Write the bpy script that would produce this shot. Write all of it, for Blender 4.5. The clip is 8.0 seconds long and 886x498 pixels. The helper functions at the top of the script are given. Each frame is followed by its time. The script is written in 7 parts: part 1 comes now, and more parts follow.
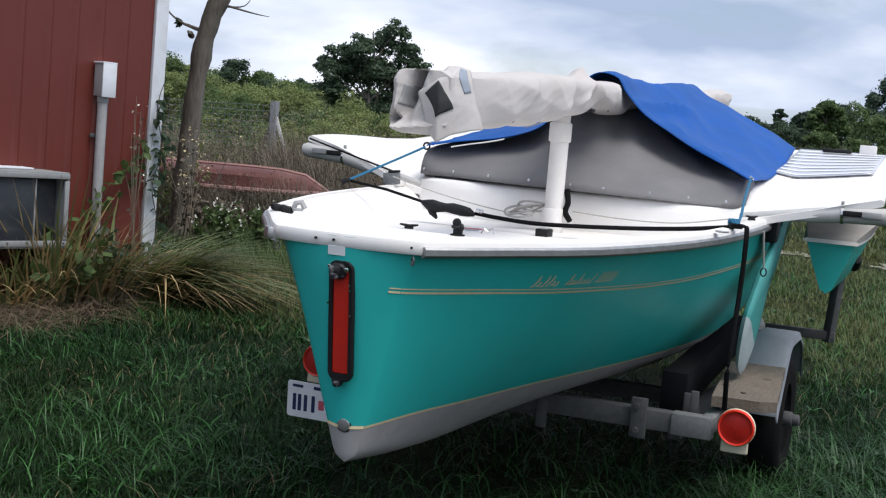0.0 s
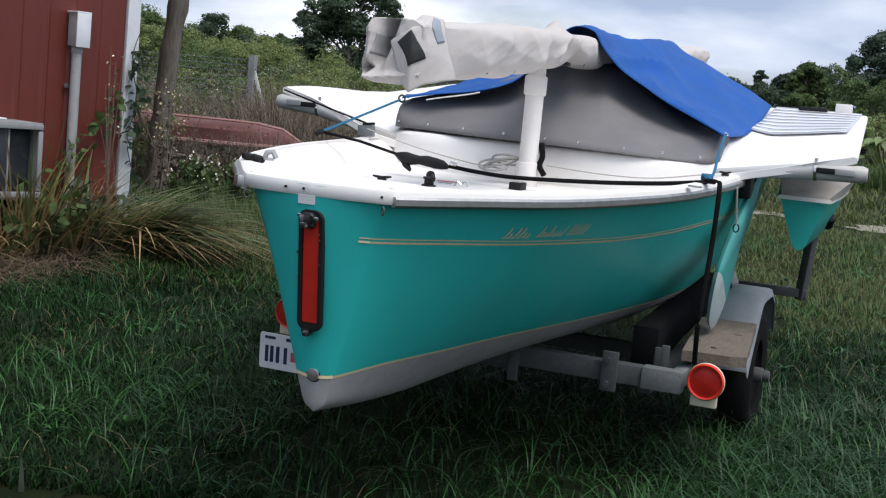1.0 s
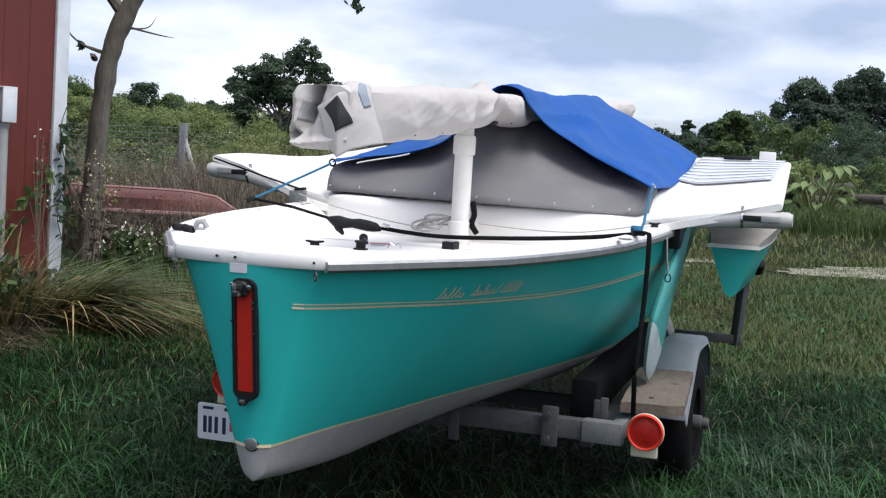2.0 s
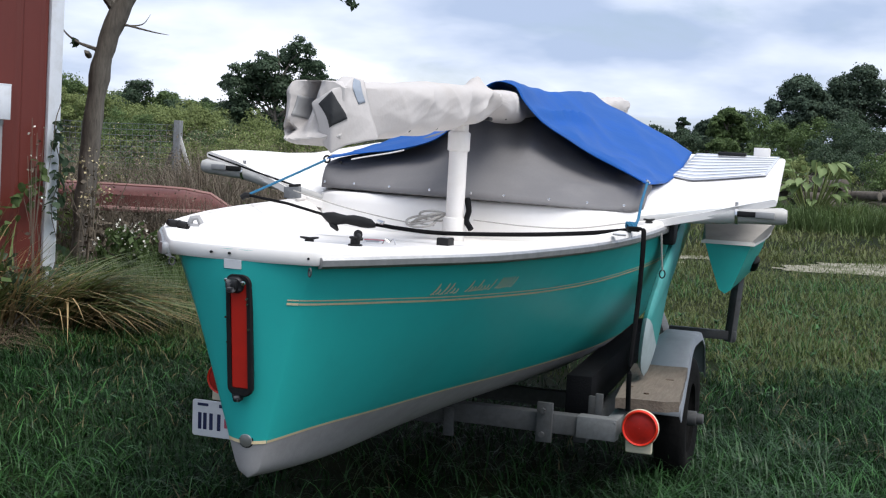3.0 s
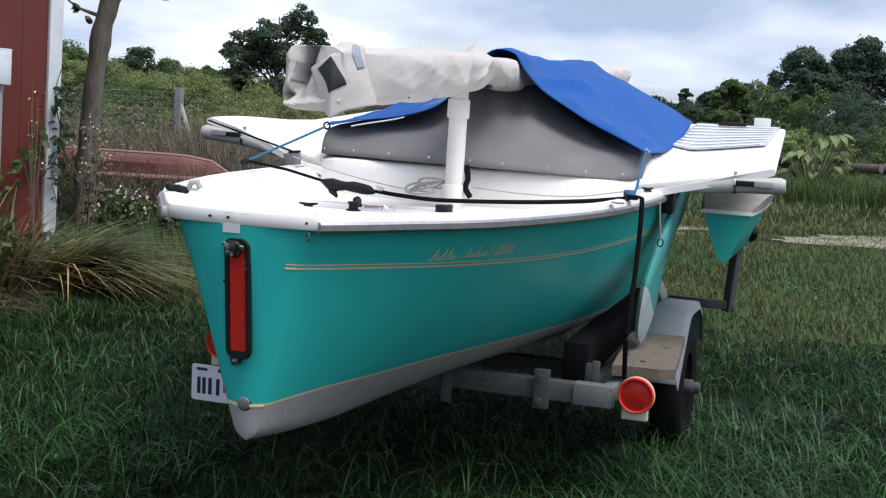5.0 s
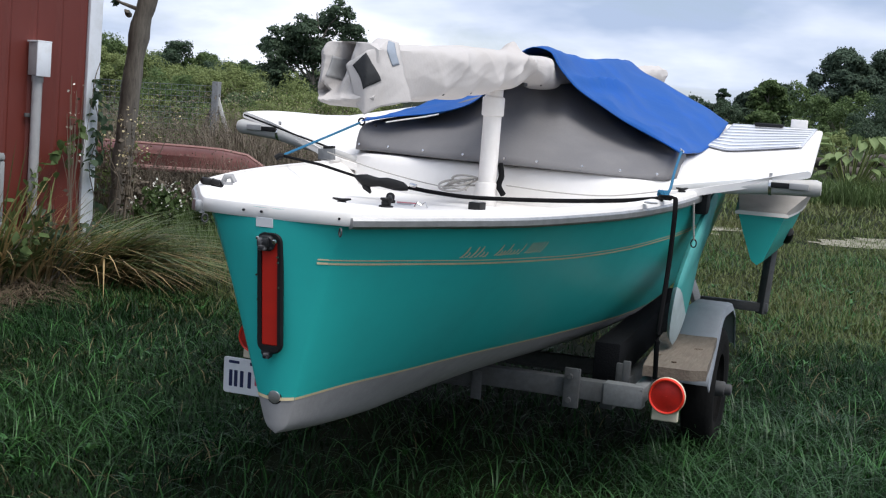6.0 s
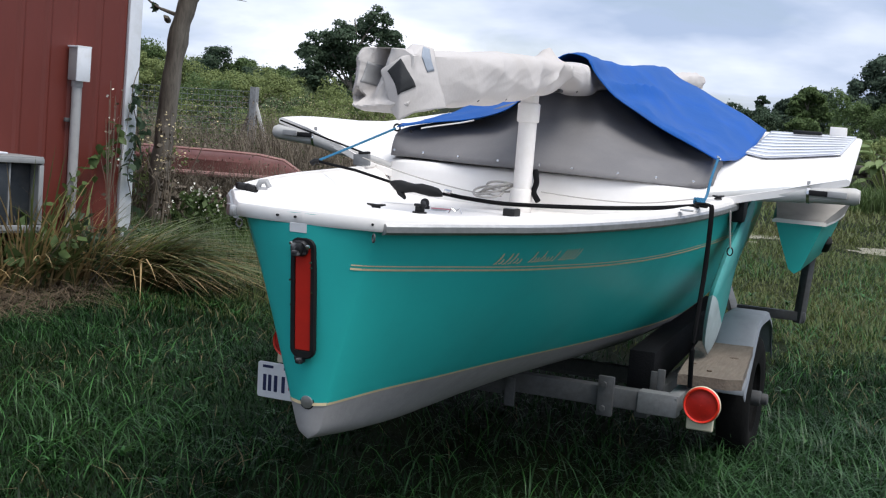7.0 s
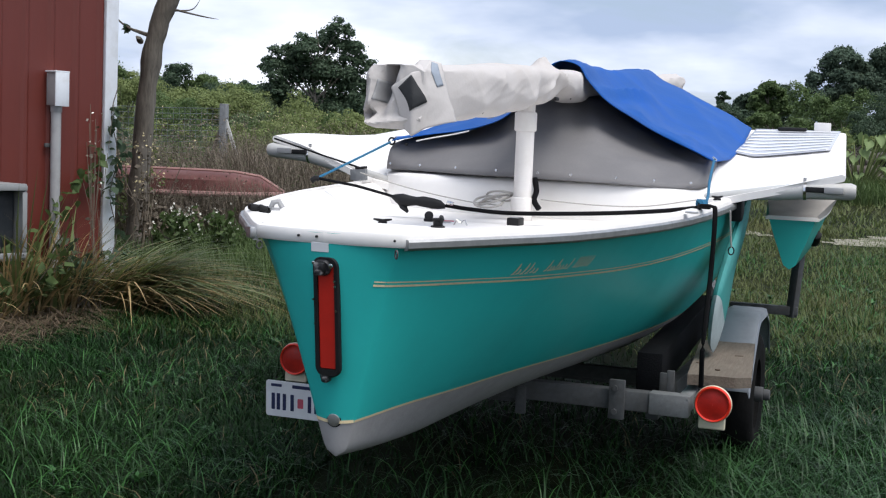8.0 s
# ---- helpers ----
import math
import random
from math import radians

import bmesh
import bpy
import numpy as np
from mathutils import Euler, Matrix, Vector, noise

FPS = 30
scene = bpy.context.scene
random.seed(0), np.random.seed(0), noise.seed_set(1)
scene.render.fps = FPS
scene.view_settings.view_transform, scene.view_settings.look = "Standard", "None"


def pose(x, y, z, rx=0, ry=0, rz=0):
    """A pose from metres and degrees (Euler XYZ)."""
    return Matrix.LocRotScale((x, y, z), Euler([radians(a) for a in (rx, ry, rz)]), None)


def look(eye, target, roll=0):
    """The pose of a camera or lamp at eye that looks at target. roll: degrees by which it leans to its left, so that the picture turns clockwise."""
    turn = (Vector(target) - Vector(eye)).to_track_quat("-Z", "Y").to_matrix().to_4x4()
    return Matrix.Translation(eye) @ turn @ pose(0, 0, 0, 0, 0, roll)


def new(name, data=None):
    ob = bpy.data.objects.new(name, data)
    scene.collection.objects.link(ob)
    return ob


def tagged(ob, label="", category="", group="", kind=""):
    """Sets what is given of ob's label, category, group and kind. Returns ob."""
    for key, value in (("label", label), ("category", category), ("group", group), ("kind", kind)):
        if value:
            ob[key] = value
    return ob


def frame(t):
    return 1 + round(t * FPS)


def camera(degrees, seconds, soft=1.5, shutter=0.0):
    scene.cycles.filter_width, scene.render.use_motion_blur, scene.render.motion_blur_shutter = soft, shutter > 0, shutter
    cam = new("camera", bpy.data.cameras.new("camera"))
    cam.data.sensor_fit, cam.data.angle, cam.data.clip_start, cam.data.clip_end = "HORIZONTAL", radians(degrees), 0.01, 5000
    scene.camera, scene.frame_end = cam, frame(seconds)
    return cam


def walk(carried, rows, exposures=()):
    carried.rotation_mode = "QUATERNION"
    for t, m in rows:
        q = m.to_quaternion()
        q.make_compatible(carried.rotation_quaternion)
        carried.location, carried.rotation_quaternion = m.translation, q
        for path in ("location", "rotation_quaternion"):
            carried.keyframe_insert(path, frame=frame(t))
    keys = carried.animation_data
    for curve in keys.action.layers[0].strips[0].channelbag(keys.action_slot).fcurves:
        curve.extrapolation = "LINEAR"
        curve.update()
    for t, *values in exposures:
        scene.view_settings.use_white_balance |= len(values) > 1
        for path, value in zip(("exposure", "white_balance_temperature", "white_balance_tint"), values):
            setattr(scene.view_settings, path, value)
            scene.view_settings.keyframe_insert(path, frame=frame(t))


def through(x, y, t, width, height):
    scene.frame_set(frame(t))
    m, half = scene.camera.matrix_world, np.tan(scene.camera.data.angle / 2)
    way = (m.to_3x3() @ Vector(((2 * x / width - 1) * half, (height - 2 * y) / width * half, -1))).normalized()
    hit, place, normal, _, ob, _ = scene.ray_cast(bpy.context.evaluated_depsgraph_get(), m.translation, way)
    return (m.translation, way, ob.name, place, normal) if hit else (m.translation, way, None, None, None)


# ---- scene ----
# The camera: a hand-held phone, almost on one spot behind the boat's stern.
# World: the boat's centre line is the y axis, its stern at y = 0, z = 0 on the lawn.
cam = camera(39.07, 8.0, soft=1.2)
PATH = [  # seconds, eye x y z, heading to the left of +y, pitch, roll
    (0.0, 1.532, -3.129, 1.382, 22.18, -4.68, 4.80),
    (0.5, 1.550, -3.121, 1.371, 21.68, -4.58, 4.50),
    (1.0, 1.554, -3.112, 1.361, 21.07, -6.49, 5.47),
    (1.1, 1.553, -3.098, 1.353, 20.91, -7.33, 5.41),
    (1.2, 1.557, -3.119, 1.340, 20.38, -5.58, 5.18),
    (1.5, 1.558, -3.108, 1.363, 19.45, -3.78, 4.18),
    (2.0, 1.571, -3.116, 1.371, 18.46, -3.59, 3.34),
    (2.2, 1.568, -3.113, 1.371, 17.73, -3.25, 3.49),
    (3.5, 1.575, -3.117, 1.363, 18.47, -4.07, 3.15),
    (4.0, 1.572, -3.118, 1.360, 18.20, -4.36, 3.29),
    (4.5, 1.581, -3.122, 1.356, 17.83, -4.85, 3.42),
    (6.0, 1.595, -3.131, 1.358, 19.74, -5.32, 4.46),
    (6.5, 1.604, -3.118, 1.362, 20.64, -5.23, 4.03),
    (7.0, 1.600, -3.121, 1.359, 21.43, -5.18, 4.70),
    (7.5, 1.578, -3.148, 1.364, 21.66, -5.09, 4.93),
    (8.0, 1.467, -3.199, 1.370, 19.90, -4.76, 2.38),
]


def aim(x, y, z, yaw, pitch, roll):
    a, p = radians(yaw), radians(pitch)
    eye = Vector((x, y, z))
    return look(eye, eye + Vector((-math.sin(a) * math.cos(p), math.cos(a) * math.cos(p), math.sin(p))), roll)


walk(cam, [(t, aim(*row)) for t, *row in PATH], [(0, 0.4), (1.0, 0.37), (1.5, 0.54), (2.5, 0.56), (3.5, 0.55), (4.5, 0.5), (6.0, 0.5), (8.0, 0.51)])

# ---- world, sun, exposure ----
world = bpy.data.worlds.new("sky")
scene.world = world
world.use_nodes = True
wn, wl = world.node_tree.nodes, world.node_tree.links
wn.clear()
w_out = wn.new("ShaderNodeOutputWorld")
w_bg = wn.new("ShaderNodeBackground")
w_sky = wn.new("ShaderNodeTexSky")
w_sky.sky_type = "NISHITA"
w_sky.sun_disc = False
w_sky.sun_elevation, w_sky.sun_rotation = radians(61), radians(120)
w_sky.air_density, w_sky.dust_density, w_sky.ozone_density = 1.0, 2.0, 1.0
w_bg.inputs["Strength"].default_value = 0.1
# Broken cloud: wide grey-white sheets over the blue, on a flat layer seen from below.
w_co = wn.new("ShaderNodeTexCoord")
w_sep = wn.new("ShaderNodeSeparateXYZ")
w_up = wn.new("ShaderNodeMath")
w_up.operation = "ADD"
w_up.inputs[1].default_value = 0.24
w_abs = wn.new("ShaderNodeMath")
w_abs.operation = "MAXIMUM"
w_abs.inputs[1].default_value = -0.1
w_dx = wn.new("ShaderNodeMath")
w_dx.operation = "DIVIDE"
w_dy = wn.new("ShaderNodeMath")
w_dy.operation = "DIVIDE"
w_flat = wn.new("ShaderNodeCombineXYZ")
w_n1 = wn.new("ShaderNodeTexNoise")
w_n1.inputs["Scale"].default_value = 1.3
w_n1.inputs["Detail"].default_value = 8
w_n1.inputs["Roughness"].default_value = 0.58
w_n1.inputs["Distortion"].default_value = 0.5
w_r1 = wn.new("ShaderNodeValToRGB")
w_r1.color_ramp.elements[0].position, w_r1.color_ramp.elements[0].color = 0.34, (0.35, 0.35, 0.35, 1)
w_r1.color_ramp.elements[1].position, w_r1.color_ramp.elements[1].color = 0.5, (1, 1, 1, 1)
w_n2 = wn.new("ShaderNodeTexNoise")
w_n2.inputs["Scale"].default_value = 0.8
w_n2.inputs["Detail"].default_value = 6
w_r2 = wn.new("ShaderNodeValToRGB")
w_r2.color_ramp.elements[0].position, w_r2.color_ramp.elements[0].color = 0.42, (3.4, 4.2, 5.8, 1)
w_r2.color_ramp.elements[1].position, w_r2.color_ramp.elements[1].color = 0.61, (8.2, 8.6, 9.6, 1)
w_mix = wn.new("ShaderNodeMix")
w_mix.data_type = "RGBA"
wl.new(w_co.outputs["Generated"], w_sep.inputs[0])
wl.new(w_sep.outputs["Z"], w_abs.inputs[0])
wl.new(w_abs.outputs[0], w_up.inputs[0])
for axis, node in (("X", w_dx), ("Y", w_dy)):
    wl.new(w_sep.outputs[axis], node.inputs[0])
    wl.new(w_up.outputs[0], node.inputs[1])
    wl.new(node.outputs[0], w_flat.inputs[axis])
wl.new(w_flat.outputs[0], w_n1.inputs["Vector"])
wl.new(w_flat.outputs[0], w_n2.inputs["Vector"])
wl.new(w_n1.outputs["Fac"], w_r1.inputs[0])
wl.new(w_n2.outputs["Fac"], w_r2.inputs[0])
wl.new(w_r1.outputs["Color"], w_mix.inputs[0])
wl.new(w_sky.outputs[0], w_mix.inputs[6])
wl.new(w_r2.outputs["Color"], w_mix.inputs[7])
wl.new(w_mix.outputs[2], w_bg.inputs["Color"])
wl.new(w_bg.outputs[0], w_out.inputs[0])

sun = new("sun", bpy.data.lights.new("sun", "SUN"))
sun.data.energy, sun.data.angle, sun.data.color = 2.2, radians(34), (1.0, 0.97, 0.93)
sun.matrix_world = look((4.4, -0.9, 9.5), (0, 1, 0))


# ---- materials ----
def material(name, colour, rough=0.5, metal=0.0, grain=0.0, scale=20.0, dark=0.6, stain=0.0, stain_scale=1.5, stain_colour=None,
             bump=0.0, bump_scale=60.0, spread=0.0, coat=0.0, spec=0.5, stretch=(1, 1, 1), through=0.0, detail=6):
    """A surface with fine grain, wide stains, relief and a spread of shades from piece to piece."""
    m = bpy.data.materials.new(name)
    m.use_nodes = True
    n, l = m.node_tree.nodes, m.node_tree.links
    b = n["Principled BSDF"]
    b.inputs["Roughness"].default_value, b.inputs["Metallic"].default_value = rough, metal
    b.inputs["Specular IOR Level"].default_value = spec
    b.inputs["Coat Weight"].default_value, b.inputs["Coat Roughness"].default_value = coat, 0.12
    co = n.new("ShaderNodeTexCoord")
    mp = n.new("ShaderNodeMapping")
    mp.inputs["Scale"].default_value = stretch
    l.new(co.outputs["Object"], mp.inputs[0])
    base = n.new("ShaderNodeRGB")
    base.outputs[0].default_value = (*colour, 1)
    out = base.outputs[0]

    def mixed(fac, a, rgb):
        x = n.new("ShaderNodeMix")
        x.data_type = "RGBA"
        l.new(fac, x.inputs[0])
        l.new(a, x.inputs[6])
        x.inputs[7].default_value = (*rgb, 1)
        return x.outputs[2]

    def cloud(sc, low, high, top, det=detail):
        t = n.new("ShaderNodeTexNoise")
        t.inputs["Scale"].default_value, t.inputs["Detail"].default_value, t.inputs["Roughness"].default_value = sc, det, 0.65
        l.new(mp.outputs[0], t.inputs["Vector"])
        r = n.new("ShaderNodeMapRange")
        r.inputs[1].default_value, r.inputs[2].default_value, r.inputs[4].default_value = low, high, top
        l.new(t.outputs["Fac"], r.inputs[0])
        return t, r.outputs[0]

    if grain:
        _, fac = cloud(scale, 0.38, 0.68, grain)
        out = mixed(fac, out, [c * dark for c in colour])
    if stain:
        _, fac = cloud(stain_scale, 0.48, 0.72, stain)
        out = mixed(fac, out, stain_colour or [c * 0.55 for c in colour])
        rr = n.new("ShaderNodeMapRange")
        rr.inputs[3].default_value, rr.inputs[4].default_value = rough, min(1.0, rough + 0.25)
        l.new(fac, rr.inputs[0])
        l.new(rr.outputs[0], b.inputs["Roughness"])
    if spread:
        info = n.new("ShaderNodeNewGeometry")
        hs = n.new("ShaderNodeHueSaturation")
        r = n.new("ShaderNodeMapRange")
        r.inputs[3].default_value, r.inputs[4].default_value = 1 - spread, 1 + spread
        l.new(info.outputs["Random Per Island"], r.inputs[0])
        l.new(r.outputs[0], hs.inputs["Value"])
        l.new(out, hs.inputs["Color"])
        out = hs.outputs[0]
    l.new(out, b.inputs["Base Color"])
    if bump:
        t = n.new("ShaderNodeTexNoise")
        t.inputs["Scale"].default_value, t.inputs["Detail"].default_value = bump_scale, 5
        l.new(mp.outputs[0], t.inputs["Vector"])
        u = n.new("ShaderNodeBump")
        u.inputs["Strength"].default_value, u.inputs["Distance"].default_value = bump, 0.01
        l.new(t.outputs["Fac"], u.inputs["Height"])
        l.new(u.outputs[0], b.inputs["Normal"])
    if through:
        tr = n.new("ShaderNodeBsdfTranslucent")
        mx = n.new("ShaderNodeMixShader")
        mx.inputs[0].default_value = through
        l.new(out, tr.inputs["Color"])
        l.new(b.outputs[0], mx.inputs[1])
        l.new(tr.outputs[0], mx.inputs[2])
        l.new(mx.outputs[0], n["Material Output"].inputs[0])
    return m


TEAL = material("teal_gelcoat", (0.032, 0.5, 0.465), 0.32, grain=0.25, scale=9, dark=0.9, stain=0.3, stain_scale=2.2, stain_colour=(0.05, 0.38, 0.36), bump=0.015, bump_scale=7, spec=0.35)
BOTTOM = material("bottom_paint", (0.37, 0.36, 0.36), 0.65, grain=0.5, scale=14, dark=0.75, stain=0.6, stain_scale=3, stain_colour=(0.27, 0.26, 0.255), bump=0.08)
WHITE = material("white_gelcoat", (0.82, 0.8, 0.78), 0.52, grain=0.3, scale=30, dark=0.93, stain=0.4, stain_scale=2.4, stain_colour=(0.7, 0.66, 0.6), bump=0.02, bump_scale=9)
CREAM = material("cream_tape", (0.72, 0.6, 0.36), 0.5, grain=0.5, scale=40, dark=0.7)
# Leeboard teal is dulled and darkened to hold the shade it hangs in.
LEESHADED = material("shaded_teal", (0.05, 0.3, 0.285), 0.55, grain=0.4, scale=12, dark=0.8, stain=0.5, stain_scale=4, stain_colour=(0.12, 0.3, 0.3), spec=0.3)
LEEPALE = material("chalky_teal", (0.4, 0.48, 0.49), 0.6, grain=0.5, scale=14, dark=0.75, stain=0.5, stain_scale=5)
NAMECREAM = material("faded_lettering", (0.66, 0.62, 0.42), 0.5, grain=0.5, scale=60, dark=0.7)
ALU = material("dull_aluminium", (0.48, 0.48, 0.48), 0.42, 0.85, grain=0.5, scale=30, dark=0.6, stain=0.5, stain_scale=6)
WORNBLACK = material("worn_black_paint", (0.012, 0.012, 0.014), 0.5, grain=0.3, scale=60, dark=0.5, stain=1.0, stain_scale=38, stain_colour=(0.3, 0.3, 0.31), spec=0.4)
TUBEGREY = material("pale_grey_tube", (0.5, 0.5, 0.49), 0.4, grain=0.35, scale=25, dark=0.8, stain=0.5, stain_scale=6, stain_colour=(0.38, 0.35, 0.31))
CHROME = material("bright_steel", (0.74, 0.73, 0.72), 0.22, 1.0, grain=0.4, scale=60, dark=0.5)
# Same steel twice: a lit copy, and a darker one for the hull's shade.
GALVLIT = material("lit_galvanised_steel", (0.2, 0.205, 0.21), 0.6, 0.15, spec=0.3, grain=0.6, scale=45, dark=0.6, stain=0.5, stain_scale=7, stain_colour=(0.13, 0.12, 0.11), bump=0.06)
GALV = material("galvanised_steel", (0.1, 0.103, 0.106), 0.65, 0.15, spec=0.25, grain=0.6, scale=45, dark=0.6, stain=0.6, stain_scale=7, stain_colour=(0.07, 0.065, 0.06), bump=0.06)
PVC = material("white_plastic_pipe", (0.8, 0.77, 0.74), 0.4, grain=0.35, scale=25, dark=0.9, stain=0.4, stain_scale=6, stain_colour=(0.62, 0.57, 0.5))
SAILCLOTH = material("white_canvas", (0.58, 0.55, 0.535), 0.85, grain=0.4, scale=180, dark=0.88, stain=0.35, stain_scale=4, stain_colour=(0.5, 0.45, 0.41), bump=0.12, bump_scale=70, through=0.08, spec=0.2)
PATCH = material("black_patch", (0.025, 0.027, 0.03), 0.8, grain=0.4, scale=70, dark=0.5)
BLUEPATCH = material("faded_blue_patch", (0.3, 0.34, 0.4), 0.85, grain=0.4, scale=50, dark=0.8)
GREYCLOTH = material("grey_canvas", (0.16, 0.156, 0.161), 0.75, grain=0.4, scale=160, dark=0.75, stain=0.3, stain_scale=5, stain_colour=(0.24, 0.23, 0.225), bump=0.15, bump_scale=14)
TARP = material("blue_tarpaulin", (0.003, 0.08, 0.33), 0.6, grain=0.35, scale=120, dark=0.8, stain=0.4, stain_scale=4, stain_colour=(0.008, 0.11, 0.52), bump=0.22, bump_scale=22, through=0.04, spec=0.25)
BLACK = material("black_rubber", (0.01, 0.01, 0.011), 0.6, grain=0.5, scale=50, dark=0.5, stain=0.3, stain_scale=9, stain_colour=(0.03, 0.03, 0.03), spec=0.3)
WEB = material("black_webbing", (0.009, 0.009, 0.01), 0.9, grain=0.5, scale=160, dark=0.4, spec=0.1)
ROPE = material("blue_rope", (0.012, 0.14, 0.27), 0.8, grain=0.7, scale=150, dark=0.45)
CORD = material("grey_cord", (0.45, 0.43, 0.4), 0.8, grain=0.6, scale=150, dark=0.55)
RED = material("red_plastic", (0.5, 0.014, 0.005), 0.5, grain=0.3, scale=25, dark=0.75, stain=0.3, stain_scale=8)
LENS = material("red_lens", (0.42, 0.01, 0.004), 0.35, grain=0.7, scale=22, dark=0.4, coat=0.3)
RING = material("orange_red_ring", (0.8, 0.03, 0.01), 0.35, grain=0.3, scale=70, dark=0.8)
PALE = material("pale_plastic", (0.66, 0.6, 0.45), 0.55, grain=0.4, scale=30, dark=0.85)
PLATE = material("plate_white", (0.75, 0.76, 0.78), 0.4, grain=0.3, scale=30, dark=0.85, stain=0.3, stain_scale=14, stain_colour=(0.5, 0.52, 0.6))
NAVY = material("plate_navy", (0.015, 0.022, 0.08), 0.45)
PINK = material("plate_red", (0.5, 0.09, 0.13), 0.5)
TYRE = material("tyre_rubber", (0.011, 0.011, 0.011), 0.85, grain=0.5, scale=30, dark=0.6, stain=0.3, stain_scale=6, stain_colour=(0.04, 0.036, 0.032), bump=0.2, spec=0.05)
CARPET = material("bunk_carpet", (0.009, 0.0095, 0.011), 0.95, grain=0.6, scale=120, dark=0.5, bump=0.3, bump_scale=150, spec=0.1)
FLOATGREY = material("dirty_float_deck", (0.42, 0.39, 0.36), 0.7, grain=0.5, scale=14, dark=0.75, stain=0.6, stain_scale=5, stain_colour=(0.24, 0.21, 0.18))
KNOT = material("dark_knot", (0.09, 0.06, 0.04), 0.85, grain=0.6, scale=60, dark=0.5)
PLANK = material("weathered_plank", (0.165, 0.135, 0.105), 0.85, grain=0.7, scale=9, dark=0.5, stain=0.6, stain_scale=4, stain_colour=(0.13, 0.1, 0.08), bump=0.3, bump_scale=14, stretch=(9, 1, 9))
FENDERGREY = material("fender_grey", (0.29, 0.315, 0.35), 0.5, 0.2, grain=0.4, scale=12, dark=0.8, stain=0.5, stain_scale=5, stain_colour=(0.17, 0.18, 0.2), bump=0.04)
PANELGLASS = material("solar_cells", (0.5, 0.52, 0.58), 0.3, grain=0.4, scale=14, dark=0.75, coat=0.5)
BUSBAR = material("busbar_white", (0.75, 0.76, 0.78), 0.4)
BARNRED = material("red_barn_steel", (0.132, 0.0235, 0.0155), 0.5, grain=0.35, scale=8, dark=0.8, stain=0.5, stain_scale=1.6, stain_colour=(0.105, 0.019, 0.0135), bump=0.04, bump_scale=5, stretch=(3, 3, 0.6))
TRIMWHITE = material("white_trim_paint", (0.72, 0.75, 0.8), 0.5, grain=0.3, scale=16, dark=0.88, stain=0.5, stain_scale=6, stain_colour=(0.5, 0.5, 0.48))
BOXGREY = material("grey_enamel", (0.36, 0.36, 0.365), 0.5, grain=0.3, scale=20, dark=0.85, stain=0.4, stain_scale=8)
ACGREY = material("dull_case_grey", (0.27, 0.28, 0.285), 0.55, grain=0.4, scale=16, dark=0.8, stain=0.5, stain_scale=6)
GRILLE = material("grille_dark", (0.038, 0.046, 0.056), 0.5, 0.2, grain=0.5, scale=22, dark=0.6, stain=0.5, stain_scale=7, stain_colour=(0.11, 0.11, 0.11))
BARK = material("bark", (0.165, 0.145, 0.122), 0.95, grain=0.8, scale=14, dark=0.45, stain=0.5, stain_scale=3, stain_colour=(0.24, 0.22, 0.19), bump=0.8, bump_scale=18, stretch=(3, 3, 0.6))
SOIL = material("turf", (0.01, 0.016, 0.005), 0.95, grain=0.8, scale=3.5, dark=0.45, stain=0.7, stain_scale=0.35, stain_colour=(0.045, 0.045, 0.018), bump=0.6, bump_scale=9, detail=9, spec=0.1)
GRAVEL = material("pale_gravel", (0.32, 0.3, 0.23), 0.95, grain=0.9, scale=9, dark=0.3, stain=1.0, stain_scale=3.2, stain_colour=(0.07, 0.08, 0.03), bump=0.7, bump_scale=20)
GRASS = material("grass_blades", (0.0085, 0.037, 0.0075), 0.55, grain=0.4, scale=0.9, dark=0.55, stain=0.5, stain_scale=0.4, stain_colour=(0.026, 0.055, 0.014), spread=0.8, through=0.3, spec=0.25)
LONGBLADE = material("long_lawn_blades", (0.034, 0.092, 0.03), 0.45, grain=0.3, scale=2, dark=0.6, spread=0.5, through=0.3, spec=0.4)
BLADE = material("bright_grass_blades", (0.04, 0.125, 0.03), 0.42, grain=0.3, scale=2, dark=0.6, spread=0.6, through=0.3, spec=0.35)
LAWNDRY = material("drier_grass_blades", (0.1, 0.135, 0.04), 0.6, grain=0.35, scale=0.9, dark=0.65, stain=0.7, stain_scale=0.35, stain_colour=(0.17, 0.155, 0.07), spread=0.32, through=0.3, spec=0.4)
STRAW = material("straw_blades", (0.4, 0.29, 0.14), 0.7, spread=0.4, through=0.25, grain=0.4, scale=3, dark=0.55)
LAWNSTRAW = material("lawn_straw", (0.17, 0.14, 0.07), 0.8, spread=0.3, through=0.2, grain=0.4, scale=3, dark=0.6)
THATCH = material("dead_thatch", (0.13, 0.095, 0.06), 0.85, spread=0.5, grain=0.4, scale=3, dark=0.55)
REED = material("long_grass_blades", (0.135, 0.175, 0.06), 0.5, spread=0.5, through=0.3, grain=0.4, scale=3, dark=0.6, spec=0.4)
LEAF = material("leaves_mid", (0.105, 0.16, 0.055), 0.6, spread=0.25, through=0.35, grain=0.5, scale=1.2, dark=0.6, spec=0.3)
DARKLEAF = material("leaves_dark", (0.062, 0.1, 0.056), 0.6, spread=0.3, through=0.35, grain=0.5, scale=0.8, dark=0.55, spec=0.3)
LIGHTLEAF = material("leaves_light", (0.2, 0.245, 0.09), 0.75, spread=0.15, through=0.3, grain=0.5, scale=0.8, dark=0.65, spec=0.3)
DRYWEED = material("dry_weeds", (0.17, 0.14, 0.105), 0.85, spread=0.25, grain=0.4, scale=2, dark=0.6)
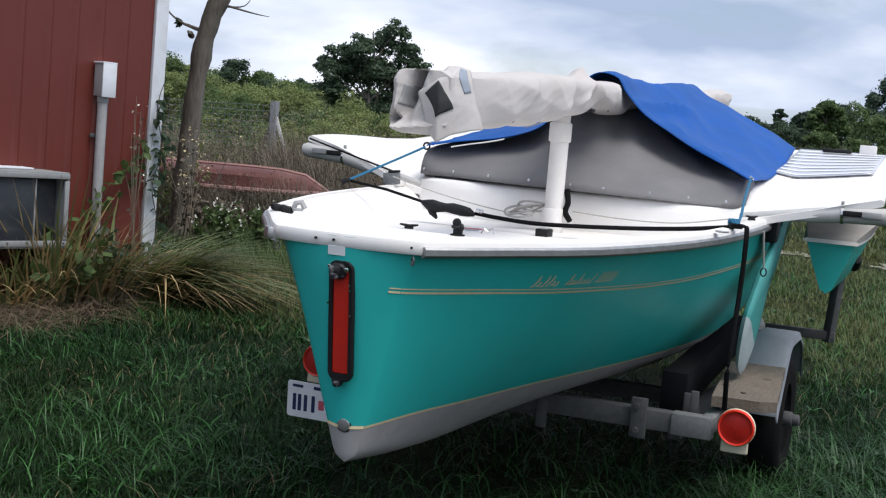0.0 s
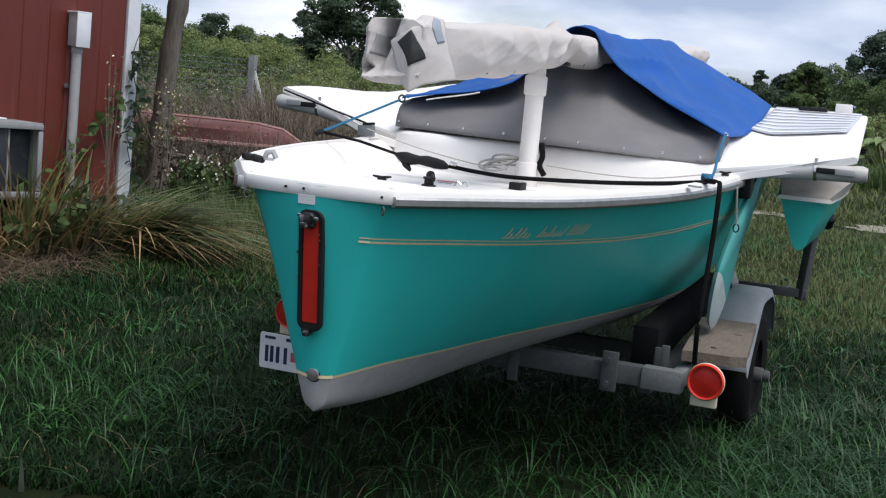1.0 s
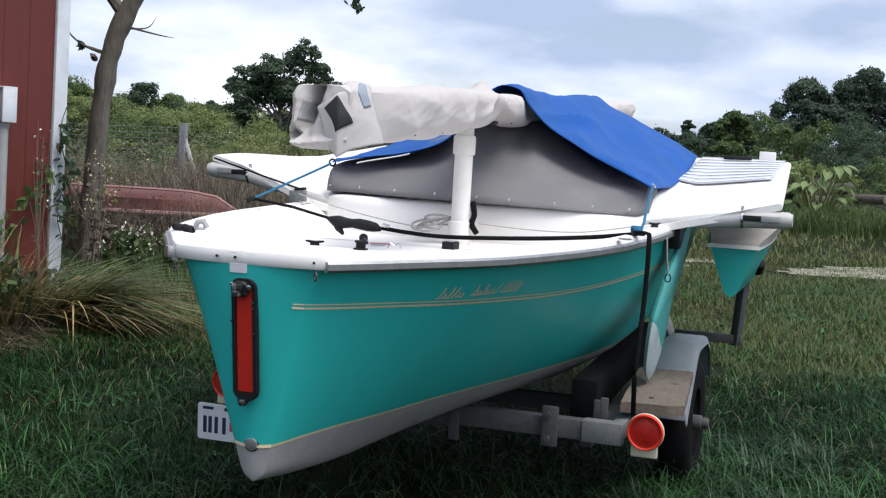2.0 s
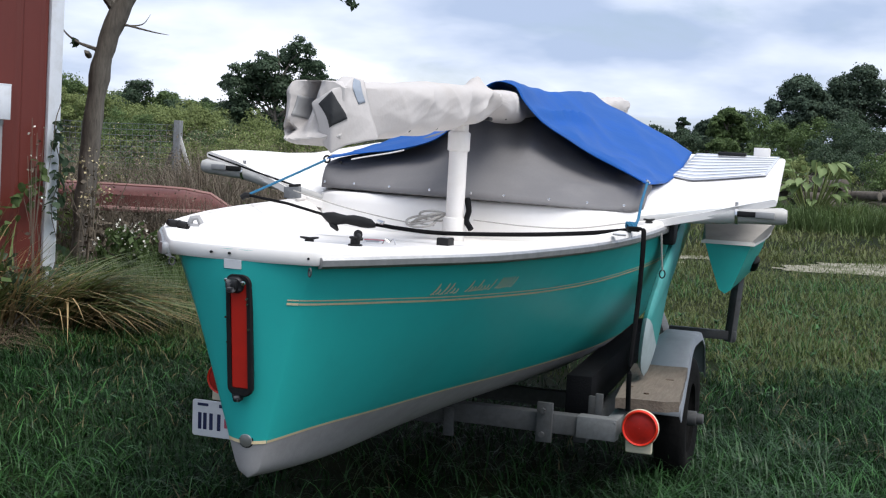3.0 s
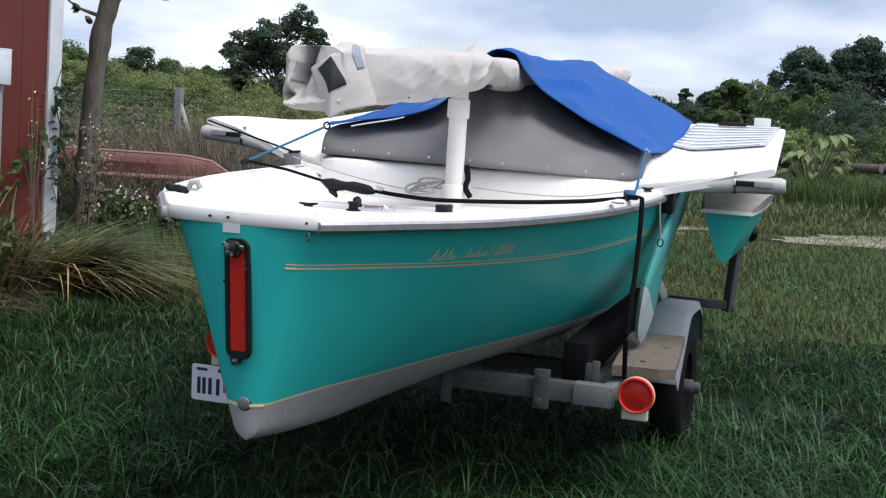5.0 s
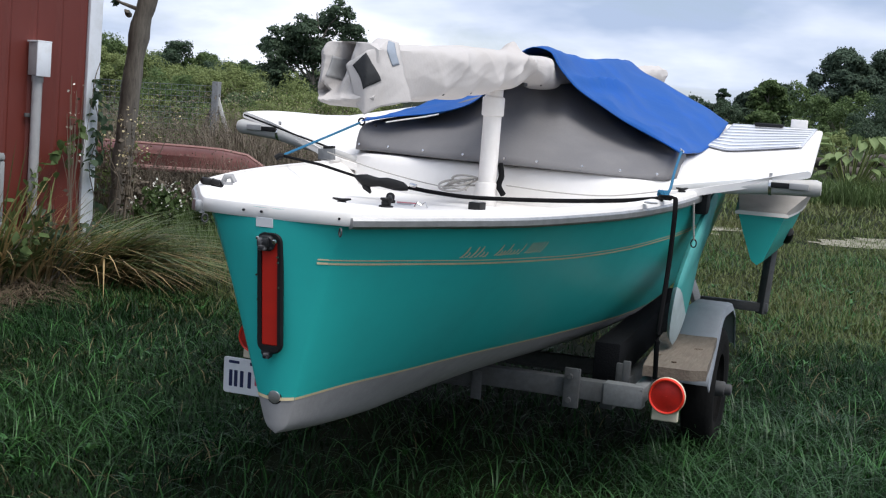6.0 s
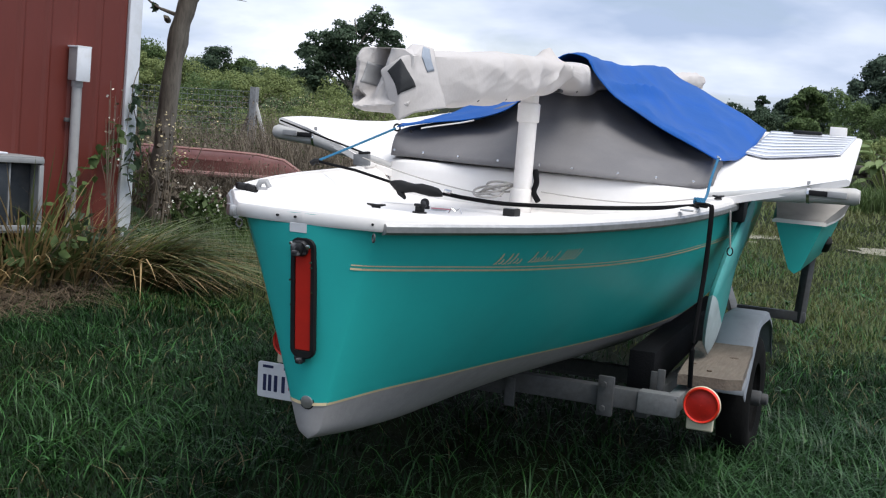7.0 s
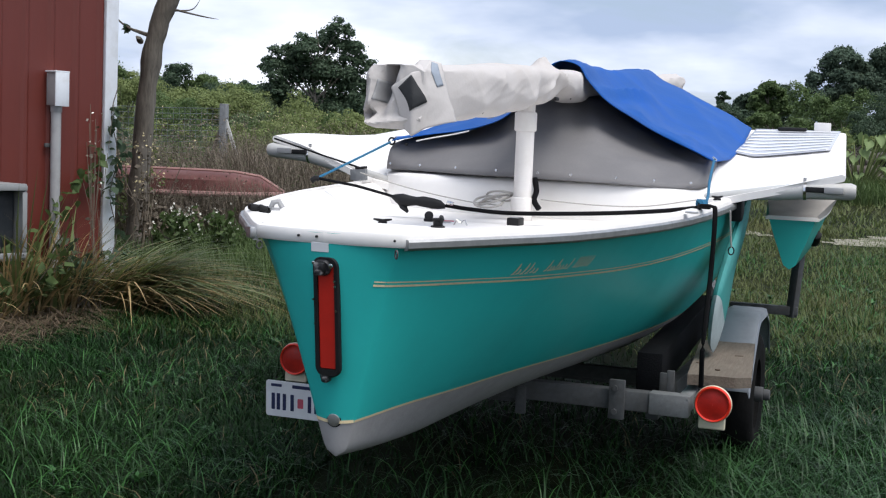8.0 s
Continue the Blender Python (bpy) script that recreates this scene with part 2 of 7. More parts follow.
BURDOCK = material("big_pale_leaves", (0.2, 0.27, 0.11), 0.6, grain=0.4, scale=6, dark=0.7, through=0.25, spec=0.3)
# Distance haze is mixed into these two leaf colours.
HAZEDARK = material("leaves_dark_haze", (0.085, 0.125, 0.085), 0.7, spread=0.3, through=0.3, grain=0.5, scale=0.4, dark=0.6, spec=0.2)
HAZELEAF = material("leaves_haze", (0.14, 0.185, 0.095), 0.7, spread=0.35, through=0.25, grain=0.5, scale=0.3, dark=0.65, spec=0.2)
PETAL = material("white_petals", (0.75, 0.74, 0.66), 0.7, spread=0.2)
YELLOW = material("yellow_petals", (0.5, 0.43, 0.24), 0.7, spread=0.3)
REDPAINT = material("faded_red_paint", (0.14, 0.046, 0.04), 0.8, grain=0.6, scale=7, dark=0.5, stain=0.7, stain_scale=3, stain_colour=(0.22, 0.12, 0.105), bump=0.1)
PINKPAINT = material("chalky_pink", (0.36, 0.2, 0.18), 0.7, grain=0.5, scale=6, dark=0.7)
LOG = material("log_bark", (0.11, 0.095, 0.08), 0.95, grain=0.8, scale=12, dark=0.45, bump=0.7, bump_scale=14)
LOGEND = material("log_end", (0.15, 0.13, 0.105), 0.9, grain=0.7, scale=9, dark=0.55, bump=0.3)
POSTGREY = material("weathered_post", (0.2, 0.21, 0.22), 0.85, grain=0.6, scale=18, dark=0.6, bump=0.3)
WIRE = material("fence_wire", (0.15, 0.165, 0.19), 0.6, 0.2, grain=0.4, scale=40, dark=0.6)


# ---- mesh helpers ----
def thing(name, label, category, at=(0, 0, 0), group="", kind=""):
    ob = new(name)
    ob.location = at
    return tagged(ob, label, category, group, kind)


def part(name, bm, mat, parent=None, label="", smooth=True):
    """Links a bmesh as one mesh object, at its world place, under a thing or part."""
    me = bpy.data.meshes.new(name)
    bmesh.ops.recalc_face_normals(bm, faces=bm.faces[:])
    bm.to_mesh(me)
    bm.free()
    for p in me.polygons:
        p.use_smooth = smooth
    if smooth:
        me.set_sharp_from_angle(angle=radians(38))
    for m in mat if isinstance(mat, (list, tuple)) else [mat]:
        me.materials.append(m)
    ob = new(name, me)
    if parent is not None:
        ob.parent = parent
        if parent.parent is None:
            ob.matrix_parent_inverse = parent.matrix_basis.inverted()
    if label:
        ob["label"] = label
    return ob


def box(bm, size, m=Matrix(), bevel=0.0, mat=0):
    """A bevelled block of that size, its centre at the pose m."""
    got = bmesh.ops.create_cube(bm, size=1.0, matrix=m @ Matrix.Diagonal((*size, 1)))
    vs = got["verts"]
    fs = {f for v in vs for f in v.link_faces}
    for f in fs:
        f.material_index = mat
    if bevel:
        es = list({e for v in vs for e in v.link_edges})
        bmesh.ops.bevel(bm, geom=es, offset=bevel, segments=2, affect="EDGES", profile=0.5)
    return bm


def cyl(bm, r, h, m=Matrix(), seg=24, r2=None, mat=0, bevel=0.0):
    got = bmesh.ops.create_cone(bm, cap_ends=True, segments=seg, radius1=r, radius2=r if r2 is None else r2, depth=h, matrix=m)
    vs = got["verts"]
    for f in {f for v in vs for f in v.link_faces}:
        f.material_index = mat
    if bevel:
        es = [e for e in {e for v in vs for e in v.link_edges} if any(len(f.verts) > 4 for f in e.link_faces)]
        bmesh.ops.bevel(bm, geom=es, offset=bevel, segments=2, affect="EDGES", profile=0.5)
    return bm


def loft(bm, rings, closed=True, caps=True, mat=0):
    """Skin over rings of equally many points."""
    rows = [[bm.verts.new(p) for p in ring] for ring in rings]
    n = len(rows[0])
    for a, b in zip(rows, rows[1:]):
        for i in range(n if closed else n - 1):
            j = (i + 1) % n
            f = bm.faces.new((a[i], a[j], b[j], b[i]))
            f.material_index = mat
    if caps and closed:
        for row in (rows[0], rows[-1]):
            bm.faces.new(row).material_index = mat
    return bm


def tube(bm, path, radius, seg=8, mat=0, flat=1.0):
    """A round cord along a path; radius a number or one for each point."""
    path = [Vector(p) for p in path]
    rings, up = [], Vector((0, 0, 1))
    for i, p in enumerate(path):
        d = (path[min(i + 1, len(path) - 1)] - path[max(i - 1, 0)]).normalized()
        side = d.cross(up)
        side = side.normalized() if side.length > 1e-3 else Vector((1, 0, 0))
        top = side.cross(d).normalized()
        r = radius[i] if isinstance(radius, (list, tuple)) else radius
        rings.append([p + r * (math.cos(a) * side + flat * math.sin(a) * top) for a in (2 * math.pi * k / seg for k in range(seg))])
    return loft(bm, rings, mat=mat)


def curve_points(points, n=8):
    """A smooth line through the points."""
    pts = [Vector(p) for p in points]
    pts = [2 * pts[0] - pts[1]] + pts + [2 * pts[-1] - pts[-2]]
    out = []
    for a, b, c, d in zip(pts, pts[1:], pts[2:], pts[3:]):
        for k in range(n):
            t = k / n
            out.append(0.5 * (2 * b + (c - a) * t + (2 * a - 5 * b + 4 * c - d) * t * t + (3 * b - a - 3 * c + d) * t ** 3))
    return out + [pts[-2]]


def shell(ob, thick):
    mod = ob.modifiers.new("thickness", "SOLIDIFY")
    mod.thickness, mod.offset = thick, 0
    return ob


def ease(a, b, t):
    t = min(max((t - a) / (b - a), 0), 1)
    return t * t * (3 - 2 * t)


def table(pairs, y):
    """Value at y by smooth steps through (y, value) pairs."""
    ys, vs = [p[0] for p in pairs], [p[1] for p in pairs]
    if y <= ys[0]:
        return vs[0]
    for i in range(len(ys) - 1):
        if y <= ys[i + 1]:
            h = ys[i + 1] - ys[i]
            t = (y - ys[i]) / h
            m0 = (vs[i + 1] - vs[i - 1]) / (ys[i + 1] - ys[i - 1]) * h if i > 0 else vs[i + 1] - vs[i]
            m1 = (vs[i + 2] - vs[i]) / (ys[i + 2] - ys[i]) * h if i + 2 < len(ys) else vs[i + 1] - vs[i]
            return (2 * t**3 - 3 * t * t + 1) * vs[i] + (t**3 - 2 * t * t + t) * m0 + (-2 * t**3 + 3 * t * t) * vs[i + 1] + (t**3 - t * t) * m1
    return vs[-1]


def rz(x, y, z, a=0):
    return pose(x, y, z, 0, 0, a)


# ---- the sailboat's hull ----
BEAM = [(0.0, 0.212), (0.1, 0.285), (0.24, 0.38), (0.45, 0.525), (0.7, 0.622), (1.05, 0.717), (1.4, 0.77), (2.0, 0.805), (2.6, 0.81), (3.3, 0.78), (4.2, 0.68), (5.2, 0.46), (5.9, 0.24), (6.4, 0.03)]
SHEER = [(-0.09, 1.118), (0.0, 1.118), (0.5, 1.132), (1.5, 1.165), (2.3, 1.2), (3.5, 1.28), (5.0, 1.42), (6.4, 1.62)]
KEEL = [(0.0, 0.466), (0.3, 0.434), (0.6, 0.416), (1.0, 0.417), (1.6, 0.434), (2.5, 0.458), (3.5, 0.48), (5.0, 0.58), (6.0, 0.8), (6.4, 1.1)]


def section(y, n=40):
    """Half a hull section at station y, keel to gunwale, as (x, z)."""
    b, zg, zk = table(BEAM, y), table(SHEER, y), table(KEEL, y)
    full = ease(-0.1, 2.6, y) * (1 - 0.7 * ease(4.2, 6.4, y))
    out = []
    for i in range(n + 1):
        s = i / n
        fine = s + 0.032 / max(b, 0.05) * math.sqrt(1 - (1 - min(s / 0.07, 1)) ** 2) * (1 - s)
        ang = s * math.pi / 2
        wide = 0.9 * math.sin(ang) ** 0.8 + 0.1 * s
        zf, zw = s, (1 - math.cos(ang)) ** 1.05
        x = b * ((1 - full) * fine + full * wide)
        z = zk + (zg - zk) * ((1 - full) * zf + full * zw)
        out.append((x if i else 0.0, z))
    return out


def water(y):
    """Height of the paint line on the hull."""
    return table([(0.0, 0.573), (0.5, 0.596), (0.9, 0.614), (1.65, 0.636), (2.8, 0.668), (6.4, 0.79)], y)


def hull_part(line, lo, hi, n):
    """The stretch of a section between two heights, n + 1 points evenly by height along it."""
    zs = [p[1] for p in line]
    xs = [p[0] for p in line]
    lo, hi = max(lo, zs[0]), min(hi, zs[-1])
    return [(float(np.interp(z, zs, xs)), z) for z in (lo + (hi - lo) * (k / n) ** 1.3 for k in range(n + 1))]


def rake(y, z):
    """The transom leans aft towards its top; the lean dies out along the hull."""
    return (0.02 - 0.13 * max(0, z - 0.5)) * (1 - ease(-0.05, 0.8, y))


STATIONS = [0, 0.004, 0.012, 0.024, 0.04, 0.06, 0.085, 0.11, 0.14, 0.2, 0.28, 0.37, 0.48, 0.62, 0.8, 1.0, 1.25, 1.5, 1.8, 2.1, 2.5, 2.9, 3.3, 3.7, 4.1, 4.5, 4.9, 5.3, 5.6, 5.9, 6.15, 6.3, 6.4]

sailboat = thing("sailboat", "teal sailboat with white deck, covered and strapped on its trailer", "sailboat", (0, 3.0, 0.42))


def turn_in(y, z):
    """The hull's stern corner is turned in on a wide radius below the rail."""
    t = min(y / 0.1, 1)
    return 1 - 0.08 * ease(1.115, 0.98, z) * (1 - math.sqrt(1 - (1 - t) ** 2))


def hull_skin(lo, hi, n):
    bm = bmesh.new()
    rings = []
    for y in STATIONS:
        half = hull_part(section(y), lo(y), hi(y), n)
        rings.append([(x * turn_in(y, z), y + rake(y, z), z) for x, z in half])
    for sgn in (1, -1):
        loft(bm, [[(sgn * x, y, z) for x, y, z in r] for r in rings], closed=False)
    # the transom: a panel with softly turned edges
    r = rings[0]
    for a, b in zip(r, r[1:]):
        cols = 16
        for k in range(cols):
            u0, u1 = -1 + 2 * k / cols, -1 + 2 * (k + 1) / cols
            q = [(a[0] * u0, a), (a[0] * u1, a), (b[0] * u1, b), (b[0] * u0, b)]
            if a[0] < 1e-4:
                q = q[1:]
            bm.faces.new([bm.verts.new((x, p[1] - min(0.05, 0.28 * p[0]) * (1 - (x / max(p[0], 1e-4)) ** 2), p[2])) for x, p in q])
    bmesh.ops.remove_doubles(bm, verts=bm.verts[:], dist=0.0008)
    return bm


topside = part("topside", hull_skin(water, lambda y: 9, 12), TEAL, sailboat, "glossy teal topside with soft reflections")
bottom = part("bottom", hull_skin(lambda y: 0, water, 8), BOTTOM, sailboat, "dull white bottom paint")


def on_hull(y, z, out=0.0):
    """A point on the starboard topsides at station y and height z, pushed out a little."""
    line = section(y)
    zs, xs = [p[1] for p in line], [p[0] for p in line]
    x = float(np.interp(z, zs, xs)) * turn_in(y, z)
    x2 = float(np.interp(z, [p[1] for p in section(y + 0.02)], [p[0] for p in section(y + 0.02)])) * turn_in(y + 0.02, z)
    nrm = Vector((0.02, -(x2 - x), 0)).normalized()
    return Vector((x, y + rake(y, z), z)) + nrm * out


def strip(name, ys, zf, width, mat, sgn=1, out=0.0015):
    bm = bmesh.new()
    rows = []
    for y in ys:
        a, b = on_hull(y, zf(y) - width / 2, out), on_hull(y, zf(y) + width / 2, out)
        rows.append([(sgn * a.x, a.y, a.z), (sgn * b.x, b.y, b.z)])
    loft(bm, rows, closed=False)
    return part(name, bm, mat, sailboat)


DROP = [(0.0, 0.141), (0.4, 0.155), (1.0, 0.173), (2.0, 0.171), (6.0, 0.17)]  # pinstripe below the sheer
LONG = [0.0, 0.005, 0.012, 0.02, 0.03, 0.04] + [0.05 * k for k in range(1, 20)] + [1.0 + 0.2 * k for k in range(24)]
for sgn in (1, -1):
    run = LONG if sgn > 0 else LONG[9:]
    strip("pinstripe", run, lambda y: table(SHEER, y) - table(DROP, y) + 0.0105, 0.0035, CREAM, sgn)
    strip("pinstripe", run, lambda y: table(SHEER, y) - table(DROP, y), 0.006, CREAM, sgn)
    strip("boot_stripe", LONG, lambda y: water(y) + 0.004, 0.008, CREAM, sgn)

bm = bmesh.new()
rows = []
hw = on_hull(0.0, 0.577).x
for k in range(17):
    u = k / 8 - 1
    y0 = rake(0, 0.576) - min(0.05, 0.28 * hw) * (1 - u * u) - 0.0015
    rows.append([(hw * u, y0, 0.5725 - 0.004 * (1 - u * u)), (hw * u, y0, 0.5815 - 0.004 * (1 - u * u))])
part("boot_stripe", loft(bm, rows, closed=False), CREAM, sailboat)

# the pinstripe runs a little way round the stern's corner
for dz, wide in ((0.0105, 0.0035), (0.0, 0.006)):
    z = table(SHEER, 0) - 0.141 + dz
    hw = on_hull(0.0, z).x
    rows = []
    for k in range(7):
        u = 0.82 + 0.18 * k / 6
        y0 = rake(0, z) - min(0.05, 0.28 * hw) * (1 - u * u) - 0.0018
        rows.append([(hw * u, y0, z - wide / 2), (hw * u, y0, z + wide / 2)])
    part("pinstripe", loft(bmesh.new(), rows, closed=False), CREAM, sailboat)

# the rail round the gunwale
rail = bmesh.new()
line = [Vector((table(BEAM, y), y + rake(y, table(SHEER, y)), table(SHEER, y))) for y in STATIONS]
loop = [Vector((0, line[0].y - 0.03, line[0].z)), Vector((0.1, line[0].y - 0.024, line[0].z))] + line
for sgn in (1, -1):
    rings = []
    for i, p in enumerate(loop):
        d = (loop[min(i + 1, len(loop) - 1)] - loop[max(i - 1, 0)])
        d = Vector((d.x, d.y, 0)).normalized() if i else Vector((1, 0, 0))
        nrm = Vector((d.y, -d.x, 0))
        prof = [(0.002, -0.032), (0.016, -0.031), (0.02, -0.025), (0.021, -0.002), (0.017, 0.007), (0.006, 0.012), (-0.02, 0.0125), (-0.02, -0.005)]
        rings.append([(sgn * (p + nrm * a).x, (p + nrm * a).y, p.z + h) for a, h in prof])
    loft(rail, rings)
part("rub_rail", rail, WHITE, sailboat, "white rub rail")
for sgn in (1, -1):
    rings = []
    for i, p in enumerate(line):
        if i in (1, 2):
            continue
        d = line[min(i + 1, len(line) - 1)] - line[max(i - 1, 0)]
        nrm = Vector((d.y, -d.x, 0)).normalized()
        rings.append([(sgn * (p + nrm * a).x, (p + nrm * a).y, p.z + h) for a, h in ((0.012, -0.039), (0.027, -0.037), (0.034, -0.03), (0.035, -0.014), (0.03, -0.007), (0.018, -0.008))])
    part("rail_insert", loft(bmesh.new(), rings), ALU, sailboat, "dull aluminium strip along the rail")

# the deck, from transom to stem: a well sunk between the side decks, before the trunk
def deck_height(u, y):
    """Height of the deck at station y, u of the half beam off the middle line."""
    z = table(SHEER, y) + 0.0125
    return z - max(0, z - 1.074) * ease(0.97, 0.84, abs(u)) * ease(0.2, 0.42, y) * ease(2.3, 2.0, y)


bm = bmesh.new()
rings = []
for y in STATIONS:
    b, z = table(BEAM, y) - 0.004, table(SHEER, y)
    yy = y + rake(y, z)
    rings.append([(b * u, yy - (0.03 * (1 - u * u) if y == 0 else 0), deck_height(u, y)) for u in [k / 12 - 1 for k in range(25)]])
loft(bm, rings, closed=False)
part("deck", bm, WHITE, sailboat, "white non-slip deck")

# the low trunk that carries the canvas cover
bm = bmesh.new()
rings = []
for k, (y0, w, z) in enumerate([(1.87, 0.77, 1.08), (1.875, 0.77, 1.19), (1.885, 0.765, 1.226), (1.9, 0.755, 1.238), (1.95, 0.73, 1.243)]):
    ring = []
    for i in range(33):
        u = i / 16 - 1
        ring.append((w * math.copysign(abs(u) ** 0.9, u), y0 + 0.2 * abs(u) ** 3 + 0.05 * abs(u) ** 16, z))
    for i in range(9):
        u = 1 - i / 4
        ring.append((w * 0.98 * u, 4.4, z + 0.16))
    rings.append(ring)
loft(bm, rings)
part("trunk", bm, WHITE, sailboat, "white moulded trunk")

# transom fittings: the rudder slot in its black frame
TR = -0.13  # lean of the transom


def transom(x, z, out=0.0, turn=0):
    return Matrix.Translation((x, 0.02 - min(0.05, 0.28 * 0.33 * (z - 0.46)) - out + TR * (z - 0.5), z)) @ pose(0, 0, 0, -math.degrees(math.atan(TR)), 0, 0)


def slab(bm, w, h, r, depth, m, hole=None, seg=6):
    """A rounded plate in the xz plane; with hole (w, h, r) a frame."""
    def outline(w, h, r):
        pts = []
        for cx, cz, a0 in ((w / 2 - r, h / 2 - r, 0), (-w / 2 + r, h / 2 - r, 90), (-w / 2 + r, -h / 2 + r, 180), (w / 2 - r, -h / 2 + r, 270)):
            pts += [(cx + r * math.cos(radians(a0 + 90 * k / seg)), cz + r * math.sin(radians(a0 + 90 * k / seg))) for k in range(seg + 1)]
        return pts
    o = outline(w, h, r)
    e = min(depth * 0.4, 0.004)
    o2 = outline(w - 2 * e, h - 2 * e, max(r - e, 0.001))
    rings = [[m @ Vector((x, 0, z)) for x, z in o], [m @ Vector((x, -depth + e, z)) for x, z in o], [m @ Vector((x, -depth, z)) for x, z in o2]]
    if hole:
        i = outline(*hole)
        rings += [[m @ Vector((x, -depth, z)) for x, z in i], [m @ Vector((x, 0, z)) for x, z in i]]
        return loft(bm, rings, caps=False)
    return loft(bm, rings)


slot = part("rudder_slot", slab(bmesh.new(), 0.078, 0.345, 0.028, 0.012, transom(0.003, 0.882), (0.05, 0.3, 0.006)), BLACK, sailboat, "scuffed black slot frame")
part("slot_panel", slab(bmesh.new(), 0.052, 0.3, 0.006, 0.006, transom(0.004, 0.882, 0.003)), RED, slot, "red panel")
for z, low in ((1.022, 0.0), (0.728, 0.014)):
    bm = slab(bmesh.new(), 0.05, 0.044, 0.018, 0.013, transom(-0.004, z))
    box(bm, (0.034, 0.022, 0.03), transom(-0.008, z - low, 0.016), 0.009)
    box(bm, (0.022, 0.03, 0.016), transom(-0.006, z - low - 0.012, 0.02), 0.006)
    part("gudgeon", bm, WORNBLACK, slot, "black pintle bracket with worn metal edges")
    bm = cyl(bmesh.new(), 0.0065, 0.008, transom(0.026, z + 0.006, 0.014) @ pose(0, 0, 0, 90), 12, bevel=0.002)
    part("pin", bm, CHROME, slot)
    part("pin", cyl(bmesh.new(), 0.0055, 0.007, transom(-0.026, z + 0.012, 0.013) @ pose(0, 0, 0, 90), 10, bevel=0.002), CHROME, slot)
# screws along the frame, and flecks where its paint has chipped
for sx, z in ((0.0335, 0.985), (0.034, 0.97), (-0.0335, 0.93), (0.0335, 0.9), (-0.033, 0.86), (-0.0325, 0.81), (0.034, 0.79)):
    part("slot_screw", cyl(bmesh.new(), 0.003, 0.003, transom(sx, z, 0.0125) @ pose(0, 0, 0, 90), 8), CHROME, slot)
for sx, z, h in ((-0.031, 0.788, 0.022), (0.034, 0.782, 0.016), (0.033, 0.806, 0.007)):
    part("paint_chip", slab(bmesh.new(), 0.006, h, 0.0026, 0.0012, transom(sx, z, 0.0118)), PLATE, slot)
bm = cyl(bmesh.new(), 0.019, 0.008, transom(0.002, 0.578, 0.004) @ pose(0, 0, 0, 90), 24, bevel=0.002)
plug = part("drain_plug", bm, ALU, sailboat, "round steel drain plug")
part("plug_rim", cyl(bmesh.new(), 0.0225, 0.004, transom(0.002, 0.578, 0.002) @ pose(0, 0, 0, 90), 24), BLACK, plug)
part("sticker", slab(bmesh.new(), 0.052, 0.026, 0.002, 0.0015, transom(-0.012, 1.077)), PLATE, sailboat, "blank pale sticker")
for x in (-0.075, -0.02, 0.2):
    part("rivet", cyl(bmesh.new(), 0.0036, 0.006, Matrix.Translation((x, -0.112 + 0.3 * max(0, abs(x) - 0.1), 1.106)) @ pose(0, 0, 0, 90), 10), BLACK, sailboat)

# the name on the side: three groups of plain slanted strokes where lettering was
rng = random.Random(3)
for y0, y1, tall in ((0.375, 0.46, 0.3), (0.495, 0.6, 0.4), (0.632, 0.712, 0.95)):
    y = y0
    while y < y1:
        h = 0.036 if y == y0 or rng.random() < tall else 0.017
        z0 = table(SHEER, y) - 0.137 + 0.003 * rng.random()
        lean = 0.3 * h
        rows = []
        for k in range(5):
            q = k / 4
            c, w = y + lean * q + 0.004 * math.sin(math.pi * q), 0.0022 + 0.0012 * math.sin(math.pi * q)
            rows.append([on_hull(c - w, z0 + h * q, 0.0016), on_hull(c + w, z0 + h * q, 0.0016)])
        # a short foot runs on towards the next stroke
        foot = [on_hull(y - 0.002 + 0.004 * k, z0 + 0.0015 * k * (3 - k) - 0.001, 0.0017) for k in range(4)]
        bm = loft(bmesh.new(), rows, closed=False)
        loft(bm, [[p, p + Vector((0, 0, 0.0032))] for p in foot], closed=False)
        part("name_stroke", bm, NAMECREAM, sailboat, "faded cream pen stroke")
        y += rng.uniform(0.012, 0.017)

# shackles under the rail's stern corners
for sgn in (1, -1):
    bm = bmesh.new()
    c = Vector((sgn * 0.208, -0.088, 1.08))
    tube(bm, [c + Vector((sgn * 0.006 * math.sin(a), -0.006 * math.sin(a), 0.011 * math.cos(a) - 0.01)) for a in [2 * math.pi * k / 16 for k in range(17)]], 0.0026, 6)
    part("shackle", bm, GALV, sailboat, "small steel shackle")

# wing decks and crossbeams, both sides: one smooth sheet from the trunk outwards
WING_X = (0.58, 0.66, 0.72, 0.77, 0.82, 0.88, 1.0, 1.11, 1.18, 1.25)
WING_AFT = (1.17, 1.18, 1.19, 1.198, 1.208, 1.224, 1.252, 1.281, 1.299, 1.317)


def wing_top(x, y):
    """Height of the wing deck at a distance x off the middle line."""
    v = (y - 2.03) / 1.95
    x = abs(x) * 1.25 / (1.25 - 0.086 * v)
    z = float(np.interp(x, WING_X, WING_AFT))
    lift = ease(0.86, 0.7, x)
    g = v + lift * 0.36 * ease(0, 0.14, v) * (1 - v) ** 2
    return z + (1.525 - z) * g


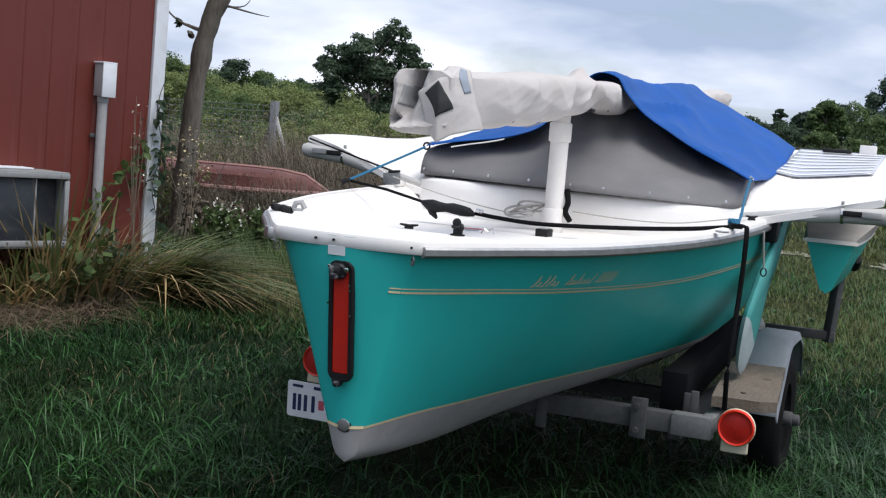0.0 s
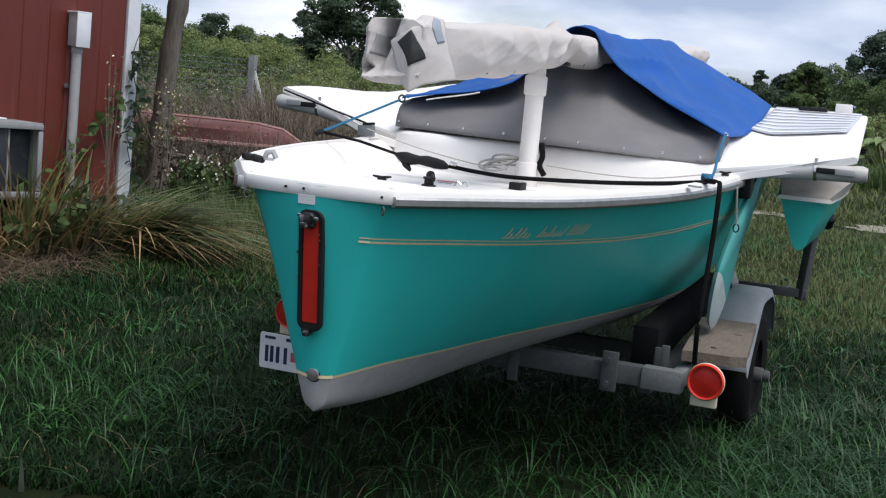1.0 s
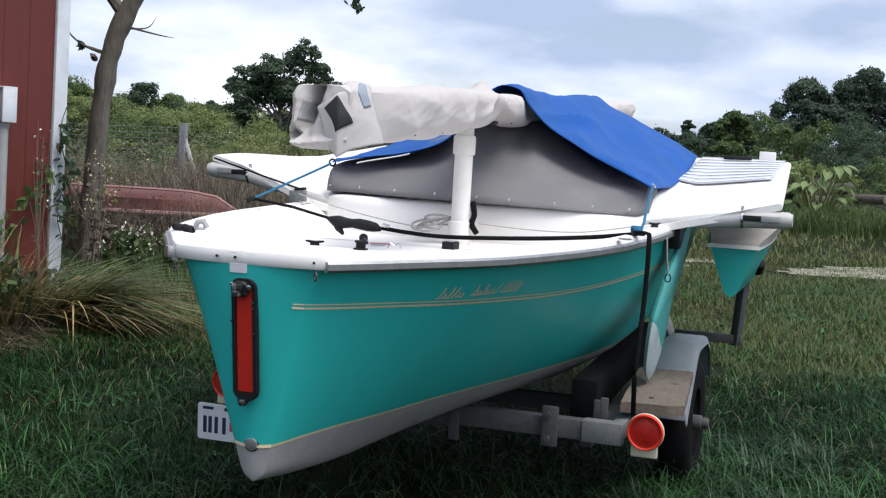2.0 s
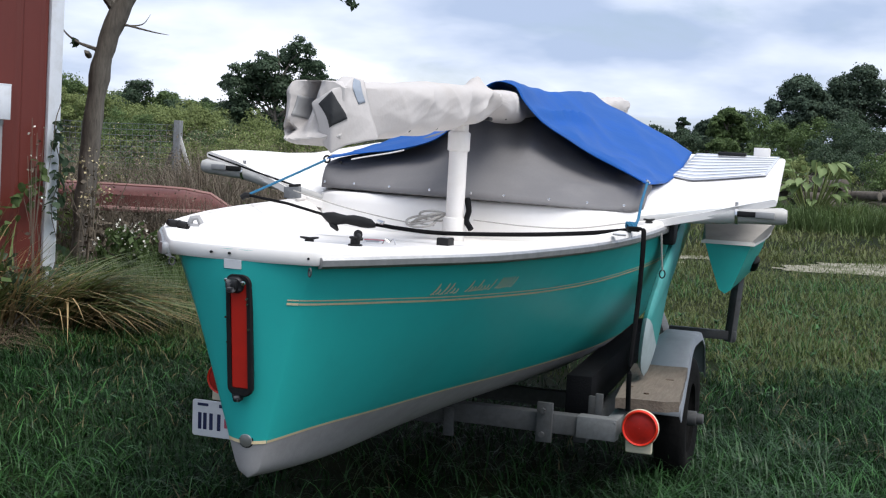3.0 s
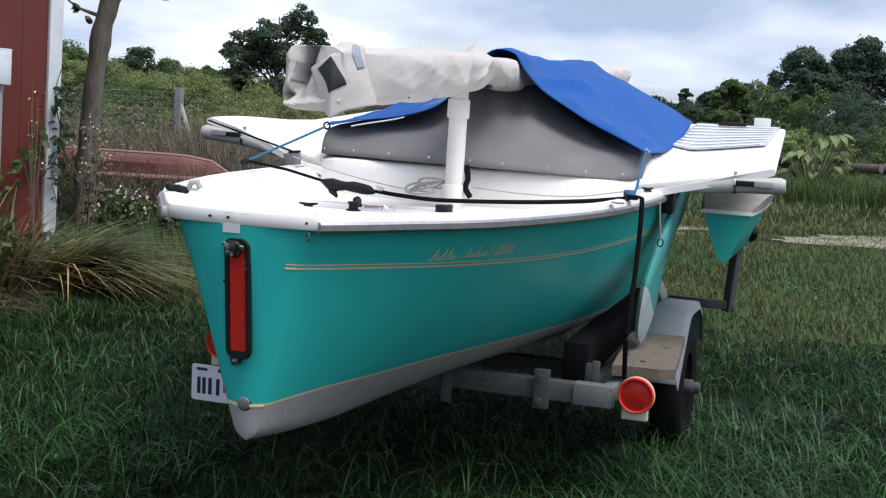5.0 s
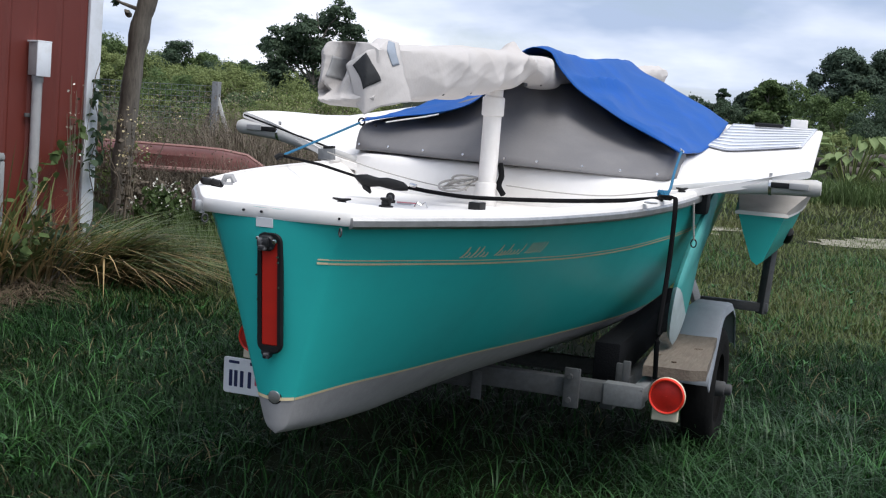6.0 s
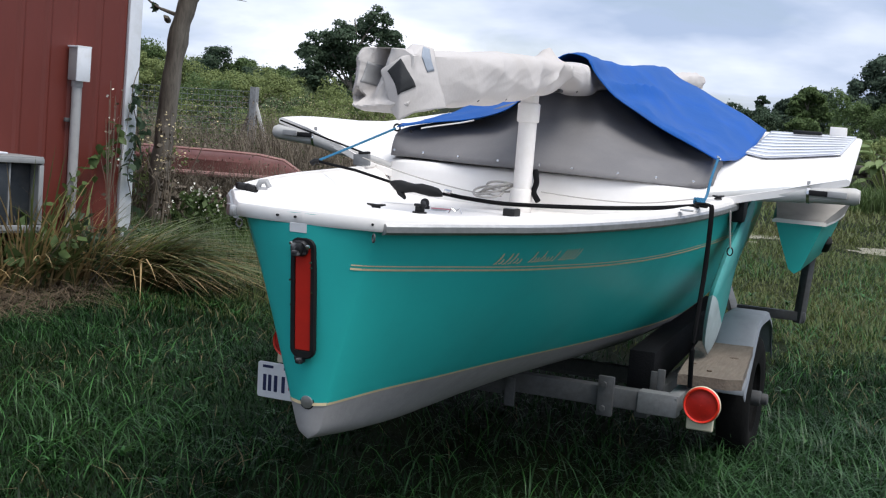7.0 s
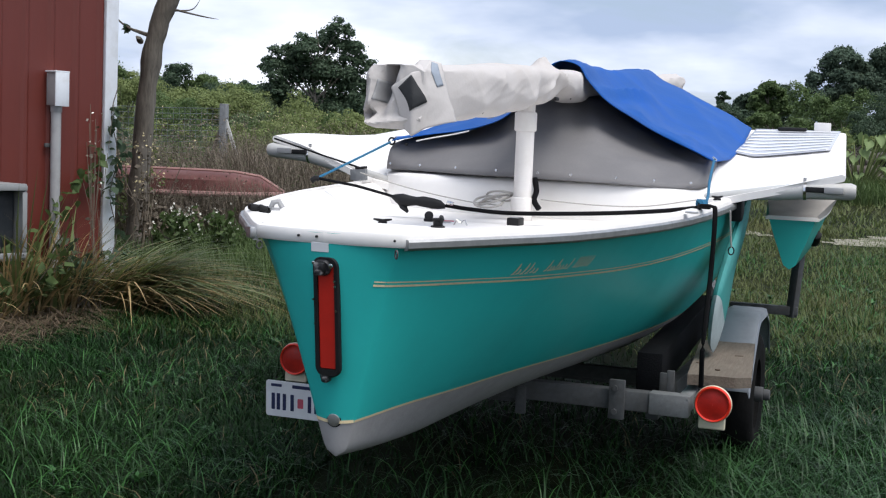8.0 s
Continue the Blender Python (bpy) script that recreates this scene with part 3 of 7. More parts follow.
for sgn in (1, -1):
    bm = bmesh.new()
    rings = []
    rise = 0.0 if sgn > 0 else 0.065
    for v in (0, 0.015, 0.04, 0.07, 0.1, 0.15, 0.25, 0.4, 0.55, 0.7, 0.85, 1.0):
        y = 2.03 + 1.95 * v
        xs = [x * (1.25 - 0.086 * v) / 1.25 for x in WING_X]
        top = [(sgn * x * (1 + 0.5 * rise * ease(0.8, 1.2, x)), y + 0.02 * ease(1.1, 1.25, x) * (1 - v), wing_top(x, y) + rise * ease(0.74, 1.15, x) * (1 - 1.35 * ease(0, 0.6, v))) for x in xs]
        x, y2, z = abs(top[-1][0]), top[-1][1], top[-1][2]
        lip = [(sgn * (x + 0.012), y2, z - 0.004), (sgn * (x + 0.016), y2, z - 0.014), (sgn * (x + 0.012), y2, z - 0.026)]
        rings.append(top + lip + [(px, py, pz - 0.03) for px, py, pz in top[::-1]])
    loft(bm, rings)
    wing = part("wing_deck", bm, WHITE, sailboat, "white wing deck over the crossbeam")
    bm = bmesh.new()
    tube(bm, [(sgn * 0.7, 2.06, 1.2), (sgn * 1.0, 2.06, 1.232 + 0.5 * rise), (sgn * 1.12, 2.06, 1.246 + 0.8 * rise), (sgn * (1.29 + 0.3 * rise), 2.06, 1.25 + rise), (sgn * (1.308 + 0.3 * rise), 2.06, 1.25 + rise)], [0.012, 0.03, 0.034, 0.034, 0.026], 20)
    beam = part("crossbeam", bm, TUBEGREY, sailboat, "pale grey tubular crossbeam")
    bm = bmesh.new()
    box(bm, (0.11, 0.012, 0.022), rz(sgn * 1.17, 2.022, 1.252 + 0.9 * rise), 0.003)
    part("beam_slot", bm, BLACK, beam)
    bm = bmesh.new()
    box(bm, (0.075, 0.014, 0.026), rz(sgn * 1.225, 2.018, 1.252 + 0.95 * rise), 0.004)
    part("slide_block", bm, BOXGREY, beam)
    bm = bmesh.new()
    tube(bm, [(sgn * 1.106, 2.06, 1.246 + 0.8 * rise), (sgn * 1.118, 2.06, 1.246 + 0.8 * rise)], 0.038, 20)
    cyl(bm, 0.008, 0.016, rz(sgn * 1.11, 2.05, 1.29 + 0.8 * rise), 10)
    part("band_clamp", bm, CHROME, beam)

# the board that hangs at the starboard side, its tip on the plank
bm = bmesh.new()
LEE = [(1.92, 0.572), (1.8, 0.622), (1.745, 0.71), (1.735, 0.811), (1.775, 0.873), (1.92, 0.995), (2.05, 1.06), (2.2, 1.16), (2.36, 1.2), (2.3, 1.06), (2.13, 0.93), (2.09, 0.75), (2.02, 0.62)]
out = [(p.y, p.z) for p in curve_points([(0, a, b) for a, b in LEE + LEE[:1]], 3)[:-1]]
c = (sum(a for a, _ in out) / len(out), sum(b for _, b in out) / len(out))
rings = []
for o, k in ((-0.02, 0.86), (-0.014, 0.95), (0.0, 1.0), (0.01, 0.93), (0.016, 0.76)):
    rings.append([(0.80 + 0.1 * (c[1] + (b - c[1]) * k - 0.56) + o, c[0] + (a - c[0]) * k, c[1] + (b - c[1]) * k) for a, b in out])
loft(bm, rings)
bmesh.ops.bisect_plane(bm, geom=bm.verts[:] + bm.edges[:] + bm.faces[:], plane_co=(0, 1.8, 0.8), plane_no=(0, 0.5, 1))
for f in bm.faces:
    c2 = f.calc_center_median()
    if c2.z - 0.8 + 0.5 * (c2.y - 1.8) < 0:
        f.material_index = 1
part("leeboard", bm, [LEESHADED, LEEPALE], sailboat, "narrow teal leeboard, coloured darker for shade, pale and worn towards its tip")

# Black block added to darken the shadowed gap between hull and leeboard.
part("leeboard_gap_shade", box(bmesh.new(), (0.05, 0.1, 0.09), rz(0.838, 2.13, 1.148), 0.008), BLACK, sailboat, "black block added for the shadowed gap between hull and leeboard")
pendant = part("leeboard_pendant", tube(bmesh.new(), curve_points([(0.85, 1.81, 1.158), (0.853, 1.83, 1.08), (0.858, 1.85, 1.012)], 4), 0.004, 6), CORD, sailboat, "thin grey cord to the leeboard")
part("shackle", tube(bmesh.new(), [(0.858 + 0.011 * math.cos(2 * math.pi * k / 12), 1.85, 0.998 + 0.016 * math.sin(2 * math.pi * k / 12)) for k in range(13)], 0.003, 6), BLACK, pendant)

# the outrigger floats, tucked in under the wings
for sgn in (1, -1):
    ys = [2.9, 2.93, 3.1, 3.3, 3.6, 4.0, 4.4, 4.75, 5.0]
    rings, lids = [], []
    for y in ys:
        k = ease(5.05, 3.8, y) * (0.9 + 0.1 * ease(2.9, 3.3, y))
        w, zb, zt = 0.115 * k + 0.004, 0.85 + 0.02 * (y - 2.9) + 0.12 * ease(4.2, 5.0, y), 1.09 + 0.02 * (y - 2.9)
        cx = 1.005
        rings.append([(sgn * (cx - w), y, zt), (sgn * (cx - 0.72 * w), y, zt - 0.09), (sgn * (cx - 0.26 * w), y, zb + 0.02), (sgn * cx, y, zb), (sgn * (cx + 0.26 * w), y, zb + 0.02), (sgn * (cx + 0.72 * w), y, zt - 0.09), (sgn * (cx + w), y, zt)])
        up = 0.012 + 0.085 * ease(2.9, 3.2, y)
        lids.append([(sgn * (cx - w - 0.014), y - 0.01, zt - 0.006), (sgn * (cx - w - 0.016), y - 0.01, zt + 0.006), (sgn * (cx - w - 0.01 * ease(2.9, 3.2, y) * 3), y, zt + up), (sgn * (cx + w + 0.07 * ease(2.9, 3.2, y) * ease(4.4, 3.4, y)), y, zt + up), (sgn * (cx + w + 0.016), y - 0.01, zt + 0.006), (sgn * (cx + w + 0.014), y - 0.01, zt - 0.006)])
    fl = part("outrigger_float", loft(bmesh.new(), rings), TEAL, sailboat, "slim teal outrigger float")
    bm = loft(bmesh.new(), lids)
    for k, f in enumerate(bm.faces):
        f.material_index = 1 if k < 6 * (len(ys) - 1) and k % 6 in (1, 2, 3) else 0
    part("float_deck", bm, [WHITE, FLOATGREY], fl, "dirty grey float deck with a white lip")

# small deck gear
def deck_z(x, y):
    return deck_height(x / table(BEAM, y), y)


for x, y, a in ((-0.3, 1.02, 24), (0.79, 1.86, 60)):
    z = deck_z(x, y) if x < 0.5 else 1.195
    bm = box(bmesh.new(), (0.034, 0.016, 0.008), rz(x, y, z + 0.004, a), 0.003)
    tube(bm, [Matrix.Translation((x, y, z + 0.011)) @ pose(0, 0, 0, 0, 0, a) @ Vector((u * 0.034, 0, 0.005 * abs(u))) for u in (-1, -0.5, 0, 0.5, 1)], [0.003, 0.005, 0.006, 0.005, 0.003], 8)
    part("cleat", bm, BLACK, sailboat, "black horn cleat")
x, y = -0.225, 1.3
bm = cyl(bmesh.new(), 0.02, 0.012, rz(x, y, deck_z(x, y) + 0.006), 16, bevel=0.003)
cyl(bm, 0.017, 0.022, pose(x, y, deck_z(x, y) + 0.022, 70, 0, 20), 16, bevel=0.004)
part("fairlead", bm, BLACK, sailboat, "black plastic fairlead")
x, y = 0.24, 0.14
bm = bmesh.new()
z = deck_z(x, y)
for rr, h, zz in ((0.021, 0.006, 0.003), (0.014, 0.016, 0.013), (0.018, 0.007, 0.024)):
    cyl(bm, rr, h, rz(x, y, z + zz), 18, bevel=0.0025)
box(bm, (0.012, 0.036, 0.014), pose(x + 0.01, y, z + 0.026, 14, 20, 30), 0.004)
part("block", bm, BLACK, sailboat, "black plastic turning block")
x, y = 0.09, 1.41
bm = box(bmesh.new(), (0.048, 0.075, 0.03), rz(x, y, deck_z(x, y) + 0.014, 0), 0.004)
dp = part("deck_plate", bm, BLACK, sailboat, "black deck fitting")
for u in (-0.02, 0.0, 0.02):
    part("plate_slot", box(bmesh.new(), (0.032, 0.01, 0.004), rz(x, y + u, deck_z(x, y) + 0.0295), 0.001), BOXGREY, dp)
x, y = -0.16, 1.3
m = rz(x, y, deck_z(x, y) + 0.0012, 20)
lab = part("warning_label", box(bmesh.new(), (0.078, 0.19, 0.0016), m), PLATE, sailboat, "white warning label with a red heading")
part("label_heading", box(bmesh.new(), (0.074, 0.05, 0.0016), m @ Matrix.Translation((0, 0.062, 0.0016))), PINK, lab)
for k in range(4):
    part("label_line", box(bmesh.new(), (0.06 - 0.012 * (k % 2), 0.009, 0.0016), m @ Matrix.Translation((-0.003, 0.018 - 0.026 * k, 0.0016))), BOXGREY, lab)
part("latch", tube(bmesh.new(), [(-0.085, 1.2, 1.074), (-0.075, 1.2, 1.092), (-0.06, 1.205, 1.082), (-0.045, 1.205, 1.094), (-0.038, 1.21, 1.074)], 0.003, 6), CHROME, sailboat)
bm = box(bmesh.new(), (0.074, 0.03, 0.05), pose(-0.8, 1.92, 1.222, 0, -3, 0), 0.004)
gb = part("instrument_box", bm, POSTGREY, sailboat, "small dirty grey box on the trunk's end")
part("box_cap", box(bmesh.new(), (0.05, 0.03, 0.012), pose(-0.79, 1.92, 1.253, 0, -8, 0), 0.004), BLACK, gb)
part("box_foot", box(bmesh.new(), (0.05, 0.1, 0.02), rz(-0.8, 1.965, 1.2), 0.003), WHITE, gb)
# Thin grey tube marking the corner of the well's port wall.
part("well_corner_line", tube(bmesh.new(), [(-0.785, 1.905, 1.2), (-0.783, 1.9, 1.15), (-0.775, 1.9, 1.11)], 0.0018, 6), CORD, gb)
bm = box(bmesh.new(), (0.07, 0.05, 0.022), pose(-0.42, 0.3, 1.147, 0, 8, 38), 0.008)
box(bm, (0.03, 0.04, 0.016), pose(-0.4, 0.285, 1.15, 0, 20, 30), 0.006)
part("stern_chock", bm, BLACK, sailboat, "black plastic chock")
bm = cyl(bmesh.new(), 0.017, 0.008, rz(-0.365, 0.3, 1.148), 14)
tube(bm, [(-0.38, 0.3, 1.15), (-0.373, 0.3, 1.168), (-0.355, 0.305, 1.172), (-0.345, 0.31, 1.152)], 0.009, 8)
part("eye_bolt", bm, BOXGREY, sailboat)
part("filler_cap", cyl(bmesh.new(), 0.024, 0.006, rz(0.79, 1.22, 1.17), 24, bevel=0.002), ALU, sailboat)
part("corner_cap", box(bmesh.new(), (0.05, 0.02, 0.034), pose(-0.222, -0.112, 1.106, 0, 0, -48), 0.006), ALU, sailboat, "worn metal cap on the rail's corner")


# ---- the trailer ----
trailer = thing("boat_trailer", "galvanised boat trailer with round red tail lights, standing in grass", "trailer", (0, 2.0, 0.0))


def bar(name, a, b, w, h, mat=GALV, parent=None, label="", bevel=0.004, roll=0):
    """A box section from a to b, w wide and h high."""
    a, b = Vector(a), Vector(b)
    d = b - a
    m = Matrix.Translation((a + b) / 2) @ d.to_track_quat("Y", "Z").to_matrix().to_4x4() @ pose(0, 0, 0, 0, roll, 0)
    return part(name, box(bmesh.new(), (w, d.length, h), m, bevel), mat, parent or trailer, label)


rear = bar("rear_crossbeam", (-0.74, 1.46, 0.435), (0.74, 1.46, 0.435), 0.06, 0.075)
# Starboard end and arm take the lit copy, clear of the hull's shade.
bar("beam_end", (0.64, 1.452, 0.436), (0.79, 1.452, 0.436), 0.066, 0.082, GALVLIT, rear, "sleeve at the beam's end, in the lit steel colour")
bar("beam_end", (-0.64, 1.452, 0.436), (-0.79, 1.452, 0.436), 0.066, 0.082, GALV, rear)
bar("light_arm", (0.765, 1.43, 0.44), (0.815, 1.62, 0.5), 0.05, 0.06, GALVLIT)
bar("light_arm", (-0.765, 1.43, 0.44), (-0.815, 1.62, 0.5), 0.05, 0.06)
for sgn in (1, -1):
    bar("side_rail", (sgn * 0.64, 1.5, 0.40), (sgn * 0.64, 4.0, 0.38), 0.05, 0.08)
    bar("tongue_rail", (sgn * 0.64, 4.0, 0.38), (sgn * 0.05, 7.2, 0.36), 0.05, 0.08)
    br = part("bracket", box(bmesh.new(), (0.06, 0.02, 0.15), rz(sgn * 0.52, 1.415, 0.44), 0.003), GALV, trailer)
    for z in (0.395, 0.485):
        part("bolt", cyl(bmesh.new(), 0.011, 0.02, rz(sgn * 0.515, 1.4, z) @ pose(0, 0, 0, 90), 6), GALV, br)
    bar("bunk_post", (sgn * 0.7, 1.53, 0.4), (sgn * 0.7, 1.53, 0.55), 0.03, 0.015)
    bar("bunk_post", (sgn * 0.665, 1.58, 0.4), (sgn * 0.665, 1.58, 0.53), 0.03, 0.015)
    bar("bunk", (sgn * 0.6, 1.62, 0.52), (sgn * 0.52, 3.6, 0.545), 0.1, 0.15, CARPET, trailer, "black carpeted bunk")
    bar("guide_arm", (sgn * 0.62, 3.92, 0.535), (sgn * 0.99, 3.92, 0.535), 0.045, 0.05)
    bar("guide_post", (sgn * 0.955, 3.92, 0.50), (sgn * 0.985, 3.9, 0.93), 0.045, 0.05)
    part("guide_roller", cyl(bmesh.new(), 0.03, 0.11, Matrix.Translation((sgn * 1.06, 3.82, 0.95)) @ pose(0, 0, 0, 60, 20, 0), 16, bevel=0.012), BLACK, trailer)
    bar("guide_pad", (sgn * 0.99, 3.86, 0.9), (sgn * 1.04, 3.84, 0.99), 0.05, 0.05, BLACK)
bar("hanger", (0.14, 1.43, 0.34), (0.14, 1.43, 0.45), 0.04, 0.02)
bar("axle", (-0.85, 2.62, 0.30), (0.85, 2.62, 0.30), 0.05, 0.05)
bar("keel_roller_beam", (-0.62, 2.4, 0.36), (0.62, 2.4, 0.36), 0.05, 0.06)
part("keel_roller", cyl(bmesh.new(), 0.045, 0.14, Matrix.Translation((0, 1.62, 0.4)) @ pose(0, 0, 0, 0, 90), 18, bevel=0.01), BLACK, trailer)
part("roller_bracket", box(bmesh.new(), (0.17, 0.05, 0.07), rz(0, 1.53, 0.4), 0.004), GALV, trailer)
bar("winch_post", (0, 6.75, 0.4), (0, 6.6, 1.2), 0.06, 0.06)


def ring_profile(bm, prof, m, seg=40):
    """Turn a profile of (radius, offset along x) about the x axis."""
    rings = [[m @ Vector((o, r * math.cos(a), r * math.sin(a))) for r, o in prof] for a in (2 * math.pi * k / seg for k in range(seg + 1))]
    return loft(bm, rings, closed=True, caps=False)


for sgn in (1, -1):
    m = rz(sgn * 0.855, 2.66, 0.285)
    tyre = [(0.16, -0.06), (0.2, -0.068), (0.245, -0.07), (0.27, -0.06), (0.282, -0.045), (0.286, 0), (0.282, 0.045), (0.27, 0.06), (0.245, 0.07), (0.2, 0.068), (0.16, 0.06)]
    wheel = part("wheel", ring_profile(bmesh.new(), [(0.05, 0.01), (0.1, -0.01), (0.15, 0.02), (0.165, 0.055), (0.165, -0.055), (0.15, -0.045), (0.05, -0.02)], m), TYRE, trailer, "steel wheel in the tyre's black")
    part("tyre", ring_profile(bmesh.new(), tyre, m), TYRE, wheel, "black trailer tyre")
    bm = cyl(bmesh.new(), 0.035, 0.06, m @ pose(sgn * 0.06, 0, 0, 0, 90), 18, bevel=0.008)
    cyl(bm, 0.026, 0.05, m @ pose(sgn * 0.095, 0, 0, 0, 90), 16, bevel=0.008)
    part("hub", bm, GALV, wheel)
    # a folded fender: a sloping tail, a flat top, a sloping front
    prof = [(2.27, 0.37), (2.285, 0.4), (2.5, 0.625), (2.53, 0.648), (2.57, 0.66), (2.62, 0.664), (2.86, 0.664), (3.0, 0.61), (3.1, 0.45)]
    rings = []
    for y, z in prof:
        rings.append([(sgn * x, y, z - d) for x, d in ((0.745, 0.03), (0.75, 0.006), (0.765, 0), (0.9, 0), (0.917, 0.005), (0.924, 0.035), (0.92, 0.037), (0.912, 0.012), (0.755, 0.012), (0.748, 0.032))])
    part("fender", loft(bmesh.new(), rings), FENDERGREY, trailer, "grey steel fender")

# tail lights on pale plates
for sgn in (1, -1):
    c = Vector((0.879 if sgn > 0 else -0.832, 1.425, 0.461))
    bm = slab(bmesh.new(), 0.098, 0.135, 0.006, 0.012, Matrix.Translation(c + Vector((-0.003, 0.01, -0.03))))
    lamp = part("tail_light", bm, PALE, trailer, "pale plastic light base")
    def turned(prof):
        return ring_profile(bmesh.new(), [(r, -o) for r, o in prof], Matrix.Translation(c) @ pose(0, 0, 0, 0, 0, -90), 36)
    part("light_rim", turned([(0.066, -0.004), (0.069, -0.006), (0.0692, -0.014), (0.0672, -0.018), (0.065, -0.004)]), PALE, lamp)
    part("light_ring", turned([(0.0645, 0.01), (0.067, -0.02), (0.0625, -0.03), (0.0575, -0.027), (0.056, 0.01)]), RING, lamp, "orange-red reflector ring")
    part("light_lens", turned([(0.001, 0.012), (0.0572, 0.012), (0.0572, -0.024), (0.05, -0.0235), (0.04, -0.0245), (0.02, -0.0265), (0.001, -0.027)]), LENS, lamp, "red ribbed lens")
    bar("light_bracket", c + Vector((-sgn * 0.06, 0.06, 0.0)), c + Vector((0, 0.06, 0)), 0.03, 0.05, GALV)

# the registration plate under the port light, its characters as plain bars
pm = Matrix.Translation((-0.811, 1.415, 0.287)) @ pose(0, 0, 0, 3, 0, 0)
plate = part("number_plate", slab(bmesh.new(), 0.305, 0.152, 0.012, 0.003, pm), PLATE, trailer, "white plate with dark plain bars")
part("plate_holder", slab(bmesh.new(), 0.26, 0.1, 0.01, 0.02, pm @ Matrix.Translation((0, 0.022, 0.02))), BLACK, plate)
for x, w, z, h, mat in ((-0.118, 0.016, -0.012, 0.07, NAVY), (-0.094, 0.016, -0.012, 0.07, NAVY), (-0.066, 0.016, -0.012, 0.07, NAVY), (-0.03, 0.016, -0.012, 0.07, NAVY), (0.008, 0.026, -0.012, 0.04, PINK), (0.05, 0.016, -0.012, 0.07, NAVY), (0.08, 0.016, -0.012, 0.07, NAVY), (0.115, 0.016, -0.012, 0.07, NAVY), (-0.104, 0.05, 0.057, 0.012, NAVY), (0.02, 0.1, 0.057, 0.014, NAVY)):
    part("plate_bar", slab(bmesh.new(), w, h, 0.003, 0.0015, pm @ Matrix.Translation((x, -0.003, z))), mat, plate)

# a weathered plank laid from the light's arm to the fender
bar("plank_rest", (0.83, 1.5, 0.5), (0.83, 1.62, 0.5), 0.06, 0.035)
def rough_board(size, m):
    """A board with split, uneven edges and a broken corner."""
    bm = box(bmesh.new(), size)
    bmesh.ops.subdivide_edges(bm, edges=bm.edges[:], cuts=9, use_grid_fill=True)
    for v in bm.verts:
        x, y = v.co.x / size[0], v.co.y / size[1]
        v.co.y += 0.035 * ease(0.25, 0.5, x) * ease(-0.4, -0.5, y)
        v.co.x += 0.006 * noise.noise(Vector((0, v.co.y * 14, 3))) * abs(x) * 2
        v.co.y += 0.008 * noise.noise(Vector((v.co.x * 40, 0, 8))) * ease(0.4, 0.5, abs(y))
        v.co.z += 0.004 * noise.noise(v.co * 9)
    bmesh.ops.transform(bm, matrix=m, verts=bm.verts[:])
    return bm


plank = tagged(part("plank", rough_board((0.232, 0.86, 0.04), pose(0.848, 1.91, 0.538, 0.5, 0, 5.2)), PLANK), "weathered knotty plank laid across the trailer frame", "plank")
for x, y, r in ((0.78, 1.72, 0.014), (0.9, 1.98, 0.018), (0.865, 1.6, 0.01)):
    part("knot", cyl(bmesh.new(), r, 0.004, rz(x, y, 0.5585), 14), KNOT, plank)


# ---- masts in their cover, the crutch, canvas and tarpaulin ----
def mast_line(y):
    return 1.482 + 0.0705 * y


def fold(bm, amount, scale, seed=0.0):
    for v in bm.verts:
        p = v.co * scale + Vector((seed, seed * 2, 0))
        v.co += Vector((noise.noise(p), noise.noise(p + Vector((7, 3, 1))), noise.noise(p + Vector((1, 9, 5))))) * amount
    return bm


masts = thing("covered_masts", "bundled masts in a dirty white canvas cover", "masts", (0, 1.7, 1.55))


def crease(x, y, z):
    """Sharp folds: high along thin lines, low between."""
    return 0.5 - abs(noise.noise(Vector((x, y, z)))) * 1.6


CLIPS = (0.28, 0.57, 0.87, 1.16, 1.46, 1.78, 2.1, 2.45, 2.8)


END = ((0.145, 1.5), (0.135, 1.585), (0.1, 1.603), (0.029, 1.604), (-0.028, 1.602), (-0.049, 1.574), (-0.051, 1.525), (-0.059, 1.449), (-0.044, 1.427), (-0.021, 1.413), (0.085, 1.411), (0.135, 1.43))


def end_radius(a):
    """Distance from the cover's middle to its angular end outline."""
    d = Vector((math.cos(a), math.sin(a)))
    o = Vector((0.048, 1.508))
    best = 0.1
    for p, q in zip(END, END[1:] + END[:1]):
        p, q = Vector(p) - o, Vector(q) - o
        e = q - p
        den = d.x * e.y - d.y * e.x
        if abs(den) < 1e-9:
            continue
        r = (p.x * e.y - p.y * e.x) / den
        s = (p.x * d.y - p.y * d.x) / den
        if r > 0 and -1e-6 <= s <= 1 + 1e-6:
            best = r
    return best


DRAPES = ((0.62, 0.14, 0.05, 0.007), (0.98, -0.16, 0.04, 0.008), (1.16, 0.2, 0.05, 0.007), (1.42, -0.12, 0.04, 0.009), (1.98, 0.1, 0.03, 0.011), (2.12, -0.08, 0.03, 0.009))


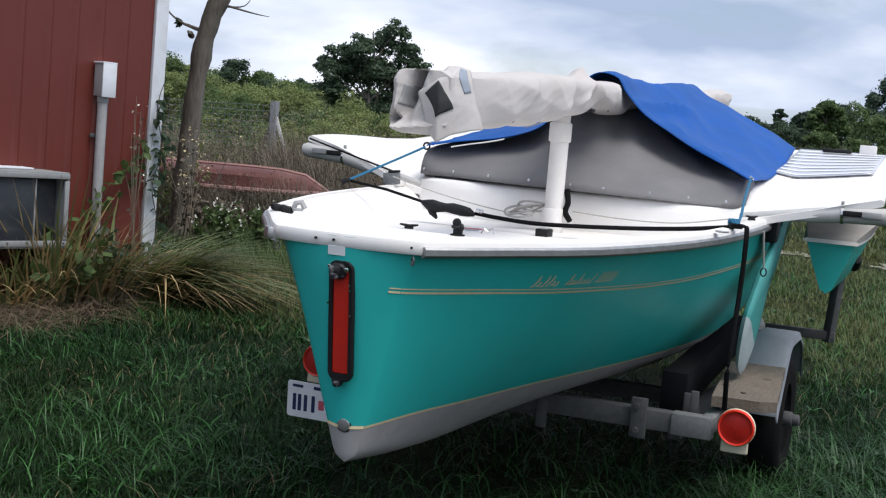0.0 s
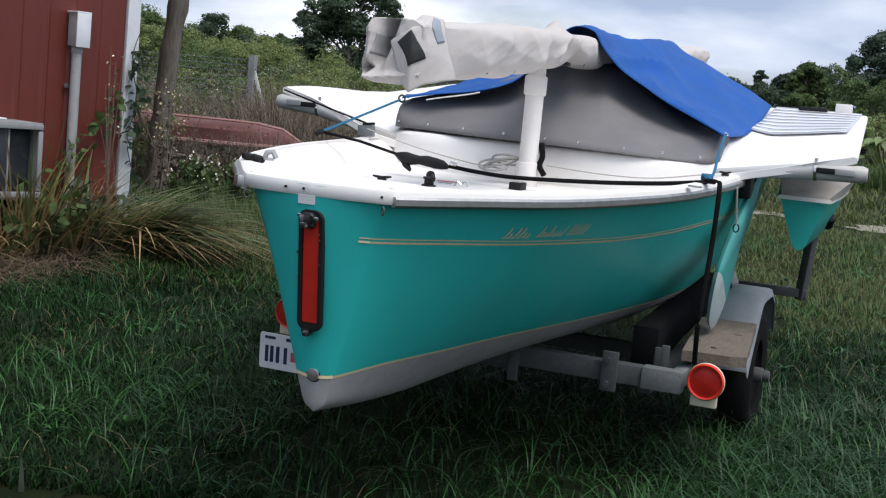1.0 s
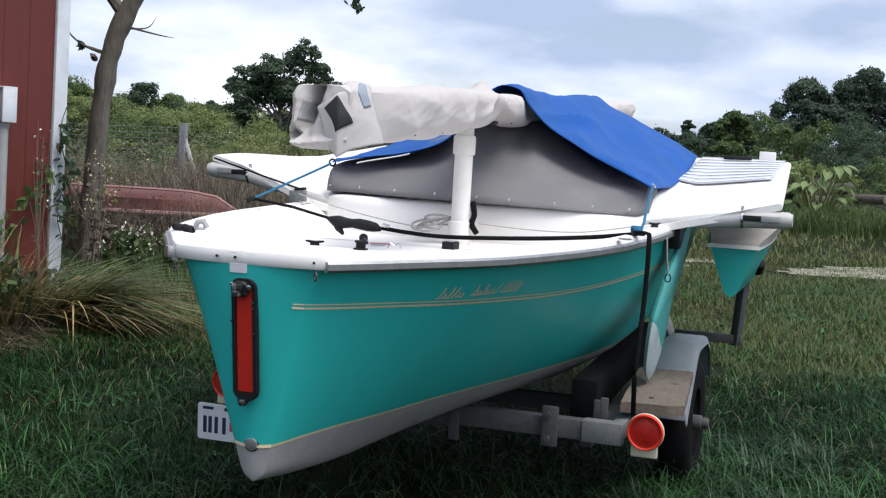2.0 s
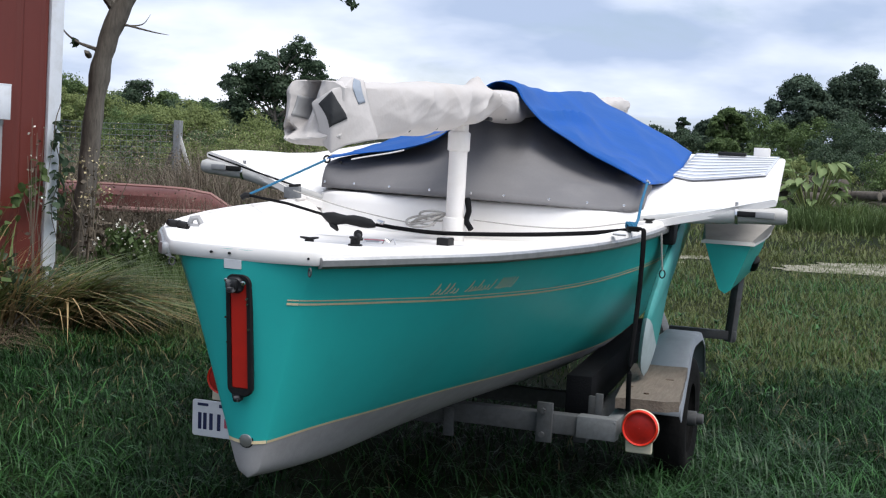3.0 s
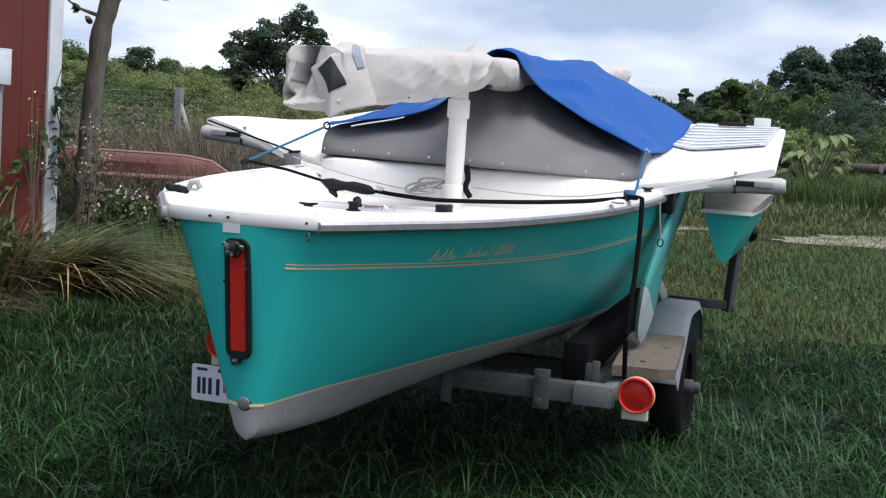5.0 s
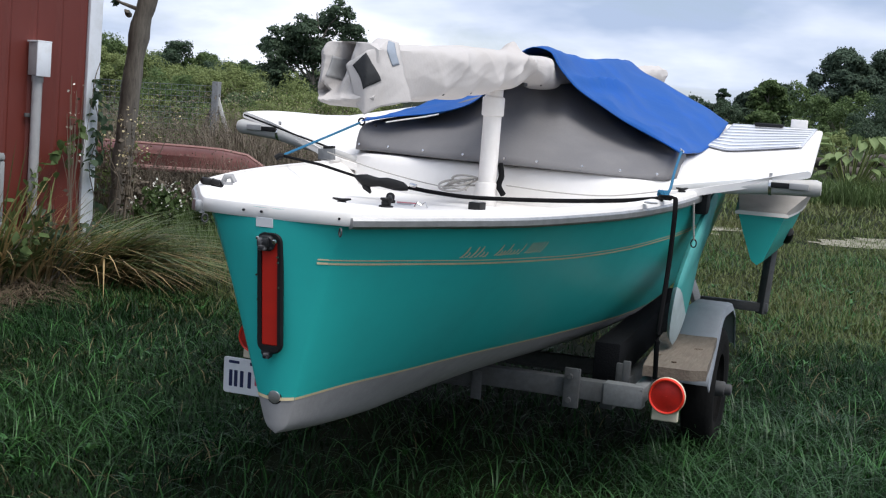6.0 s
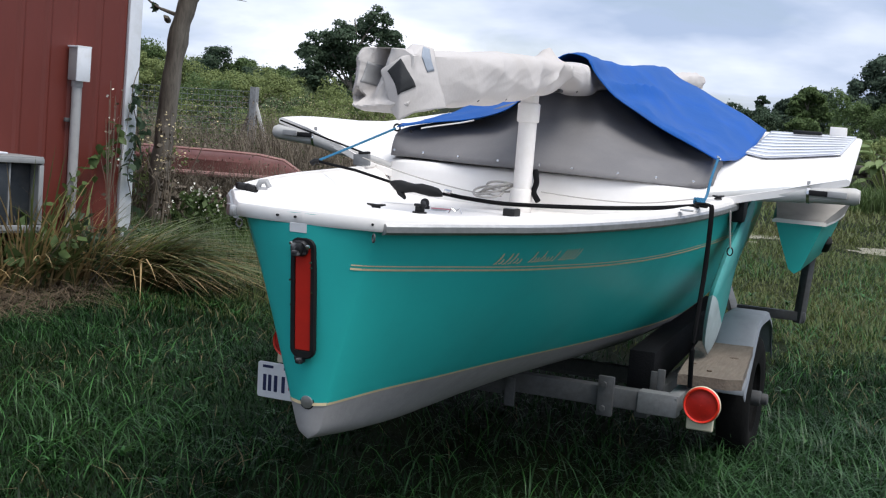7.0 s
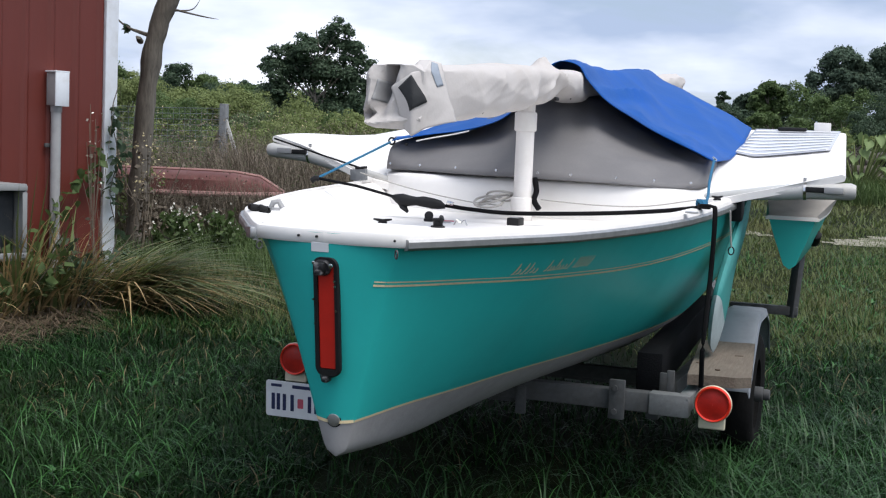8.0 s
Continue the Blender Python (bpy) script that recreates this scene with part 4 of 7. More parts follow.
def cover_point(y, a):
    """The long cover: a sheet drawn over the masts, gathered under them between clips."""
    t = (y - 0.25) / 2.5
    top = table([(0.25, 1.585), (0.5, 1.612), (0.9, 1.651), (1.3, 1.679), (1.5, 1.685), (1.64, 1.688), (1.72, 1.688), (1.82, 1.692), (1.95, 1.702), (2.3, 1.738), (2.8, 1.768)], y)
    low = table([(0.25, 1.43), (0.45, 1.455), (0.75, 1.483), (1.15, 1.512), (1.5, 1.562), (1.68, 1.577), (1.76, 1.6), (1.86, 1.665), (1.9, 1.655), (1.96, 1.618), (2.1, 1.6), (2.8, 1.65)], y)
    near = min(abs(y - c) for c in CLIPS)
    top -= 0.03 * ease(2.1, 2.35, y)
    low -= 0.012 + 0.016 * ease(0.0, 0.13, near)
    half = 0.114 - 0.014 * t - 0.028 * ease(2.0, 2.3, y)
    cx = 0.06 - 0.004 * t
    c, s = math.cos(a), math.sin(a)
    n = 3.0 + 3.5 * ease(0.7, 0.27, y)
    k = (abs(c) ** n + abs(s) ** n) ** (-1 / n)
    x, h = half * k * c, k * s
    x *= 1 - 0.1 * h * ease(0.8, 0.3, y)
    z = (top + low) / 2 + (top - low) / 2 * h
    # a slack hollow between the two masts, along the top
    z -= 0.008 * max(0, h) ** 3 * ease(0.09, 0.0, abs(x + 0.02)) * ease(1.6, 0.5, y)
    side = crease(y * 1.5 + 0.35 * h, h * 0.45 + y * 0.3, 3.0 if c > 0 else 9.0)
    fine = crease(y * 7 - 2.5 * h, h * 0.9, 6.0)
    pull = max(0, -h + 0.4) * ease(0.16, 0.0, near)
    # the peak where the cover is hitched up over the crutch
    z += 0.05 * math.exp(-abs(y - 1.69 - 0.25 * (x - 0.02)) / 0.035) * math.exp(-(((x - 0.03) / 0.035) ** 2)) * max(0, h)
    # drapes: sharp ridges that fall from the crown line to the hem, and the facet under the peak
    ridge = 0.0
    for y0, lean, wide, high in DRAPES:
        at = y0 + lean * (1 - h) * 0.5
        ridge += high * math.exp(-abs(y - at) / wide) * ease(-1.05, -0.2, h) * ease(1.05, 0.7, h)
    for y0, foot in ((1.69, 1.47), (1.69, 1.8)):
        at = y0 + (foot - y0) * (1 - h) * 0.55
        ridge += 0.022 * math.exp(-abs(y - at) / 0.03) * ease(-1.1, 0.3, h) * ease(1.0, 0.55, h)
    ridge -= 0.022 * math.exp(-((y - 1.64) / 0.06) ** 2) * ease(0.75, 0.2, h)
    # drawn in hard beside the crutch
    ridge -= 0.02 * math.exp(-((y - 1.88) / 0.04) ** 2) * ease(1.0, 0.5, h)
    out = 0.014 * side + 0.0015 * fine - 0.016 * pull + ridge
    p = Vector((cx + x + out * c * 1.1, y, z + out * max(0, s)))
    w = ease(0.85, 0.27, y)
    if w > 0:
        r = end_radius(a)
        up = 0.075 * (y - 0.27)
        p = p.lerp(Vector((0.048 + r * c, y, 1.508 + r * s + up)), w)
    return p


AFT = 0.262


def aft_point(x, z):
    """The cover's aft end: the port lobe's rim, the deep fold beside the flap, a gap low down, and hard creases."""
    fold_in = 0.11 * math.exp(-((x - 0.016 - 0.25 * (z - 1.54)) / 0.016) ** 2) * ease(1.44, 1.53, z)
    gap = 0.06 * ease(0.028, 0.0, abs(x + 0.036) + 0.8 * abs(z - 1.455))
    rim = 0.024 * math.exp(-((x + 0.03) / 0.014) ** 2) + 0.02 * math.exp(-((z - 1.428 - 0.1 * x) / 0.012) ** 2)
    hard = 0.014 * crease(x * 13 + z * 4, z * 9, 1) + 0.006 * crease(x * 31, z * 24 - x * 9, 4)
    return Vector((x, AFT - 0.008 + fold_in + gap - rim - hard + 0.1 * abs(x - 0.02), z))


rings = []
for k in (0.04, 0.1, 0.16, 0.22, 0.28, 0.34, 0.4, 0.46, 0.52, 0.58, 0.64, 0.7, 0.76, 0.82, 0.88, 0.93, 0.97):
    rings.append([aft_point(0.048 + k * end_radius(a) * math.cos(a), 1.508 + k * end_radius(a) * math.sin(a)) for a in (2 * math.pi * i / 96 for i in range(96))])
rings += [[cover_point(AFT + 0.004 + 2.4 * i / 220, 2 * math.pi * q / 96) for q in range(96)] for i in range(221)]
part("sail_cover", loft(bmesh.new(), rings), SAILCLOTH, masts, "creased white canvas cover")
rings = []
for i in range(50):
    y = 2.4 + 2.66 * i / 49
    big = ease(4.2, 4.6, y)
    rings.append([Vector((0.052 + (0.045 + 0.012 * big) * math.cos(a), y, mast_line(y) - 0.008 + 0.006 * big + (0.036 + 0.02 * big) * math.sin(a))) + Vector((math.cos(a), 0, math.sin(a))) * (0.014 * crease(y * 5, math.cos(a), math.sin(a))) for a in (2 * math.pi * q / 28 for q in range(28))])
part("sail_cover", loft(bmesh.new(), rings), SAILCLOTH, masts, "creased white canvas cover")

# a short stiff flap folded over the starboard mast's end, in flat planes, with a pointed tail
PLANES = [[(0.052, 0.36, 1.597), (0.076, 0.37, 1.623), (0.107, 0.38, 1.623), (0.125, 0.42, 1.618)],
          [(0.034, 0.25, 1.533), (0.099, 0.243, 1.572), (0.132, 0.268, 1.588), (0.146, 0.4, 1.57)],
          [(0.058, 0.25, 1.474), (0.109, 0.228, 1.506), (0.153, 0.262, 1.513), (0.168, 0.4, 1.5)],
          [(0.08, 0.25, 1.417), (0.11, 0.235, 1.391), (0.145, 0.258, 1.417), (0.186, 0.41, 1.442)]]
US, VS = (0, 0.34, 0.64, 1), (0, 0.3, 0.62, 1)


def flap_point(u, v, out=0.0):
    i = max(k for k in range(3) if u >= US[k] - 1e-9)
    j = max(k for k in range(3) if v >= VS[k] - 1e-9)
    s, t = (u - US[i]) / (US[i + 1] - US[i]), (v - VS[j]) / (VS[j + 1] - VS[j])
    g = lambda r, c: Vector(PLANES[r][c])
    p = g(j, i).lerp(g(j, i + 1), s).lerp(g(j + 1, i).lerp(g(j + 1, i + 1), s), t)
    f = (0.005 * crease(u * 2.6 + v * 0.9, v * 1.4 - u * 0.5, 2.5) + 0.003 * crease(u * 7 + v * 3, v * 4, 8)) * ease(0.0, 0.2, v) * (0.4 + 0.6 * ease(0.35, 0.6, u))
    return p + Vector((0.6, -0.7, 0.5)) * (f + out)


bm = loft(bmesh.new(), [[flap_point(i / 34, j / 34) for i in range(35)] for j in range(35)], closed=False)
shell(part("cover_flap", bm, SAILCLOTH, masts, "stiff white flap with a pointed tail"), 0.004)


def flap_patch(name, quad, mat, label):
    (a0, a1), (b0, b1), (c0, c1), (d0, d1) = quad
    rows = []
    for j in range(13):
        t = j / 12
        row = []
        for i in range(9):
            s = i / 8
            u = (a0 * (1 - s) + b0 * s) * (1 - t) + (d0 * (1 - s) + c0 * s) * t
            v = (a1 * (1 - s) + b1 * s) * (1 - t) + (d1 * (1 - s) + c1 * s) * t
            row.append(flap_point(u, v, 0.0045))
        rows.append(row)
    shell(part(name, loft(bmesh.new(), rows, closed=False), mat, masts, label), 0.002)


flap_patch("black_patch", ((0.09, 0.37), (0.33, 0.31), (0.61, 0.69), (0.27, 0.76)), PATCH, "square black patch")
flap_patch("faded_patch", ((0.68, 0.05), (0.86, 0.06), (0.93, 0.42), (0.8, 0.48)), BLUEPATCH, "faded pale blue patch")
# Grey sheet laid in the end's hollow to paint its shade.
bm = loft(bmesh.new(), [[aft_point(-0.022 + 0.034 * i / 8 + 0.012 * j / 8, 1.497 + 0.062 * j / 8 - 0.012 * i / 8) + Vector((0, -0.003, 0)) for i in range(9)] for j in range(9)], closed=False)
shell(part("hollow_shade", bm, BOXGREY, masts, "grey sheet painting the shade in the cover's hollow"), 0.002)
for y in CLIPS[1:7]:
    q = cover_point(y, -1.0)
    part("cover_clip", box(bmesh.new(), (0.006, 0.01, 0.01), Matrix.Translation(q + Vector((0.002, 0, 0))) @ pose(0, 0, 0, 20, 30, 10), 0.003), PATCH, masts, "small dark clip on the cover's hem")
bar("mast", (-0.02, 0.6, mast_line(0.6)), (0.05, 5.0, mast_line(5.0)), 0.05, 0.05, ALU, masts)
crutch = thing("mast_crutch", "white plastic pipe crutch standing on the deck", "support post", (0.02, 1.728, 1.12))
z0 = 1.075
part("pipe", cyl(bmesh.new(), 0.0375, 0.445, rz(0.02, 1.728, z0 + 0.2225), 32), PVC, crutch)
part("pipe_base", cyl(bmesh.new(), 0.0455, 0.1, rz(0.018, 1.728, 1.12), 32, bevel=0.006), PVC, crutch)
part("collar", cyl(bmesh.new(), 0.0455, 0.078, rz(0.02, 1.728, 1.478), 32, bevel=0.006), PVC, crutch)
part("pipe_top", cyl(bmesh.new(), 0.037, 0.07, rz(0.02, 1.728, 1.535), 32, bevel=0.004), PVC, crutch)
bar("crutch_yoke", (-0.13, 1.728, 1.565), (0.15, 1.728, 1.575), 0.05, 0.014, BLACK, crutch)

# grey canvas tent over the trunk, buttoned down with bright studs
SNAPS = [(-0.745, 2.3, 1.275), (-0.744, 2.2, 1.272), (-0.735, 2.11, 1.268), (-0.70, 2.06, 1.268), (-0.53, 1.99, 1.268), (-0.33, 1.9, 1.266), (-0.136, 1.865, 1.264), (0.05, 1.855, 1.262), (0.19, 1.86, 1.26), (0.374, 1.89, 1.256), (0.52, 1.95, 1.251), (0.66, 2.02, 1.247), (0.70, 2.06, 1.25), (0.715, 2.12, 1.258), (0.72, 2.25, 1.262), (0.722, 2.35, 1.27)]
canvas = thing("canvas_cover", "grey canvas cockpit cover buttoned to the white trunk", "cover", (0, 2.0, 1.27))
edge = curve_points(SNAPS, 5)


def canvas_crest(x):
    """Height of the tent's crest: straight to port, hollow to starboard."""
    if x < 0.05:
        return float(np.interp(x, (-0.745, -0.72, -0.68, -0.6, -0.36, -0.2, -0.09, 0.05), (1.335, 1.366, 1.395, 1.428, 1.5, 1.557, 1.618, 1.628)))
    return float(np.interp(x, (0.05, 0.12, 0.18, 0.25, 0.33, 0.407, 0.526, 0.62, 0.7, 0.72), (1.625, 1.62, 1.598, 1.545, 1.494, 1.456, 1.402, 1.37, 1.345, 1.336)))


rings = []
for j in range(25):
    s = j / 24
    ring = []
    for i, p in enumerate(edge):
        a = min(abs(p.x) / 0.745, 1)
        t = min(s / 0.7, 1)
        crest_y = p.y + 0.02 + max(0, 2.36 + 0.14 * ease(0.0, 0.12, p.x) - p.y) * (1 - a**7)
        x = p.x * (1 - 0.02 * t)
        if s <= 0.7:
            y = p.y - 0.012 + (crest_y - p.y) * t
            z = p.z - 0.016 + (canvas_crest(x) - p.z + 0.016) * (t ** (0.86 - 0.5 * a**6))
            z -= 0.014 * math.sin(math.pi * t) * (1 - a) ** 0.5
        else:
            q = (s - 0.7) / 0.3
            y = crest_y + 1.5 * q
            z = canvas_crest(x) + 0.05 * q - 0.03 * q * (1 - a)
        f = crease(x * 2.6 + 0.8 * t, t * 1.6, 4.0) * 0.045 + crease(x * 6 - 2 * t, t * 2, 1.0) * 0.006
        ring.append((x, y - f * 0.6 * min(t * 3, 1), z + f * 0.5 * min(t * 3, 1)))
    rings.append(ring)
shell(part("canvas", loft(bmesh.new(), rings, closed=False), GREYCLOTH, canvas, "weathered grey canvas with soft folds"), 0.004)
for x, y, z in SNAPS[3:12]:
    part("snap", cyl(bmesh.new(), 0.006, 0.008, Matrix.Translation((x, y - 0.018, z + 0.008)) @ pose(0, 0, 0, 80), 12, bevel=0.002), CHROME, canvas)

# blue tarpaulin over the masts, its corners tied down
tarp = thing("tarpaulin", "blue plastic tarpaulin tied over the covered masts", "tarpaulin", (0, 3.0, 1.6))
AFT_EDGE = curve_points([(-0.71, 2.07, 1.38), (-0.54, 2.06, 1.412), (-0.36, 2.08, 1.442), (-0.2, 2.04, 1.485), (-0.12, 2.05, 1.55), (-0.075, 2.1, 1.66), (0.0, 2.2, 1.752), (0.07, 2.19, 1.757), (0.128, 2.18, 1.733), (0.158, 2.18, 1.685), (0.222, 2.2, 1.613), (0.276, 2.22, 1.571), (0.341, 2.24, 1.533), (0.452, 2.25, 1.47), (0.606, 2.18, 1.406), (0.683, 2.1, 1.377), (0.75, 2.03, 1.349)], 4)
FWD_EDGE = curve_points([(-0.62, 3.2, 1.61), (-0.47, 3.5, 1.68), (-0.3, 3.85, 1.745), (-0.12, 4.05, 1.81), (0.0, 4.1, 1.849), (0.06, 4.1, 1.848), (0.15, 4.05, 1.79), (0.3, 3.98, 1.725), (0.5, 3.9, 1.63), (0.688, 3.85, 1.53)], 5)


def along(line, u):
    q = min(max(u, 0), 1) * (len(line) - 1)
    i = min(int(q), len(line) - 2)
    return line[i].lerp(line[i + 1], q - i)


def by_x(line, u):
    """A point of a tarp edge, evenly spaced by its length."""
    d = [0.0]
    for a, b in zip(line, line[1:]):
        d.append(d[-1] + (b - a).length)
    return along(line, float(np.interp(u * d[-1], d, range(len(d)))) / (len(line) - 1))


rings = []
for j in range(45):
    v = j / 44
    row = []
    for i in range(81):
        u = i / 80
        a, b = by_x(AFT_EDGE, u), by_x(FWD_EDGE, u)
        p = a.lerp(b, v)
        w = abs(u - 0.45) / 0.55
        p.z -= 0.05 * math.sin(math.pi * v) * w**2.5 + 0.012 * math.sin(math.pi * v)
        bow = math.sin(math.pi * v ** 0.6)
        f = 0.04 * crease(u * 3.6 + v * 1.3, v * 1.7 - u * 2.2, 5.0) + 0.014 * crease(u * 9, v * 4 + u * 3, 2.0)
        # one long fold from the ridge down towards the tied corner
        fold_line = 0.62 + 0.2 * v
        f += 0.045 * math.exp(-((u - fold_line) / 0.02) ** 2) * math.sin(math.pi * min(v * 1.8, 1)) * ease(0.6, 0.3, v)
        f *= ease(0, 0.06, v) * (1 - 0.8 * ease(0.8, 1.0, v)) * (1 - 0.8 * ease(0.93, 1.0, u)) * (0.35 + 0.65 * min(1, abs(u - 0.47) / 0.12))
        row.append((p.x + 0.4 * f * (1 if u > 0.47 else -1), p.y, p.z + f))
    rings.append(row)
shell(part("sheet", loft(bmesh.new(), rings, closed=False), TARP, tarp, "creased blue plastic sheet"), 0.003)
part("hem", tube(bmesh.new(), [by_x(AFT_EDGE, 0.56 + 0.44 * k / 40) + Vector((0, -0.002, -0.002)) for k in range(41)], 0.0035, 6), TARP, tarp)
# White tube added for the thin pale line below the hem.
part("hem_line", tube(bmesh.new(), [by_x(AFT_EDGE, 0.07 + 0.13 * k / 20) + Vector((0, -0.012, -0.022 + 0.012 * k / 20)) for k in range(21)], 0.0035, 6), WHITE, tarp, "thin white line just under the hem")
for x, y, z in ((0.742, 2.07, 1.354), (-0.70, 2.11, 1.385)):
    part("eyelet", cyl(bmesh.new(), 0.011, 0.006, Matrix.Translation((x, y, z + 0.006)) @ pose(0, 0, 0, 0, 40), 12), CHROME, tarp)
bm = bmesh.new()
tube(bm, [Vector((-0.715 + 0.015 * math.cos(q), 2.085, 1.378 + 0.015 * math.sin(q))) for q in [2 * math.pi * k / 14 for k in range(15)]], 0.0045, 8)
part("hook_ring", bm, BLACK, tarp, "black hook at the corner")
for x, y, z in ((-0.635, 2.06, 1.366),):
    part("dark_snap", cyl(bmesh.new(), 0.006, 0.008, Matrix.Translation((x, y, z)) @ pose(0, 0, 0, 80), 10), BLACK, tarp)


def cord(name, pts, r, mat, label, category, n=8, flat=1.0, seg=8):
    return tagged(part(name, tube(bmesh.new(), curve_points(pts, n), r, seg, flat=flat), mat), label, category)


cord("blue_rope", [(0.745, 2.03, 1.352), (0.765, 1.8, 1.275), (0.79, 1.6, 1.22), (0.8, 1.48, 1.195)], 0.0055, ROPE, "blue rope tying the tarpaulin to the gunwale", "rope")
cord("blue_rope", [(-0.722, 2.08, 1.372), (-0.745, 1.85, 1.312), (-0.772, 1.6, 1.247), (-0.785, 1.47, 1.214)], 0.0055, ROPE, "blue rope tying the tarpaulin to the gunwale", "rope")
strap = thing("tie_down_strap", "black ratchet strap across the deck and down the hull", "strap", (0, 1.45, 1.18))
part("strap_lead", tube(bmesh.new(), [(-0.785, 1.45, 1.214), (-0.6, 1.45, 1.19), (-0.42, 1.45, 1.152)], 0.0065, 8, flat=0.9), WEB, strap)
path = [(-0.21, 1.45, 1.132), (-0.1, 1.45, 1.122), (0.07, 1.45, 1.117), (0.38, 1.45, 1.134), (0.62, 1.45, 1.156), (0.79, 1.45, 1.18)]
part("strap_web", tube(bmesh.new(), curve_points(path, 8), 0.011, 8, flat=0.75), WEB, strap)
down = [(0.79, 1.42, 1.19), (0.835, 1.4, 1.188), (0.85, 1.38, 1.16), (0.85, 1.36, 0.95), (0.845, 1.3, 0.7), (0.84, 1.35, 0.53)]
part("strap_tail", tube(bmesh.new(), curve_points(down, 8), 0.009, 6, flat=0.6), WEB, strap)
bm = tube(bmesh.new(), [(-0.44, 1.44, 1.156), (-0.42, 1.44, 1.15), (-0.395, 1.44, 1.145), (-0.365, 1.44, 1.14), (-0.335, 1.44, 1.143), (-0.3, 1.44, 1.144), (-0.265, 1.44, 1.138), (-0.235, 1.44, 1.134), (-0.21, 1.44, 1.132)], [0.008, 0.018, 0.026, 0.024, 0.017, 0.021, 0.023, 0.018, 0.008], 16, flat=0.95)
tube(bm, [(-0.4, 1.44, 1.142), (-0.385, 1.435, 1.12), (-0.36, 1.43, 1.1)], [0.018, 0.014, 0.006], 10)
part("ratchet", fold(bm, 0.009, 22), BLACK, strap, "black ratchet wrapped in a cloth")
bm = box(bmesh.new(), (0.03, 0.012, 0.016), pose(-0.19, 1.44, 1.142, 0, 10, 0), 0.003)
part("buckle", bm, CHROME, strap, "bright buckle")
bm = bmesh.new()
c = Vector((0.79, 1.45, 1.193))
for k in range(4):
    tube(bm, [c + Vector((0.017 * math.cos(a + k), 0.016 * math.sin(a), 0.014 * math.sin(2 * a + k))) for a in [2 * math.pi * q / 12 for q in range(13)]], 0.006, 6)
part("knot", bm, ROPE, strap, "blue rope knotted round the strap")
part("strap_hook", box(bmesh.new(), (0.05, 0.03, 0.018), rz(0.8, 1.44, 1.184, 12), 0.006), BLACK, strap)
bm = tube(bmesh.new(), [(-0.8, 1.44, 1.2), (-0.785, 1.445, 1.212), (-0.77, 1.45, 1.212)], 0.012, 8)
part("strap_hook", bm, BLACK, strap)

# solar panel on the starboard wing
solar = thing("solar_panel", "pale flexible solar panel lying on the wing deck", "solar panel", (0.95, 3.3, 1.45))
def wing_patch(x0, x1, y0, y1, up, nx=6, ny=4):
    return loft(bmesh.new(), [[(x0 + (x1 - x0) * i / nx, y0 + (y1 - y0) * j / ny, wing_top(x0 + (x1 - x0) * i / nx, y0 + (y1 - y0) * j / ny) + up) for i in range(nx + 1)] for j in range(ny + 1)], closed=False)
shell(part("panel_sheet", wing_patch(0.7, 1.15, 3.0, 3.96, 0.008, 10, 6), PANELGLASS, solar), 0.005)
for j in range(8):
    y = 3.03 + j * 0.118
    part("busbar", wing_patch(0.71, 1.14, y, y + 0.045, 0.0125, 10, 1), BUSBAR, solar)
# Black strip put along the panel's near edge as its shadow line.
part("edge_shadow", wing_patch(0.7, 1.15, 2.98, 2.995, 0.004, 8, 1), BLACK, solar)
part("junction_box", box(bmesh.new(), (0.15, 0.06, 0.02), rz(0.9, 3.9, wing_top(0.9, 3.9) + 0.02), 0.006), BLACK, solar)
tagged(part("white_box", box(bmesh.new(), (0.085, 0.07, 0.07), rz(1.055, 3.94, 1.54), 0.004), WHITE), "small white plastic box on the wing deck", "box")

# A thin black tube draws the dark line along the port wing's edge.
cord("dark_edge_line", [(-1.27, 2.0, 1.368), (-1.1, 2.0, 1.322), (-0.95, 2.0, 1.282), (-0.82, 1.99, 1.25)], 0.004, WEB, "thin dark line along the wing deck's edge", "cord")
# The port tube draws the well's edge along the trunk.
cord("thin_line", [(-0.74, 1.8, 1.235), (-0.5, 1.78, 1.18), (-0.25, 1.77, 1.14), (-0.08, 1.77, 1.128)], 0.0025, CORD, "thin grey line along the trunk", "cord")
cord("thin_line", [(0.07, 1.83, 1.16), (0.3, 1.83, 1.15), (0.5, 1.86, 1.155), (0.7, 1.9, 1.19)], 0.0025, CORD, "thin grey line along the trunk", "cord")
coil = thing("rope_coil", "small coil of grey rope at the crutch's foot", "rope", (-0.13, 1.74, 1.12))
for k in range(4):
    c = Vector((-0.115 + 0.012 * k, 1.7 + 0.02 * k, 1.125 + 0.008 * k))
    part("rope_turn", tube(bmesh.new(), [c + Vector((0.062 * math.cos(a), 0.05 * math.sin(a), 0.022 * math.sin(a + k) + 0.02)) for a in [2 * math.pi * q / 18 for q in range(19)]], 0.005, 6), CORD, coil)
cord("bungee_cord", [(0.062, 1.75, 1.25), (0.075, 1.74, 1.2), (0.07, 1.73, 1.16), (0.095, 1.72, 1.125)], 0.012, WEB, "black bungee hooked beside the crutch", "cord")


# ---- ground, track, barn ----
EYE = Vector((1.55, -3.1, 0))
AHEAD, SIDE = Vector((-0.342, 0.94, 0)), Vector((0.94, 0.342, 0))


def spot(d, s):
    """A place d metres off along the lawn from where one stands behind the boat, and s metres to the side."""
    return EYE + AHEAD * d + SIDE * s


